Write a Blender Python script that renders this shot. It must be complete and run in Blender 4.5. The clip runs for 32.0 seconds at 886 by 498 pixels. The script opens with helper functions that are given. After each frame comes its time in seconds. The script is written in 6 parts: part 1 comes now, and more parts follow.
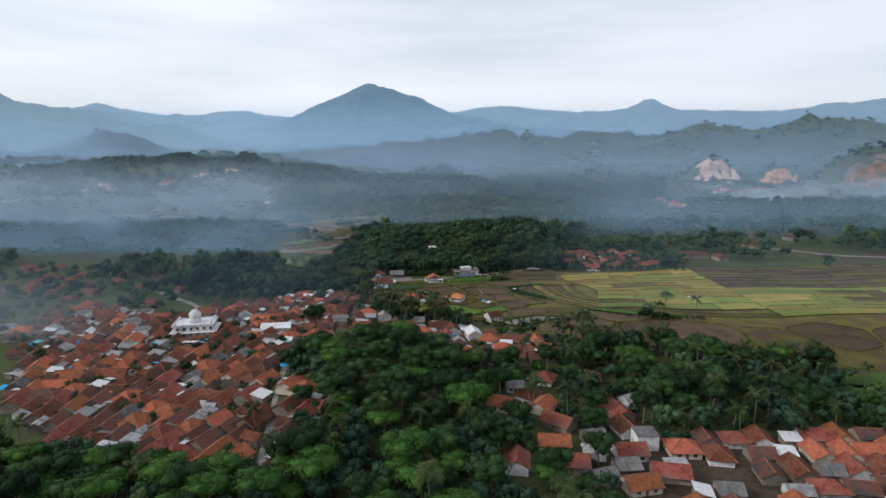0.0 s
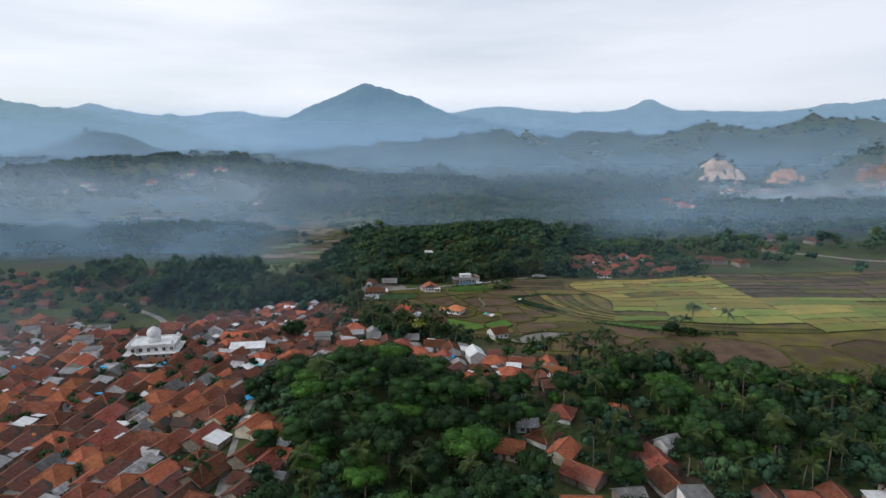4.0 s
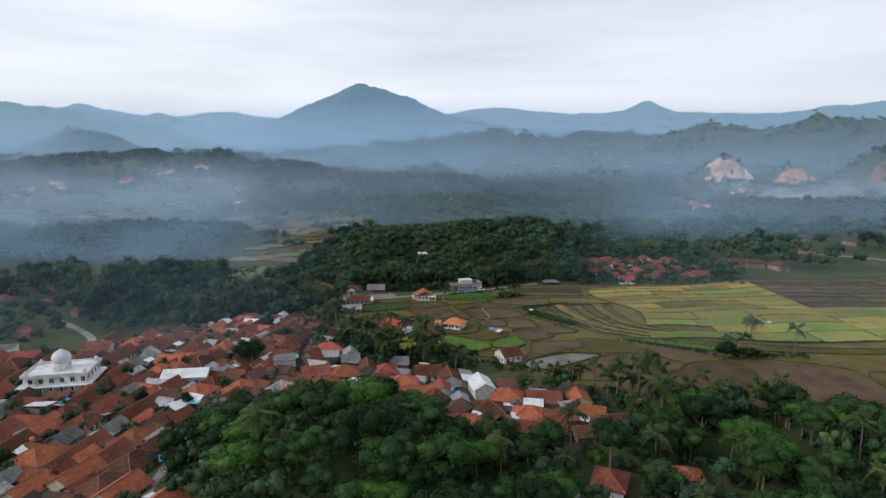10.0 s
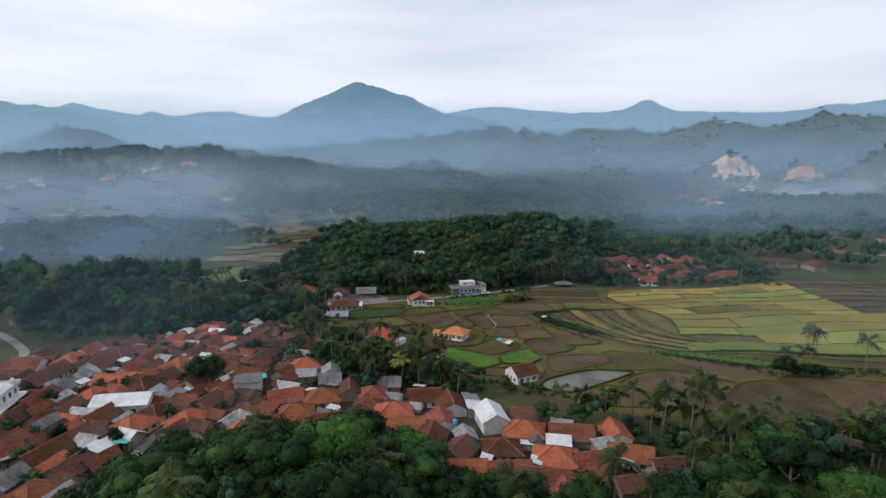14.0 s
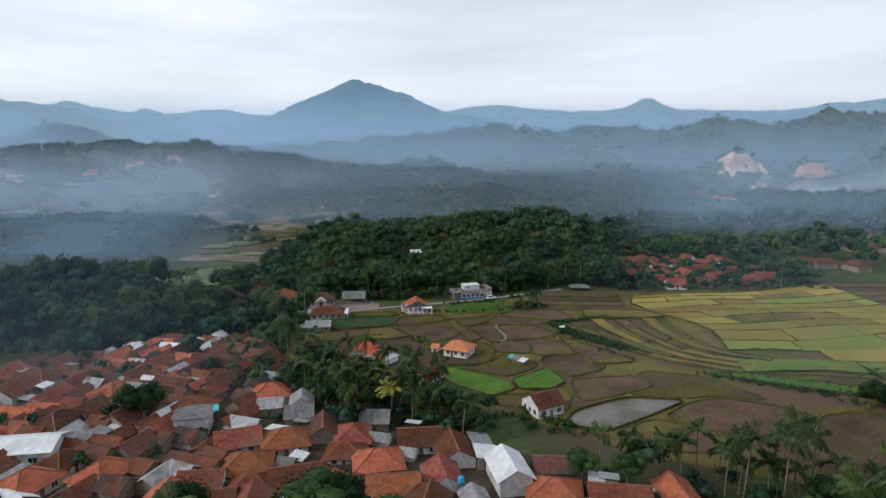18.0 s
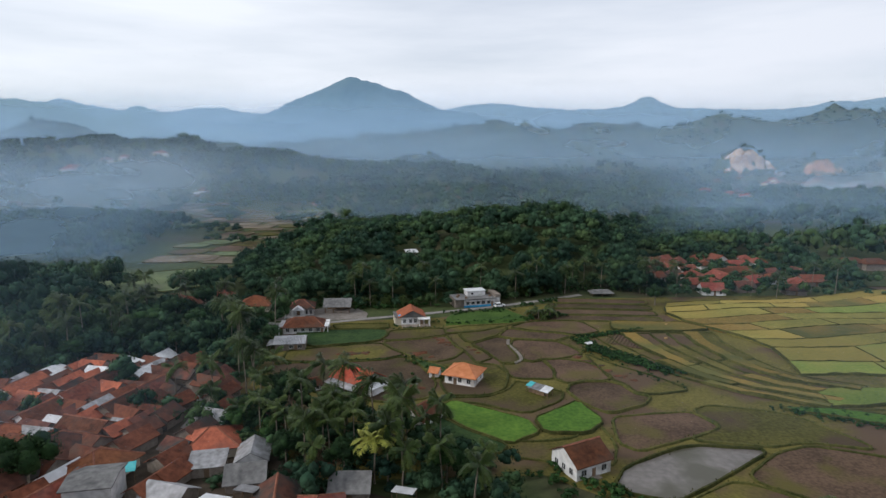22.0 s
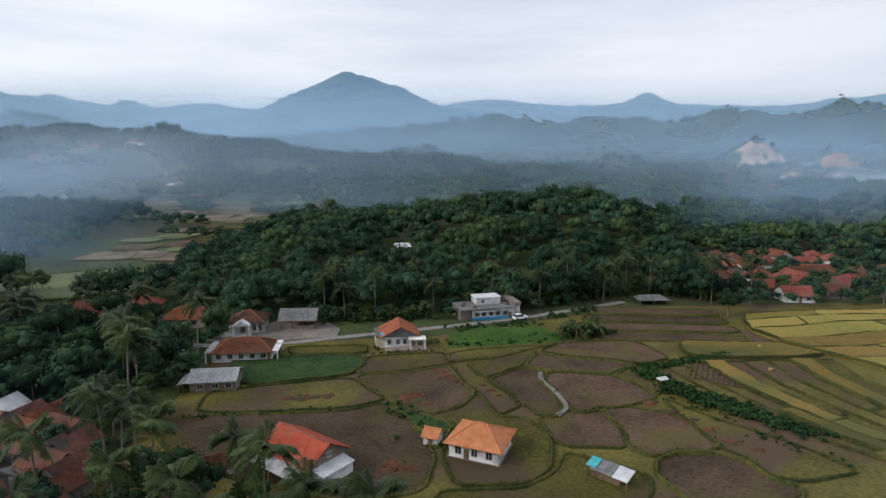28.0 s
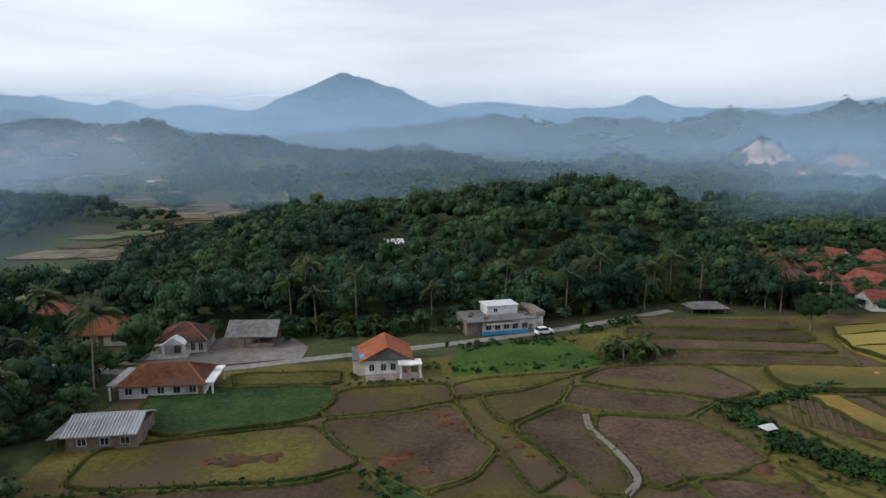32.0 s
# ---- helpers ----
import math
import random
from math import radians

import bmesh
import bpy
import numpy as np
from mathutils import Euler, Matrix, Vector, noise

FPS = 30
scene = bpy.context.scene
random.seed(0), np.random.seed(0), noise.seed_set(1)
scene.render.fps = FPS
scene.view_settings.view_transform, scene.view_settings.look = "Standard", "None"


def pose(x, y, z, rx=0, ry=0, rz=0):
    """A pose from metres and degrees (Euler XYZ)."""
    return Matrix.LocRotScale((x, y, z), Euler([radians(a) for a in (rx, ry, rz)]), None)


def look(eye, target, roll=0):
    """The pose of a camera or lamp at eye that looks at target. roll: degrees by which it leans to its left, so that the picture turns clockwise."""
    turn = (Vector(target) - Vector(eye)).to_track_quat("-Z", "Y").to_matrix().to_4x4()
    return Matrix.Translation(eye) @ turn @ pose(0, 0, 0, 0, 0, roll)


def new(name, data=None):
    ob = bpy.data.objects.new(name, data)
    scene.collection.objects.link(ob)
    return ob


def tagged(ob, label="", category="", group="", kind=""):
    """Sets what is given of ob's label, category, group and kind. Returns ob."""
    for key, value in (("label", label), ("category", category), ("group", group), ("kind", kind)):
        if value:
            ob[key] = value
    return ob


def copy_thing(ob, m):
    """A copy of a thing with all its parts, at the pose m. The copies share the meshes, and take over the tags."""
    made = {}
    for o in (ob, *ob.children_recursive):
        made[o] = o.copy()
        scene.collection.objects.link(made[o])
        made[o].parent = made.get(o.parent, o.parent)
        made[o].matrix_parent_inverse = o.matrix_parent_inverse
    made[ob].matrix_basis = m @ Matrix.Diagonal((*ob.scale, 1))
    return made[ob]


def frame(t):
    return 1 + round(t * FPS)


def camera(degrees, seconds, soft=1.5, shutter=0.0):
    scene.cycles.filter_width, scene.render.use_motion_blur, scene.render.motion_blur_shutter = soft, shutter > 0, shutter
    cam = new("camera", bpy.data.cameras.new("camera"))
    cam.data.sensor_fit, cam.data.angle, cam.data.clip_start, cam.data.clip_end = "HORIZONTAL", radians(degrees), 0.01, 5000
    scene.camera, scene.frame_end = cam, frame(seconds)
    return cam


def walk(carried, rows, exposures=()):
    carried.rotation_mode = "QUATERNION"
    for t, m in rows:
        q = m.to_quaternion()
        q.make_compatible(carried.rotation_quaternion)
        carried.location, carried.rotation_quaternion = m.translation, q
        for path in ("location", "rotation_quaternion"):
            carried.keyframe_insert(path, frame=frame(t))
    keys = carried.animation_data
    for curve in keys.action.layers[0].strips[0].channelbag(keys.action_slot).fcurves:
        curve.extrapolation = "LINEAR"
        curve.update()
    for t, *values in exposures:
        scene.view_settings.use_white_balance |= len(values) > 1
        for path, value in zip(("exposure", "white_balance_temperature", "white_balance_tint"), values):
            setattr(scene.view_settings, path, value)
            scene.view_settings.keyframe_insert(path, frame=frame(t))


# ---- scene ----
cam = camera(74.7, 32.0)
METRES, EYE, TILT, LEAN, TURN = 300.0, 90.0, -9.7, 0.0, 0.0
ROWS = [
    (0.0, 0.0, 0.0, 0.0, 0.0, 0.0, -0.0),
    (0.5, 0.0001, 0.0155, 0.0025, -0.03, 0.03, 0.01),
    (1.0, 0.0002, 0.0311, 0.0045, -0.07, 0.08, 0.01),
    (1.5, 0.0003, 0.0468, 0.0058, -0.11, 0.11, 0.02),
    (2.0, 0.0003, 0.0622, 0.007, -0.14, 0.1, 0.01),
    (2.5, 0.0003, 0.0781, 0.0081, -0.17, 0.11, 0.02),
    (3.0, 0.0004, 0.0939, 0.0089, -0.19, 0.1, 0.02),
    (3.5, 0.0007, 0.1097, 0.009, -0.2, 0.12, 0.03),
    (5.5, 0.0001, 0.1731, 0.0092, -0.39, 0.16, -0.01),
    (6.0, 0.0002, 0.189, 0.0088, -0.42, 0.2, -0.02),
    (6.5, 0.0003, 0.2046, 0.0086, -0.45, 0.22, -0.01),
    (7.0, 0.0005, 0.2206, 0.0082, -0.47, 0.26, 0.0),
    (7.5, 0.0006, 0.2364, 0.0079, -0.51, 0.31, 0.0),
    (8.0, 0.0006, 0.2522, 0.0076, -0.54, 0.34, 0.0),
    (8.5, 0.0005, 0.268, 0.007, -0.59, 0.38, -0.02),
    (9.0, 0.0007, 0.2837, 0.0065, -0.61, 0.4, -0.0),
    (9.5, 0.0007, 0.2995, 0.0059, -0.64, 0.43, 0.03),
    (10.0, 0.0006, 0.3155, 0.0052, -0.66, 0.45, 0.01),
    (10.5, 0.0006, 0.3312, 0.0048, -0.68, 0.47, 0.04),
    (11.0, 0.0005, 0.347, 0.0044, -0.73, 0.47, 0.01),
    (11.5, 0.0006, 0.3628, 0.0041, -0.74, 0.48, 0.04),
    (12.0, 0.0008, 0.3788, 0.003, -0.76, 0.53, 0.05),
    (12.5, 0.0014, 0.3944, 0.0027, -0.74, 0.54, 0.1),
    (13.0, 0.0009, 0.4102, 0.0019, -0.78, 0.56, 0.06),
    (13.5, 0.001, 0.4258, 0.0018, -0.8, 0.53, 0.09),
    (14.0, 0.0011, 0.4417, 0.0013, -0.81, 0.54, 0.1),
    (14.5, 0.0016, 0.4576, 0.0004, -0.79, 0.56, 0.1),
    (16.5, 0.0007, 0.5194, 0.0, -0.93, 0.5, 0.07),
    (17.0, 0.0008, 0.5351, -0.0001, -0.95, 0.5, 0.07),
    (17.5, 0.0008, 0.5498, 0.0001, -0.98, 0.51, 0.1),
    (18.0, 0.0009, 0.5663, 0.0005, -0.99, 0.51, 0.1),
    (18.5, 0.0011, 0.582, 0.0005, -1.0, 0.53, 0.1),
    (19.0, 0.0009, 0.5967, 0.0003, -1.02, 0.56, 0.1),
    (19.5, 0.0009, 0.6133, 0.0004, -1.04, 0.57, 0.09),
    (20.0, 0.0007, 0.629, 0.0005, -1.07, 0.58, 0.11),
    (20.5, 0.0005, 0.6448, 0.0004, -1.11, 0.57, 0.11),
    (21.0, 0.0008, 0.659, 0.0004, -1.13, 0.56, 0.13),
    (21.5, 0.0005, 0.6756, 0.0006, -1.17, 0.53, 0.1),
    (22.0, 0.0006, 0.6912, 0.0009, -1.2, 0.5, 0.1),
    (22.5, 0.0009, 0.7057, 0.0008, -1.19, 0.52, 0.11),
    (23.0, 0.0009, 0.7224, 0.001, -1.23, 0.5, 0.11),
    (23.5, 0.001, 0.738, 0.0007, -1.25, 0.51, 0.12),
    (24.0, 0.0011, 0.7523, 0.0008, -1.28, 0.5, 0.13),
    (24.5, 0.001, 0.7688, 0.0005, -1.32, 0.52, 0.12),
    (25.0, 0.0014, 0.784, 0.0005, -1.32, 0.5, 0.13),
    (25.5, 0.0014, 0.7996, 0.0002, -1.35, 0.49, 0.12),
    (27.5, 0.0013, 0.8619, -0.0027, -1.48, 0.4, 0.09),
    (28.0, 0.0015, 0.8786, -0.0035, -1.49, 0.36, 0.11),
    (28.5, 0.0016, 0.8944, -0.0043, -1.52, 0.34, 0.11),
    (29.0, 0.0017, 0.9091, -0.0052, -1.53, 0.33, 0.1),
    (29.5, 0.0017, 0.9257, -0.006, -1.56, 0.3, 0.1),
    (30.0, 0.0018, 0.9417, -0.0068, -1.58, 0.27, 0.11),
    (30.5, 0.0018, 0.9565, -0.0075, -1.61, 0.25, 0.11),
    (31.0, 0.0019, 0.972, -0.0079, -1.64, 0.39, 0.11),
    (31.5, 0.0019, 0.9862, -0.0086, -1.7, 0.55, 0.06),
    (32.0, 0.0018, 0.999, -0.0098, -1.77, 0.73, 0.07),
]
walk(cam, [(t, pose(0, 0, EYE, TILT, LEAN, TURN) @ pose(METRES * x, METRES * y, METRES * z, 90 + pitch, roll, yaw)) for t, x, y, z, yaw, pitch, roll in ROWS], [(0.0, 0.05, 6170, 10), (32.0, 0.05, 6170, 10)])

# ---- world, sun, exposure ----
SUN_AZ, SUN_EL = radians(-105), radians(32)          # compass from north (+y), sun low on the west side
world = bpy.data.worlds.new("sky")
scene.world = world
world.use_nodes = True
wn, wl = world.node_tree.nodes, world.node_tree.links
wn.clear()
w_out, w_bg = wn.new("ShaderNodeOutputWorld"), wn.new("ShaderNodeBackground")
w_bg.inputs["Strength"].default_value = 0.1
sky = wn.new("ShaderNodeTexSky")
sky.sky_type, sky.sun_disc = 'NISHITA', False
sky.sun_elevation, sky.sun_rotation = SUN_EL, SUN_AZ
sky.air_density, sky.dust_density, sky.ozone_density = 1.0, 2.0, 2.0
w_tc, w_map = wn.new("ShaderNodeTexCoord"), wn.new("ShaderNodeMapping")
w_map.inputs["Scale"].default_value = (1.0, 1.0, 7.0)
w_n = wn.new("ShaderNodeTexNoise")
w_n.inputs["Scale"].default_value, w_n.inputs["Detail"].default_value, w_n.inputs["Roughness"].default_value = 1.3, 6.0, 0.52
w_r = wn.new("ShaderNodeValToRGB")
w_r.color_ramp.elements[0].position, w_r.color_ramp.elements[0].color = 0.36, (0.62, 0.62, 0.62, 1)
w_r.color_ramp.elements[1].position, w_r.color_ramp.elements[1].color = 0.62, (0.97, 0.97, 0.97, 1)
# cloud veil: brighter towards the sun's side
w_sep = wn.new("ShaderNodeSeparateXYZ")
w_side = wn.new("ShaderNodeMapRange")
w_side.inputs["From Min"].default_value, w_side.inputs["From Max"].default_value = -0.7, 0.6
w_cloud = wn.new("ShaderNodeMix")
w_cloud.data_type = 'RGBA'
w_cloud.inputs["A"].default_value, w_cloud.inputs["B"].default_value = (9.7, 9.9, 10.2, 1), (8.3, 8.45, 8.9, 1)
w_mix = wn.new("ShaderNodeMix")
w_mix.data_type = 'RGBA'
wl.new(w_tc.outputs["Generated"], w_map.inputs["Vector"])
wl.new(w_map.outputs["Vector"], w_n.inputs["Vector"])
wl.new(w_n.outputs["Fac"], w_r.inputs["Fac"])
wl.new(w_tc.outputs["Generated"], w_sep.inputs["Vector"])
wl.new(w_sep.outputs["X"], w_side.inputs["Value"])
wl.new(w_side.outputs["Result"], w_cloud.inputs["Factor"])
wl.new(w_r.outputs["Color"], w_mix.inputs["Factor"])
wl.new(sky.outputs["Color"], w_mix.inputs["A"])
wl.new(w_cloud.outputs["Result"], w_mix.inputs["B"])
wl.new(w_mix.outputs["Result"], w_bg.inputs["Color"])
wl.new(w_bg.outputs["Background"], w_out.inputs["Surface"])
sun = new("sun", bpy.data.lights.new("sun", 'SUN'))
sun.data.energy, sun.data.angle, sun.data.color = 1.9, radians(12), (1.0, 0.93, 0.84)
sun.matrix_world = look((0, 0, 0), (-math.sin(SUN_AZ) * math.cos(SUN_EL), -math.cos(SUN_AZ) * math.cos(SUN_EL), -math.sin(SUN_EL)))

# ---- materials ----
def material(name, dark, light, rough=0.8, fine=1.0, coarse=0.1, bump=0.3, vary=0.0, island=0.0, spec=0.1, tint=None, tint_scale=0.03, tint_edge=(0.45, 0.6), bump_scale=None, coords="Object"):
    """Colour between dark and light by noise at two scales; vary: lightness changes object by object; tint: patches of a second colour."""
    m = bpy.data.materials.new(name)
    m.use_nodes = True
    n, l = m.node_tree.nodes, m.node_tree.links
    b = n["Principled BSDF"]
    b.inputs["Roughness"].default_value = rough
    b.inputs["Specular IOR Level"].default_value = spec
    tc = n.new("ShaderNodeTexCoord")
    def tex(scale, detail):
        t = n.new("ShaderNodeTexNoise")
        t.inputs["Scale"].default_value, t.inputs["Detail"].default_value = scale, detail
        if coords == "World":
            l.new(geo.outputs["Position"], t.inputs["Vector"])
        else:
            l.new(tc.outputs["Object"], t.inputs["Vector"])
        return t
    geo = n.new("ShaderNodeNewGeometry")
    a, c = tex(fine, 4), tex(coarse, 3)
    add = n.new("ShaderNodeMath")
    add.operation = 'MULTIPLY_ADD'
    add.inputs[1].default_value = 0.5
    half = n.new("ShaderNodeMath")
    half.operation = 'MULTIPLY'
    half.inputs[1].default_value = 0.5
    l.new(c.outputs["Fac"], half.inputs[0])
    l.new(a.outputs["Fac"], add.inputs[0])
    l.new(half.outputs[0], add.inputs[2])
    ramp = n.new("ShaderNodeValToRGB")
    ramp.color_ramp.elements[0].position, ramp.color_ramp.elements[0].color = 0.36, (*dark, 1)
    ramp.color_ramp.elements[1].position, ramp.color_ramp.elements[1].color = 0.64, (*light, 1)
    l.new(add.outputs[0], ramp.inputs["Fac"])
    col = ramp.outputs["Color"]
    if tint:
        t = tex(tint_scale, 3)
        r2 = n.new("ShaderNodeMapRange")
        r2.inputs["From Min"].default_value, r2.inputs["From Max"].default_value = tint_edge
        l.new(t.outputs["Fac"], r2.inputs["Value"])
        mx = n.new("ShaderNodeMix")
        mx.data_type = 'RGBA'
        mx.inputs["B"].default_value = (*tint, 1)
        l.new(r2.outputs["Result"], mx.inputs["Factor"])
        l.new(col, mx.inputs["A"])
        col = mx.outputs["Result"]
    for amount, node, out in ((vary, "ShaderNodeObjectInfo", "Random"), (island, "", "Random Per Island")):
        if amount:
            info = n.new(node) if node else geo
            mr = n.new("ShaderNodeMapRange")
            mr.inputs["To Min"].default_value, mr.inputs["To Max"].default_value = 1 - amount, 1 + amount
            l.new(info.outputs[out], mr.inputs["Value"])
            hs = n.new("ShaderNodeHueSaturation")
            l.new(mr.outputs["Result"], hs.inputs["Value"])
            if node:
                mh = n.new("ShaderNodeMapRange")
                mh.inputs["To Min"].default_value, mh.inputs["To Max"].default_value = 0.5 + amount * 0.03, 0.5 - amount * 0.03
                l.new(info.outputs[out], mh.inputs["Value"])
                l.new(mh.outputs["Result"], hs.inputs["Hue"])
            l.new(col, hs.inputs["Color"])
            col = hs.outputs["Color"]
    l.new(col, b.inputs["Base Color"])
    if bump:
        bp = n.new("ShaderNodeBump")
        bp.inputs["Strength"].default_value, bp.inputs["Distance"].default_value = bump, 0.1
        src = a if bump_scale is None else tex(bump_scale, 3)
        l.new(src.outputs["Fac"], bp.inputs["Height"])
        l.new(bp.outputs["Normal"], b.inputs["Normal"])
    return m


def mist_material(name, colour, low, high, z0, z1, scale, soft, x0, x1, east, foot):
    """Thin smoke and air haze on a sheet: lets most light through, scatters the rest; thins out upwards and towards the
    ground, and drifts in patches.
    """
    m = bpy.data.materials.new(name)
    m.use_nodes = True
    n, l = m.node_tree.nodes, m.node_tree.links
    n.clear()
    out = n.new("ShaderNodeOutputMaterial")
    mix, tr, both = n.new("ShaderNodeMixShader"), n.new("ShaderNodeBsdfTransparent"), n.new("ShaderNodeMixShader")
    di, tl = n.new("ShaderNodeBsdfDiffuse"), n.new("ShaderNodeBsdfTranslucent")
    for s in (di, tl):
        s.inputs["Color"].default_value = (*colour, 1)
    both.inputs[0].default_value = 0.35
    lean = n.new("ShaderNodeCombineXYZ")                 # smoke has no face: normal tilted sunward, brightening the haze however the sheet stands
    for k, v in zip("XYZ", (-0.55, -0.5, 0.67)):
        lean.inputs[k].default_value = v
    l.new(lean.outputs[0], di.inputs["Normal"])
    l.new(di.outputs[0], both.inputs[1])
    l.new(tl.outputs[0], both.inputs[2])
    geo, sep = n.new("ShaderNodeNewGeometry"), n.new("ShaderNodeSeparateXYZ")
    l.new(geo.outputs["Position"], sep.inputs[0])
    mr = n.new("ShaderNodeMapRange")
    mr.interpolation_type = 'SMOOTHSTEP'
    for k, v in (("From Min", z0), ("From Max", z1), ("To Min", low), ("To Max", high)):
        mr.inputs[k].default_value = v
    l.new(sep.outputs["Z"], mr.inputs["Value"])
    mp, no = n.new("ShaderNodeMapping"), n.new("ShaderNodeTexNoise")
    mp.inputs["Scale"].default_value = (scale, scale, scale * 3)
    no.inputs["Scale"].default_value, no.inputs["Detail"].default_value = 1.0, 4.0
    l.new(geo.outputs["Position"], mp.inputs["Vector"])
    l.new(mp.outputs["Vector"], no.inputs["Vector"])
    nr = n.new("ShaderNodeMapRange")
    for k, v in (("From Min", 0.3), ("From Max", 0.7), ("To Min", 1 - soft), ("To Max", 1 + soft)):
        nr.inputs[k].default_value = v
    l.new(no.outputs["Fac"], nr.inputs["Value"])
    mul = n.new("ShaderNodeMath")
    mul.operation, mul.use_clamp = 'MULTIPLY', True
    l.new(mr.outputs["Result"], mul.inputs[0])
    l.new(nr.outputs["Result"], mul.inputs[1])
    side = n.new("ShaderNodeMapRange")
    side.interpolation_type = 'SMOOTHSTEP'
    for k, v in (("From Min", x0), ("From Max", x1), ("To Min", 1.0), ("To Max", east)):
        side.inputs[k].default_value = v
    l.new(sep.outputs["X"], side.inputs["Value"])
    base, rise = n.new("ShaderNodeMapRange"), n.new("ShaderNodeMath")
    base.interpolation_type, rise.operation = 'SMOOTHSTEP', 'MULTIPLY'
    base.inputs["From Min"].default_value, base.inputs["From Max"].default_value = foot
    l.new(sep.outputs["Z"], base.inputs["Value"])
    l.new(mul.outputs[0], rise.inputs[0])
    l.new(base.outputs["Result"], rise.inputs[1])
    thin = n.new("ShaderNodeMath")
    thin.operation = 'MULTIPLY'
    l.new(rise.outputs[0], thin.inputs[0])
    l.new(side.outputs["Result"], thin.inputs[1])
    l.new(thin.outputs[0], mix.inputs[0])
    l.new(tr.outputs[0], mix.inputs[1])
    l.new(both.outputs[0], mix.inputs[2])
    l.new(mix.outputs[0], out.inputs[0])
    return m


GROUND = material("ground_soil_grass", (0.028, 0.042, 0.016), (0.065, 0.08, 0.03), 0.9, 0.6, 0.05, 0.5, tint=(0.06, 0.05, 0.032), tint_scale=0.02, tint_edge=(0.52, 0.68), coords="World")
VILLAGE = material("trodden_earth", (0.03, 0.024, 0.017), (0.075, 0.058, 0.043), 0.9, 0.5, 0.08, 0.4, coords="World")
ASPHALT = material("worn_concrete_road", (0.14, 0.132, 0.122), (0.26, 0.245, 0.23), 0.85, 0.8, 0.1, 0.2, coords="World")
TILE = material("clay_roof_tile", (0.078, 0.028, 0.019), (0.215, 0.07, 0.041), 0.8, 1.1, 0.22, 0.5, vary=0.5, tint=(0.12, 0.07, 0.055), tint_scale=0.16, tint_edge=(0.47, 0.7), bump_scale=5)
TILE_NEW = material("bright_clay_tile", (0.36, 0.13, 0.055), (0.52, 0.21, 0.1), 0.75, 0.9, 0.2, 0.4, vary=0.1, bump_scale=5)
TILE_OLD = material("weathered_clay_tile", (0.065, 0.031, 0.024), (0.155, 0.066, 0.046), 0.85, 0.9, 0.25, 0.5, vary=0.35, tint=(0.05, 0.044, 0.04), tint_scale=0.2, bump_scale=5)
GRASS = material("rough_bank_grass", (0.018, 0.045, 0.009), (0.06, 0.105, 0.02), 0.9, 1.6, 0.15, 0.8, coords="World")
TILE_ORANGE = material("orange_clay_tile", (0.18, 0.06, 0.031), (0.35, 0.12, 0.058), 0.8, 1.1, 0.22, 0.5, vary=0.3, tint=(0.14, 0.06, 0.04), tint_scale=0.16, tint_edge=(0.5, 0.72), bump_scale=5)
TILE_RED = material("red_painted_tile", (0.22, 0.042, 0.024), (0.36, 0.085, 0.045), 0.75, 1.0, 0.2, 0.4, vary=0.1, tint=(0.2, 0.09, 0.06), tint_scale=0.3, tint_edge=(0.5, 0.75), bump_scale=5)
RIDGE = material("mortared_ridge_tile", (0.13, 0.05, 0.032), (0.28, 0.12, 0.075), 0.8, 2.0, 0.3, 0.3)
ZINC = material("zinc_sheet", (0.13, 0.13, 0.13), (0.3, 0.3, 0.31), 0.55, 0.8, 0.2, 0.2, vary=0.3, tint=(0.1, 0.07, 0.05), tint_scale=0.25, tint_edge=(0.55, 0.75))
WHITE_SHEET = material("white_roof_sheet", (0.4, 0.41, 0.42), (0.66, 0.67, 0.68), 0.5, 0.6, 0.1, 0.15)
SLATE = material("grey_fibre_cement", (0.07, 0.07, 0.07), (0.16, 0.158, 0.155), 0.85, 1.0, 0.2, 0.3, vary=0.25)
PLASTER = material("white_plaster", (0.46, 0.46, 0.46), (0.74, 0.74, 0.73), 0.85, 0.7, 0.2, 0.15, vary=0.15, tint=(0.24, 0.22, 0.19), tint_scale=0.3, tint_edge=(0.5, 0.75))
CREAM = material("cream_plaster", (0.36, 0.32, 0.25), (0.55, 0.5, 0.4), 0.85, 0.7, 0.2, 0.15, vary=0.15)
RAW = material("bare_block_wall", (0.13, 0.11, 0.09), (0.27, 0.23, 0.195), 0.9, 1.2, 0.2, 0.3, vary=0.25)
BLUE = material("blue_paint", (0.03, 0.22, 0.45), (0.06, 0.36, 0.62), 0.6, 1.0, 0.2, 0.1)
TEAL = material("teal_paint", (0.05, 0.3, 0.33), (0.12, 0.45, 0.46), 0.6, 1.0, 0.2, 0.1)
GLASS = material("dark_window_pane", (0.012, 0.015, 0.018), (0.03, 0.035, 0.04), 0.15, 1.0, 0.3, 0.0, spec=0.6)
WOOD = material("weathered_wood", (0.09, 0.06, 0.04), (0.2, 0.14, 0.09), 0.8, 3.0, 0.4, 0.2, vary=0.2)
BARK = material("tree_bark", (0.09, 0.075, 0.06), (0.22, 0.19, 0.15), 0.9, 3.0, 0.5, 0.5)
LEAF = material("broadleaf_foliage", (0.0095, 0.028, 0.009), (0.036, 0.08, 0.019), 0.7, 0.9, 0.12, 0.0, vary=0.35, island=0.35)
LEAF_LIGHT = material("light_green_foliage", (0.02, 0.058, 0.009), (0.055, 0.122, 0.02), 0.65, 0.9, 0.12, 0.0, vary=0.25, island=0.3)
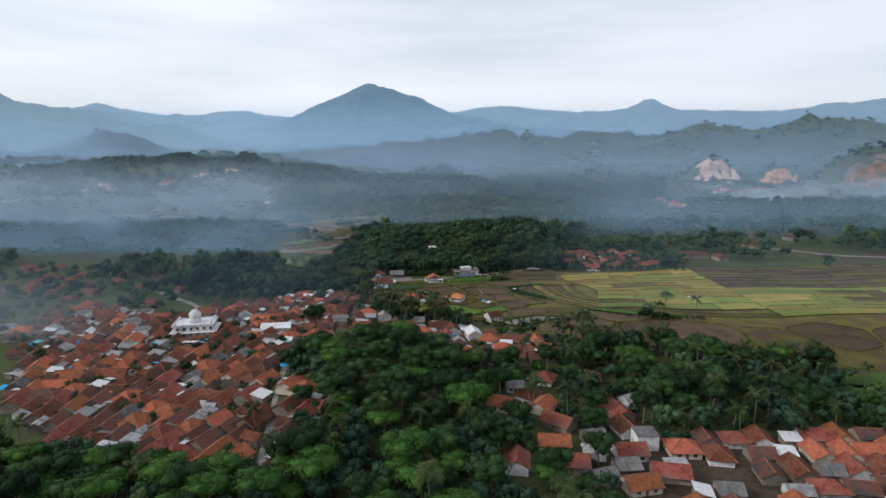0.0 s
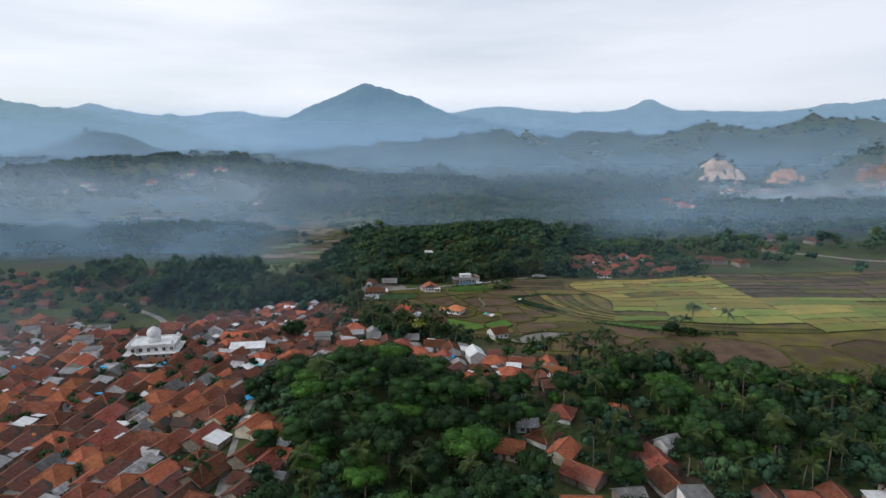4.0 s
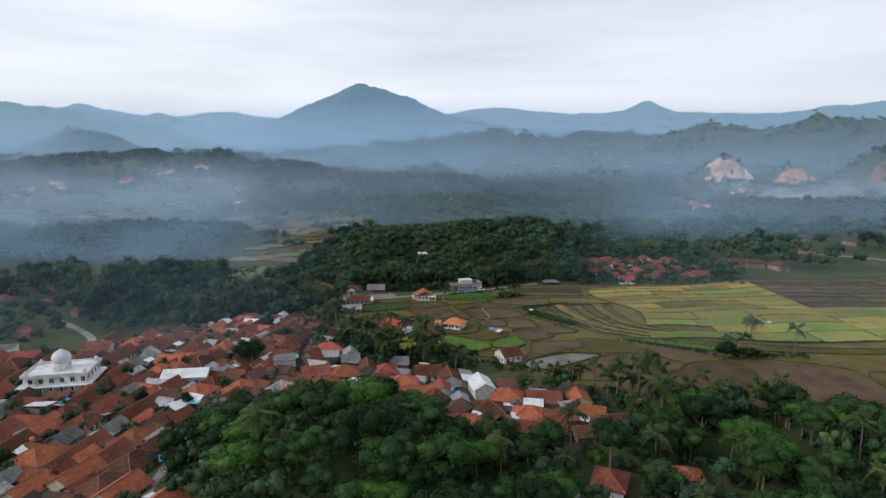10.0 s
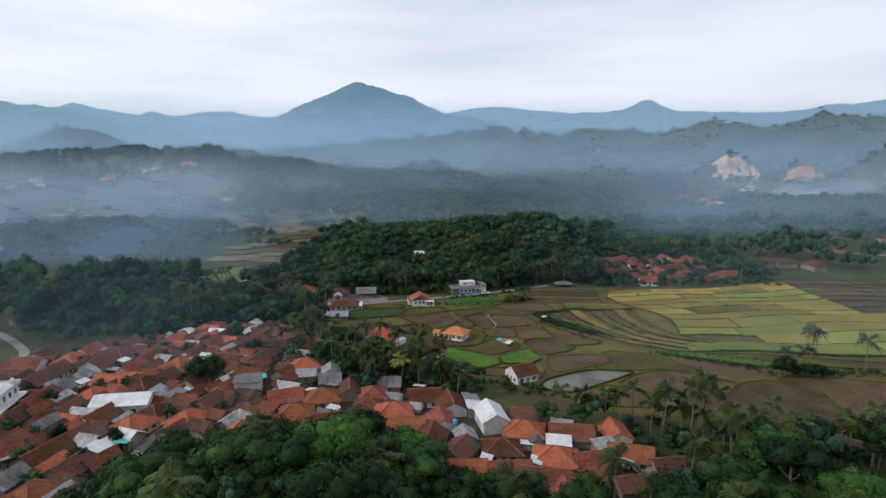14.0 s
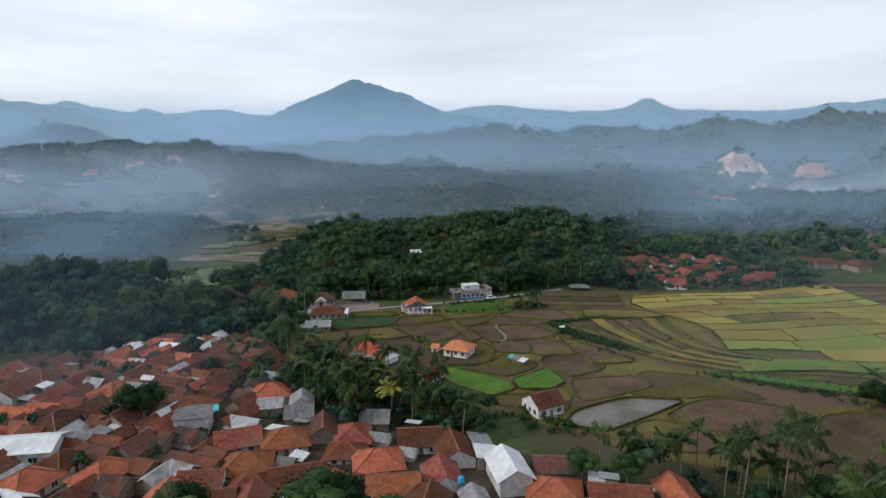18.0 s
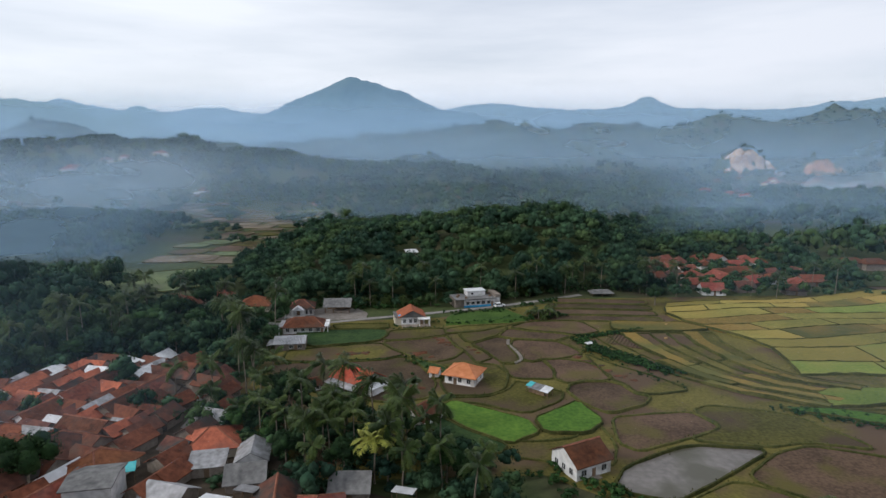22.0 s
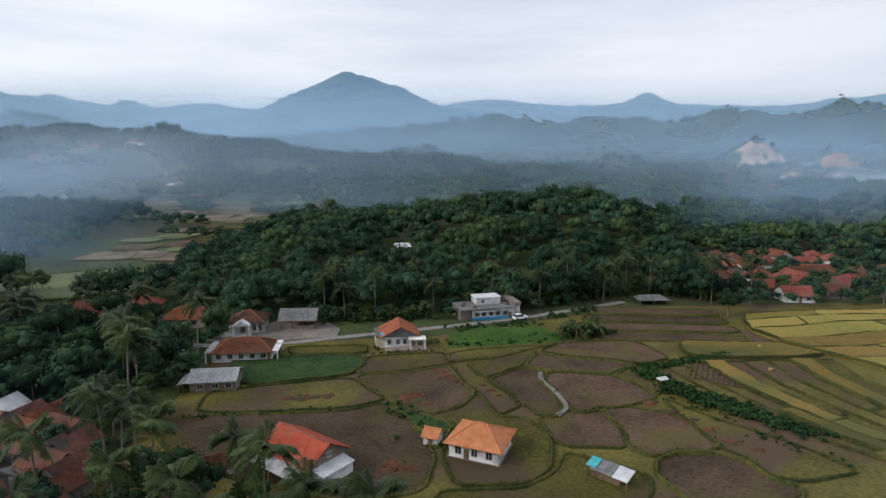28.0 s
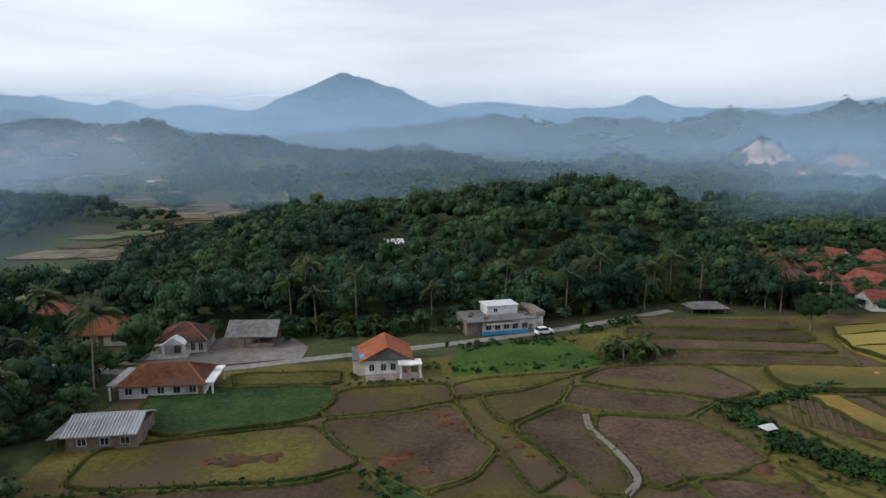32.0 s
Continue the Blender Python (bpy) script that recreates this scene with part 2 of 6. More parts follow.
LEAF_DARK = material("dark_foliage", (0.006, 0.017, 0.007), (0.02, 0.044, 0.013), 0.75, 0.9, 0.12, 0.0, vary=0.3, island=0.35)
FROND = material("palm_frond", (0.018, 0.036, 0.008), (0.06, 0.085, 0.02), 0.5, 0.8, 0.15, 0.0, vary=0.35, island=0.3, spec=0.2)
FROND_YELLOW = material("yellowing_palm_frond", (0.14, 0.16, 0.03), (0.3, 0.3, 0.07), 0.5, 0.8, 0.15, 0.0, island=0.25)
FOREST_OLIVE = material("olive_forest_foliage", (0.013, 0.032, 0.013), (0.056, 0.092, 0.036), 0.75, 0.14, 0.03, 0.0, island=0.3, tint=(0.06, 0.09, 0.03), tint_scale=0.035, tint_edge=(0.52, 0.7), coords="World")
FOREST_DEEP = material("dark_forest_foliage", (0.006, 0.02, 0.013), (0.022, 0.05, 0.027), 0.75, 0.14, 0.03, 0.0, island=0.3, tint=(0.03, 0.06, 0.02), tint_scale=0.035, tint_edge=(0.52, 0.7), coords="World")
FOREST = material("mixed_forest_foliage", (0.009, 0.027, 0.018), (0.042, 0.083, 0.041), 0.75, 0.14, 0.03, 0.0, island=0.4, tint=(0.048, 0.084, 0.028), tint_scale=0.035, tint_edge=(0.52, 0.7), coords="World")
MOUNTAIN = material("wooded_slope_haze_glow", (0.008, 0.022, 0.018), (0.028, 0.05, 0.032), 0.9, 0.05, 0.006, 0.9, bump_scale=0.08, coords="World")
def haze_glow(m, colour):
    """Gives a distant mountain material an even emission that imitates the haze of miles of bright air."""
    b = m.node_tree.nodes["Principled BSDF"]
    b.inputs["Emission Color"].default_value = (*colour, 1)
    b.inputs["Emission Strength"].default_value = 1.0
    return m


# haze of distance put into the slopes as blue emission, paler west and far
MOUNTAIN_WEST = haze_glow(material("wooded_range_west_haze_glow", (0.008, 0.022, 0.018), (0.028, 0.05, 0.032), 0.9, 0.05, 0.006, 0.9, bump_scale=0.08, coords="World"), (0.17, 0.25, 0.315))
MOUNTAIN_FAR = haze_glow(material("wooded_range_far_haze_glow", (0.008, 0.022, 0.018), (0.028, 0.05, 0.032), 0.9, 0.05, 0.006, 0.9, bump_scale=0.08, coords="World"), (0.2, 0.285, 0.39))
haze_glow(MOUNTAIN, (0.11, 0.18, 0.265))
SCAR = material("quarried_rock", (0.24, 0.15, 0.1), (0.62, 0.45, 0.34), 0.9, 0.12, 0.03, 0.6, coords="World")
EARTH_CUT = material("bare_reddish_earth", (0.26, 0.12, 0.065), (0.56, 0.3, 0.17), 0.9, 0.12, 0.03, 0.6, tint=(0.06, 0.07, 0.03), tint_scale=0.05, tint_edge=(0.56, 0.7), coords="World")
BROWN_CUT = material("weathered_brown_earth", (0.12, 0.065, 0.042), (0.26, 0.15, 0.1), 0.9, 0.1, 0.02, 0.6, tint=(0.04, 0.055, 0.025), tint_scale=0.04, tint_edge=(0.48, 0.62), coords="World")
MUD = material("ploughed_mud", (0.036, 0.024, 0.015), (0.1, 0.067, 0.043), 0.8, 1.7, 0.12, 0.9, vary=0.25, tint=(0.07, 0.062, 0.018), tint_scale=0.08, tint_edge=(0.52, 0.68), coords="World")
WET = material("flooded_mud", (0.07, 0.06, 0.052), (0.15, 0.134, 0.12), 0.45, 0.9, 0.07, 0.15, spec=0.5, tint=(0.055, 0.05, 0.03), tint_scale=0.09, tint_edge=(0.46, 0.6), coords="World")
STUBBLE = material("grassy_stubble", (0.045, 0.044, 0.011), (0.12, 0.106, 0.028), 0.9, 1.5, 0.09, 0.7, vary=0.25, tint=(0.075, 0.052, 0.033), tint_scale=0.06, tint_edge=(0.47, 0.6), coords="World")
RICE = material("ripening_rice", (0.13, 0.125, 0.028), (0.25, 0.21, 0.053), 0.85, 1.2, 0.05, 0.5, vary=0.3, tint=(0.22, 0.165, 0.04), tint_scale=0.03, tint_edge=(0.46, 0.66), coords="World")
RICE_GREEN = material("green_ripening_rice", (0.085, 0.125, 0.022), (0.185, 0.215, 0.045), 0.85, 1.2, 0.05, 0.5, vary=0.25, tint=(0.19, 0.17, 0.045), tint_scale=0.03, tint_edge=(0.46, 0.66), coords="World")
GOLD = material("ripe_golden_rice", (0.12, 0.085, 0.02), (0.22, 0.15, 0.04), 0.85, 1.2, 0.05, 0.5, vary=0.25, tint=(0.085, 0.085, 0.025), tint_scale=0.05, tint_edge=(0.45, 0.62), coords="World")
BRIGHT = material("young_green_rice", (0.026, 0.072, 0.01), (0.075, 0.14, 0.019), 0.8, 1.2, 0.07, 0.5, vary=0.2, coords="World")
MEADOW = material("pale_meadow_grass", (0.075, 0.1, 0.045), (0.135, 0.165, 0.08), 0.9, 0.5, 0.06, 0.4, tint=(0.13, 0.12, 0.085), tint_scale=0.05, tint_edge=(0.55, 0.72), coords="World")
FALLOW = material("dry_fallow_field", (0.075, 0.058, 0.04), (0.17, 0.14, 0.095), 0.9, 0.5, 0.05, 0.4, vary=0.3, tint=(0.06, 0.07, 0.03), tint_scale=0.04, tint_edge=(0.52, 0.66), coords="World")
CROP = material("dark_vegetable_crop", (0.012, 0.032, 0.01), (0.04, 0.07, 0.02), 0.85, 1.6, 0.2, 0.8, coords="World")
BUND = material("grassy_earth_bank", (0.026, 0.035, 0.009), (0.085, 0.08, 0.024), 0.9, 1.4, 0.15, 0.5, vary=0.3, coords="World")
DRY_PATH = material("dry_mud_path", (0.13, 0.115, 0.1), (0.22, 0.2, 0.18), 0.9, 0.9, 0.2, 0.4, coords="World")
RED_SOIL = material("red_soil_heap", (0.055, 0.022, 0.013), (0.15, 0.065, 0.036), 0.95, 1.2, 0.2, 0.6, tint=(0.05, 0.045, 0.03), tint_scale=0.4, tint_edge=(0.45, 0.65))
STRAW = material("straw", (0.2, 0.13, 0.055), (0.36, 0.25, 0.12), 0.9, 2.0, 0.3, 0.4)
CAR_PAINT = material("white_car_paint", (0.7, 0.7, 0.7), (0.8, 0.8, 0.8), 0.3, 1.0, 0.2, 0.0, spec=0.5)
RUBBER = material("tyre_rubber", (0.015, 0.015, 0.015), (0.03, 0.03, 0.03), 0.8, 3.0, 0.5, 0.0)


# ---- mesh helpers ----
class Mesh:
    """Collects vertices and faces, then becomes one mesh."""
    def __init__(self):
        self.v, self.f = [], []

    def face(self, *pts):
        k = len(self.v)
        self.v.extend(pts)
        self.f.append(tuple(range(k, k + len(pts))))

    def box(self, x0, y0, z0, x1, y1, z1):
        k = len(self.v)
        self.v += [(x, y, z) for z in (z0, z1) for x, y in ((x0, y0), (x1, y0), (x1, y1), (x0, y1))]
        self.f += [tuple(k + i for i in q) for q in ((3, 2, 1, 0), (4, 5, 6, 7), (0, 1, 5, 4), (1, 2, 6, 5), (2, 3, 7, 6), (3, 0, 4, 7))]
        return self

    def hull(self, low, high):
        """A solid between two rings with the same number of points."""
        k, n = len(self.v), len(low)
        self.v += list(low) + list(high)
        self.f += [tuple(k + i for i in reversed(range(n))), tuple(k + n + i for i in range(n))]
        self.f += [(k + i, k + (i + 1) % n, k + n + (i + 1) % n, k + n + i) for i in range(n)]
        return self

    def tube(self, path, radii, sides=6):
        k = len(self.v)
        for (x, y, z), r in zip(path, radii):
            self.v += [(x + r * math.cos(6.2832 * i / sides), y + r * math.sin(6.2832 * i / sides), z) for i in range(sides)]
        for j in range(len(path) - 1):
            for i in range(sides):
                a, b = k + j * sides + i, k + j * sides + (i + 1) % sides
                self.f.append((a, b, b + sides, a + sides))
        self.f.append(tuple(k + (len(path) - 1) * sides + i for i in range(sides)))
        return self

    def data(self, name, mat, smooth=False):
        me = bpy.data.meshes.new(name)
        me.from_pydata(self.v, [], self.f)
        me.materials.append(mat)
        if smooth:
            me.polygons.foreach_set("use_smooth", [True] * len(me.polygons))
        me.update()
        return me


def part(name, mesh, mat, parent=None, label="", smooth=False):
    me = mesh if isinstance(mesh, bpy.types.Mesh) else mesh.data(name, mat, smooth)
    ob = new(name, me)
    ob.parent = parent
    if label:
        tagged(ob, label)
    return ob


def triangles(name, verts, tris, mat, smooth=False):
    """A large triangle mesh from arrays."""
    me = bpy.data.meshes.new(name)
    me.vertices.add(len(verts))
    me.vertices.foreach_set("co", np.asarray(verts, np.float32).ravel())
    me.loops.add(len(tris) * 3)
    me.loops.foreach_set("vertex_index", np.asarray(tris, np.int32).ravel())
    me.polygons.add(len(tris))
    me.polygons.foreach_set("loop_start", np.arange(0, len(tris) * 3, 3, dtype=np.int32))
    if smooth:
        me.polygons.foreach_set("use_smooth", np.ones(len(tris), bool))
    me.materials.append(mat)
    me.update(calc_edges=True)
    me.validate()
    return me


def sheet(name, xs, ys, height, mat, smooth=True):
    X, Y = np.meshgrid(xs, ys)
    V = np.stack([X.ravel(), Y.ravel(), height(X, Y).ravel()], 1)
    nx = len(xs)
    a = (np.arange(len(ys) - 1)[:, None] * nx + np.arange(nx - 1)[None, :]).ravel()
    T = np.concatenate([np.stack([a, a + 1, a + nx + 1], 1), np.stack([a, a + nx + 1, a + nx], 1)])
    return triangles(name, V, T, mat, smooth)


# ---- terrain ----
def wave_noise(X, Y, size, seed):
    """Cheap smooth noise of about -1 to 1 from a few sine waves."""
    r = np.random.RandomState(seed)
    out = np.zeros(np.shape(X))
    for k in range(7):
        a, s, p = r.uniform(0, 6.28), r.uniform(0.6, 1.8), r.uniform(0, 6.28)
        out = out + np.sin((X * math.cos(a) + Y * math.sin(a)) * 6.28 * s / size + p)
    return out / 3.5


def smooth01(v, a, b):
    t = np.clip((v - a) / (b - a), 0, 1)
    return t * t * (3 - 2 * t)


def ridge(X, Y, y, depth, xs, crest):
    """A range of hills along x with its crest at y."""
    return np.interp(X, xs, crest) * np.exp(-((Y - y) / depth) ** 2)


def knoll(X, Y, x, y, h, rx, ry):
    return h * np.exp(-((X - x) / rx) ** 2 - ((Y - y) / ry) ** 2)


KNOLLS = [(-22, 1252, 56, 80, 80), (-213, 1540, 66, 80, 80), (365, 1360, 36, 70, 55), (290, 1290, 24, 60, 50), (470, 1230, 22, 80, 60), (648, 1410, 68, 66, 50), (800, 1400, 44, 60, 46), (868, 1200, 82, 100, 75), (560, 1150, 18, 90, 70), (-760, 1240, 44, 140, 70), (-950, 1330, 56, 160, 80), (150, 1130, 20, 70, 60)]


def terrain(X, Y):
    X, Y = np.asarray(X, float), np.asarray(Y, float)
    h = 12.0 * np.exp(-((X + 27) / 30) ** 2 - ((Y - 208) / 30) ** 2)
    # wooded hill behind the road, steep at its east end
    amp = np.interp(X, [-140, -100, -60, -28, 5, 38, 66, 84, 96, 106, 118], [0, 0, 3, 8, 13, 17, 19, 17, 10, 2, 0])
    h = h + amp * smooth01(Y, 422 + 0.1 * X, 500) * (1 - 0.85 * smooth01(Y, 520, 640))
    h = h + 6 * smooth01(Y, 450, 570) * smooth01(X, 120, 210)
    # knoll under the dark clump of trees past the village
    h = h + knoll(X, Y, -134, 378, 10, 26, 22)
    rough = 1 + 0.1 * wave_noise(X, Y, 210, 3) + 0.06 * wave_noise(X, Y, 85, 6)
    hills = [
        ridge(X, Y, 1080, 160, [-1500, -900, -600, -465, -415, -366, -301, -260, -192, -129, -67, 17, 69, 122, 180, 260], [48, 52, 62, 72, 78, 74, 60, 56, 45, 38, 38, 36, 28, 12, 2, 0]),
        ridge(X, Y, 1400, 150, [-1600, -900, -719, -650, -515, -408, -302, -200, 0, 200, 500], [60, 66, 60, 74, 88, 78, 54, 38, 24, 14, 4]),
        ridge(X, Y, 1750, 190, [-2400, -1316, -1216, -1060, -941, -827, -762, -500, -200], [96, 82, 78, 116, 138, 104, 82, 70, 60]),
        ridge(X, Y, 1700, 150, [-250, -72, -6, 75, 189, 254, 352, 516, 648, 820], [60, 80, 84, 98, 106, 100, 84, 58, 44, 30]),
        # long eastern range
        ridge(X, Y, 1950, 310, [-900, -300, 67, 230, 398, 476, 588, 718, 773, 852, 941, 1014, 1055, 1143, 1273, 1457, 1700, 2600], [50, 96, 132, 136, 124, 133, 128, 136, 145, 151, 145, 151, 159, 170, 174, 168, 190, 210]),
    ] + [knoll(X, Y, *k) for k in KNOLLS]
    h = h + sum(q ** 4 for q in hills) ** 0.25 * rough
    h = h + 9 * np.exp(-((X + 240) / 70) ** 2 - ((Y - 590) / 55) ** 2)
    return h + 0.8 * wave_noise(X, Y, 260, 8) * smooth01(Y, 430, 700)


def ground_z(x, y):
    return float(terrain(x, y))


def spaced(a, b, c, step, grow):
    """Coordinates with even steps between a and b, then growing to c."""
    out = list(np.arange(a, b, step))
    while out[-1] < c:
        step *= grow
        out.append(out[-1] + step)
    return out


half = spaced(0, 260, 3400, 6, 1.04)
GX = np.array([-v for v in reversed(half[1:])] + half)
GY = np.array([-v for v in reversed(spaced(0, 60, 900, 10, 1.3)[1:])] + spaced(0, 640, 4200, 6, 1.03))
ground = new("ground", sheet("ground", GX, GY, lambda X, Y: terrain(X, Y) - 0.02, GROUND))
tagged(ground, "grassy tropical valley floor rising into wooded hills", "ground", kind="structure")

# mountains: crest heights given along x, slopes fall to the valley on both sides
def mountain(name, y, depth, xs, crest, label, step, rough, seed, mat=MOUNTAIN):
    X = np.arange(xs[0], xs[-1] + step, step)
    Y = y + depth * np.linspace(-1, 1, 41)
    def height(A, B):
        c = np.interp(A, xs, crest)
        d = np.abs(B - y) / depth
        spur = 1 + 0.16 * wave_noise(A, B, depth * 0.45, seed) * np.clip(d * 3, 0, 1)
        return c * (1 - d) ** 1.15 * spur - 8 + rough * wave_noise(A, B, step * 8, seed + 1) + 0.6 * rough * wave_noise(A, B, step * 3.1, seed + 2)
    ob = new(name, sheet(name, X, Y, height, mat))
    return tagged(ob, label, "mountain", kind="structure")


mountain("backdrop_peak", 3250, 1300, [-1700, -1350, -1030, -900, -780, -680, -560, -470, -400, -330, -230, -110, 60, 200, 400, 900], [120, 150, 222, 242, 296, 340, 388, 430, 452, 437, 408, 364, 294, 266, 230, 185], "tall pointed wooded mountain, blue haze added as glow", 10, 5, 21)
mountain("backdrop_range_west", 2600, 800, [-3300, -2200, -2000, -1940, -1870, -1700, -1483, -1330, -1234, -1170, -1110, -1052, -962, -803, -600], [410, 412, 392, 350, 310, 284, 264, 248, 232, 254, 244, 220, 190, 170, 130], "long wooded mountain range, pale haze added as glow", 9, 4, 31, MOUNTAIN_WEST)
mountain("backdrop_range_far", 3900, 700, [-2600, -2400, -2270, -2150, -1950, -1750, -1560, -1450, -1360, -1250, -1150, -900, 0, 300, 420, 500, 740, 900, 1100, 1200, 1270, 1310, 1350, 1400, 1450, 1540, 1900, 2200, 2400, 2520, 2680, 2860, 3300], [340, 372, 402, 372, 340, 320, 325, 345, 352, 345, 320, 300, 330, 376, 384, 372, 350, 342, 352, 362, 390, 420, 430, 412, 385, 358, 350, 352, 372, 402, 404, 428, 420], "far mountain range with a small cone, blue haze added as glow", 12, 4, 41, MOUNTAIN_FAR)

# upright sheets of smoke and mist, some standing in for the haze of distance
def mist(y, low, z0, z1, colour, scale, soft, bow, x_west, x_east, fade=(0, 1, 1.0), high=0.0, label="thin bluish smoke lying over the valley", foot=(-1, 14)):
    """One sheet of drifting smoke and of air haze: densest up to z0, thinned to high at z1; fade: where along x it
    thins towards the east, and to what share.
    """
    X = np.linspace(x_west, x_east, 25)
    Z = np.array([-25, z0, (z0 + z1) / 2, z1])
    V = [(float(x), y + bow * (x / 1000) ** 2 + 3 * math.sin(x / 60), float(z)) for z in Z for x in X]
    T = []
    for j in range(3):
        for i in range(24):
            a = j * 25 + i
            T += [(a, a + 1, a + 26), (a, a + 26, a + 25)]
    m = mist_material("smoke_and_haze", colour, low, high, z0, z1, scale, soft, *fade, foot)
    ob = new("mist", triangles("mist", V, T, m, True))
    return tagged(ob, label, "mist", "valley smoke", "stuff")


MIST_BLUE, MIST_PALE, MIST_MID = (0.47, 0.71, 1.0), (0.68, 0.84, 1.0), (0.53, 0.75, 1.0)
HAZE = "veil of hazy morning air across the valley"
# added sheets that imitate hazy air over distance, thicker to the west
mist(298, 0.05, 25, 75, MIST_BLUE, 0.008, 0.2, 0, -700, -10, (-85, -14, 0.0), 0.0, HAZE)
mist(298, 0.05, 25, 75, MIST_BLUE, 0.008, 0.2, 0, 10, 700, (85, 14, 0.0), 0.0, HAZE)
mist(462, 0.3, 24, 70, MIST_BLUE, 0.01, 0.45, 0, -700, -70, (-135, -74, 0.0), 0.0, HAZE, (-1, 14))
mist(540, 0.26, 24, 66, MIST_BLUE, 0.008, 0.35, 0, 108, 900, (160, 112, 0.0), 0.0, HAZE, (0, 26))
mist(642, 0.29, 26, 96, MIST_MID, 0.006, 0.4, 0, -1500, 1500, (-350, 150, 0.75), 0.0, HAZE, (-1, 15))
mist(890, 0.2, 40, 128, MIST_MID, 0.005, 0.45, 0, -1800, 1800, (-450, 100, 0.7), 0.0, HAZE, (-1, 40))
mist(1150, 0.3, 50, 150, MIST_BLUE, 0.004, 0.35, 0, -2200, 2200, (-500, 200, 0.75), 0.0, HAZE, (0, 55))
mist(1500, 0.46, 125, 225, MIST_BLUE, 0.003, 0.3, 0, -2800, 2800, (-700, 400, 0.7), 0.0, HAZE, (0, 60))
mist(2330, 0.34, 120, 330, MIST_BLUE, 0.001, 0.15, 100, -3000, 3000, (0, 1, 1.0), 0.0, HAZE)
# smoke over the village edge, the western fields and below the quarry
mist(252, 0.2, 10, 46, MIST_PALE, 0.012, 0.4, 0, -460, -116, (-210, -122, 0.0))
mist(800, 0.36, 24, 84, MIST_PALE, 0.007, 0.7, 0, -1300, -130, (-330, -150, 0.0), 0.0, foot=(-2, 26))
mist(905, 0.42, 14, 62, MIST_PALE, 0.012, 0.95, 0, 300, 900, (470, 320, 0.0), 0.0, foot=(0, 20))

# quarry scars on the eastern ridge
def scar(x0, x1, y0, y1, label, seed, mat=SCAR):
    xs, ys = np.linspace(x0, x1, 60), np.linspace(y0, y1, 30)
    def height(A, B):
        u, v = (A - x0) / (x1 - x0) * 2 - 1, (B - y0) / (y1 - y0) * 2 - 1
        edge = 1 - np.clip(np.abs(u) ** 2.5 + np.abs(v) ** 2.5, 0, 1) + 0.25 * wave_noise(A, B, (x1 - x0) * 0.3, seed)
        return terrain(A, B) - 5 + 8 * np.clip(edge * 2, 0, 1) + 3 * np.round(2 * wave_noise(A, B, 34, seed + 1)) / 2 + 0.7 * wave_noise(A, B * 0.3, 11, seed + 2)
    return tagged(new("quarry_face", sheet("quarry_face", xs, ys, height, mat, False)), label, "quarry", kind="structure")


scar(586, 700, 1326, 1400, "bare pale brown quarry face on the ridge", 51)
scar(738, 836, 1332, 1388, "bare orange earth cut beside the quarry", 52, EARTH_CUT)
scar(786, 880, 1105, 1170, "bare reddish brown hillside", 53, BROWN_CUT)

# ---- trees ----
rng = np.random.RandomState(7)
ICO_V, ICO_T = None, None
bm_i = bmesh.new()
bmesh.ops.create_icosphere(bm_i, subdivisions=1, radius=1.0)
ICO_V = np.array([v.co[:] for v in bm_i.verts])
ICO_T = np.array([[v.index for v in f.verts] for f in bm_i.faces])
bm_i.free()
bm_i = bmesh.new()
bmesh.ops.create_icosphere(bm_i, subdivisions=2, radius=1.0)
ICO2_V = np.array([v.co[:] for v in bm_i.verts])
ICO2_T = np.array([[v.index for v in f.verts] for f in bm_i.faces])
bm_i.free()


def crown_arrays(r, height, width, lobes, leaves, leaf, core=0.8, lobe=1.0):
    """A crown: uneven lobes round the middle, each with a dark core and many small leaf sprays on its outside."""
    V, T, k = [], [], 0
    centres = []
    for i in range(lobes):
        a = 6.283 * i / lobes + r.uniform(-0.5, 0.5)
        d = width * r.uniform(0.18, 0.36) * (0 if i == 0 else 1)
        c = np.array([d * math.cos(a), d * math.sin(a), height * (r.uniform(0.35, 0.75) if i else 0.72)])
        s = lobe * np.array([width * r.uniform(0.2, 0.3), width * r.uniform(0.2, 0.3), height * r.uniform(0.2, 0.3)])
        centres.append((c, s))
        V.append(ICO_V * s * core * (1 + 0.26 * r.uniform(-1, 1, (len(ICO_V), 1))) + c)
        T.append(ICO_T + k)
        k += len(ICO_V)
    per = leaves // lobes
    for c, s in centres:
        d = r.normal(size=(per, 3))
        d[:, 2] = np.abs(d[:, 2]) * 0.9 - 0.25 + 0.25 * d[:, 2]
        d /= np.linalg.norm(d, axis=1)[:, None]
        p = c + d * s * r.uniform(core * 0.95, 1.24, (per, 1))
        t = np.cross(d, r.normal(size=(per, 3)))
        t /= np.linalg.norm(t, axis=1)[:, None] + 1e-6
        b = np.cross(d, t) * r.choice([-1, 1], (per, 1)) + d * r.uniform(-0.7, 0.35, (per, 1)) - np.array([0, 0, 0.25])
        size = leaf * r.uniform(0.55, 1.3, (per, 1))
        q = np.stack([p - t * size * 0.7, p + t * size * 0.7 + b * size * 0.3, p + b * size * 0.95 + d * size * 0.2], 1).reshape(-1, 3)
        V.append(q)
        T.append(k + np.arange(per * 3).reshape(-1, 3))
        k += per * 3
    return np.concatenate(V), np.concatenate(T)


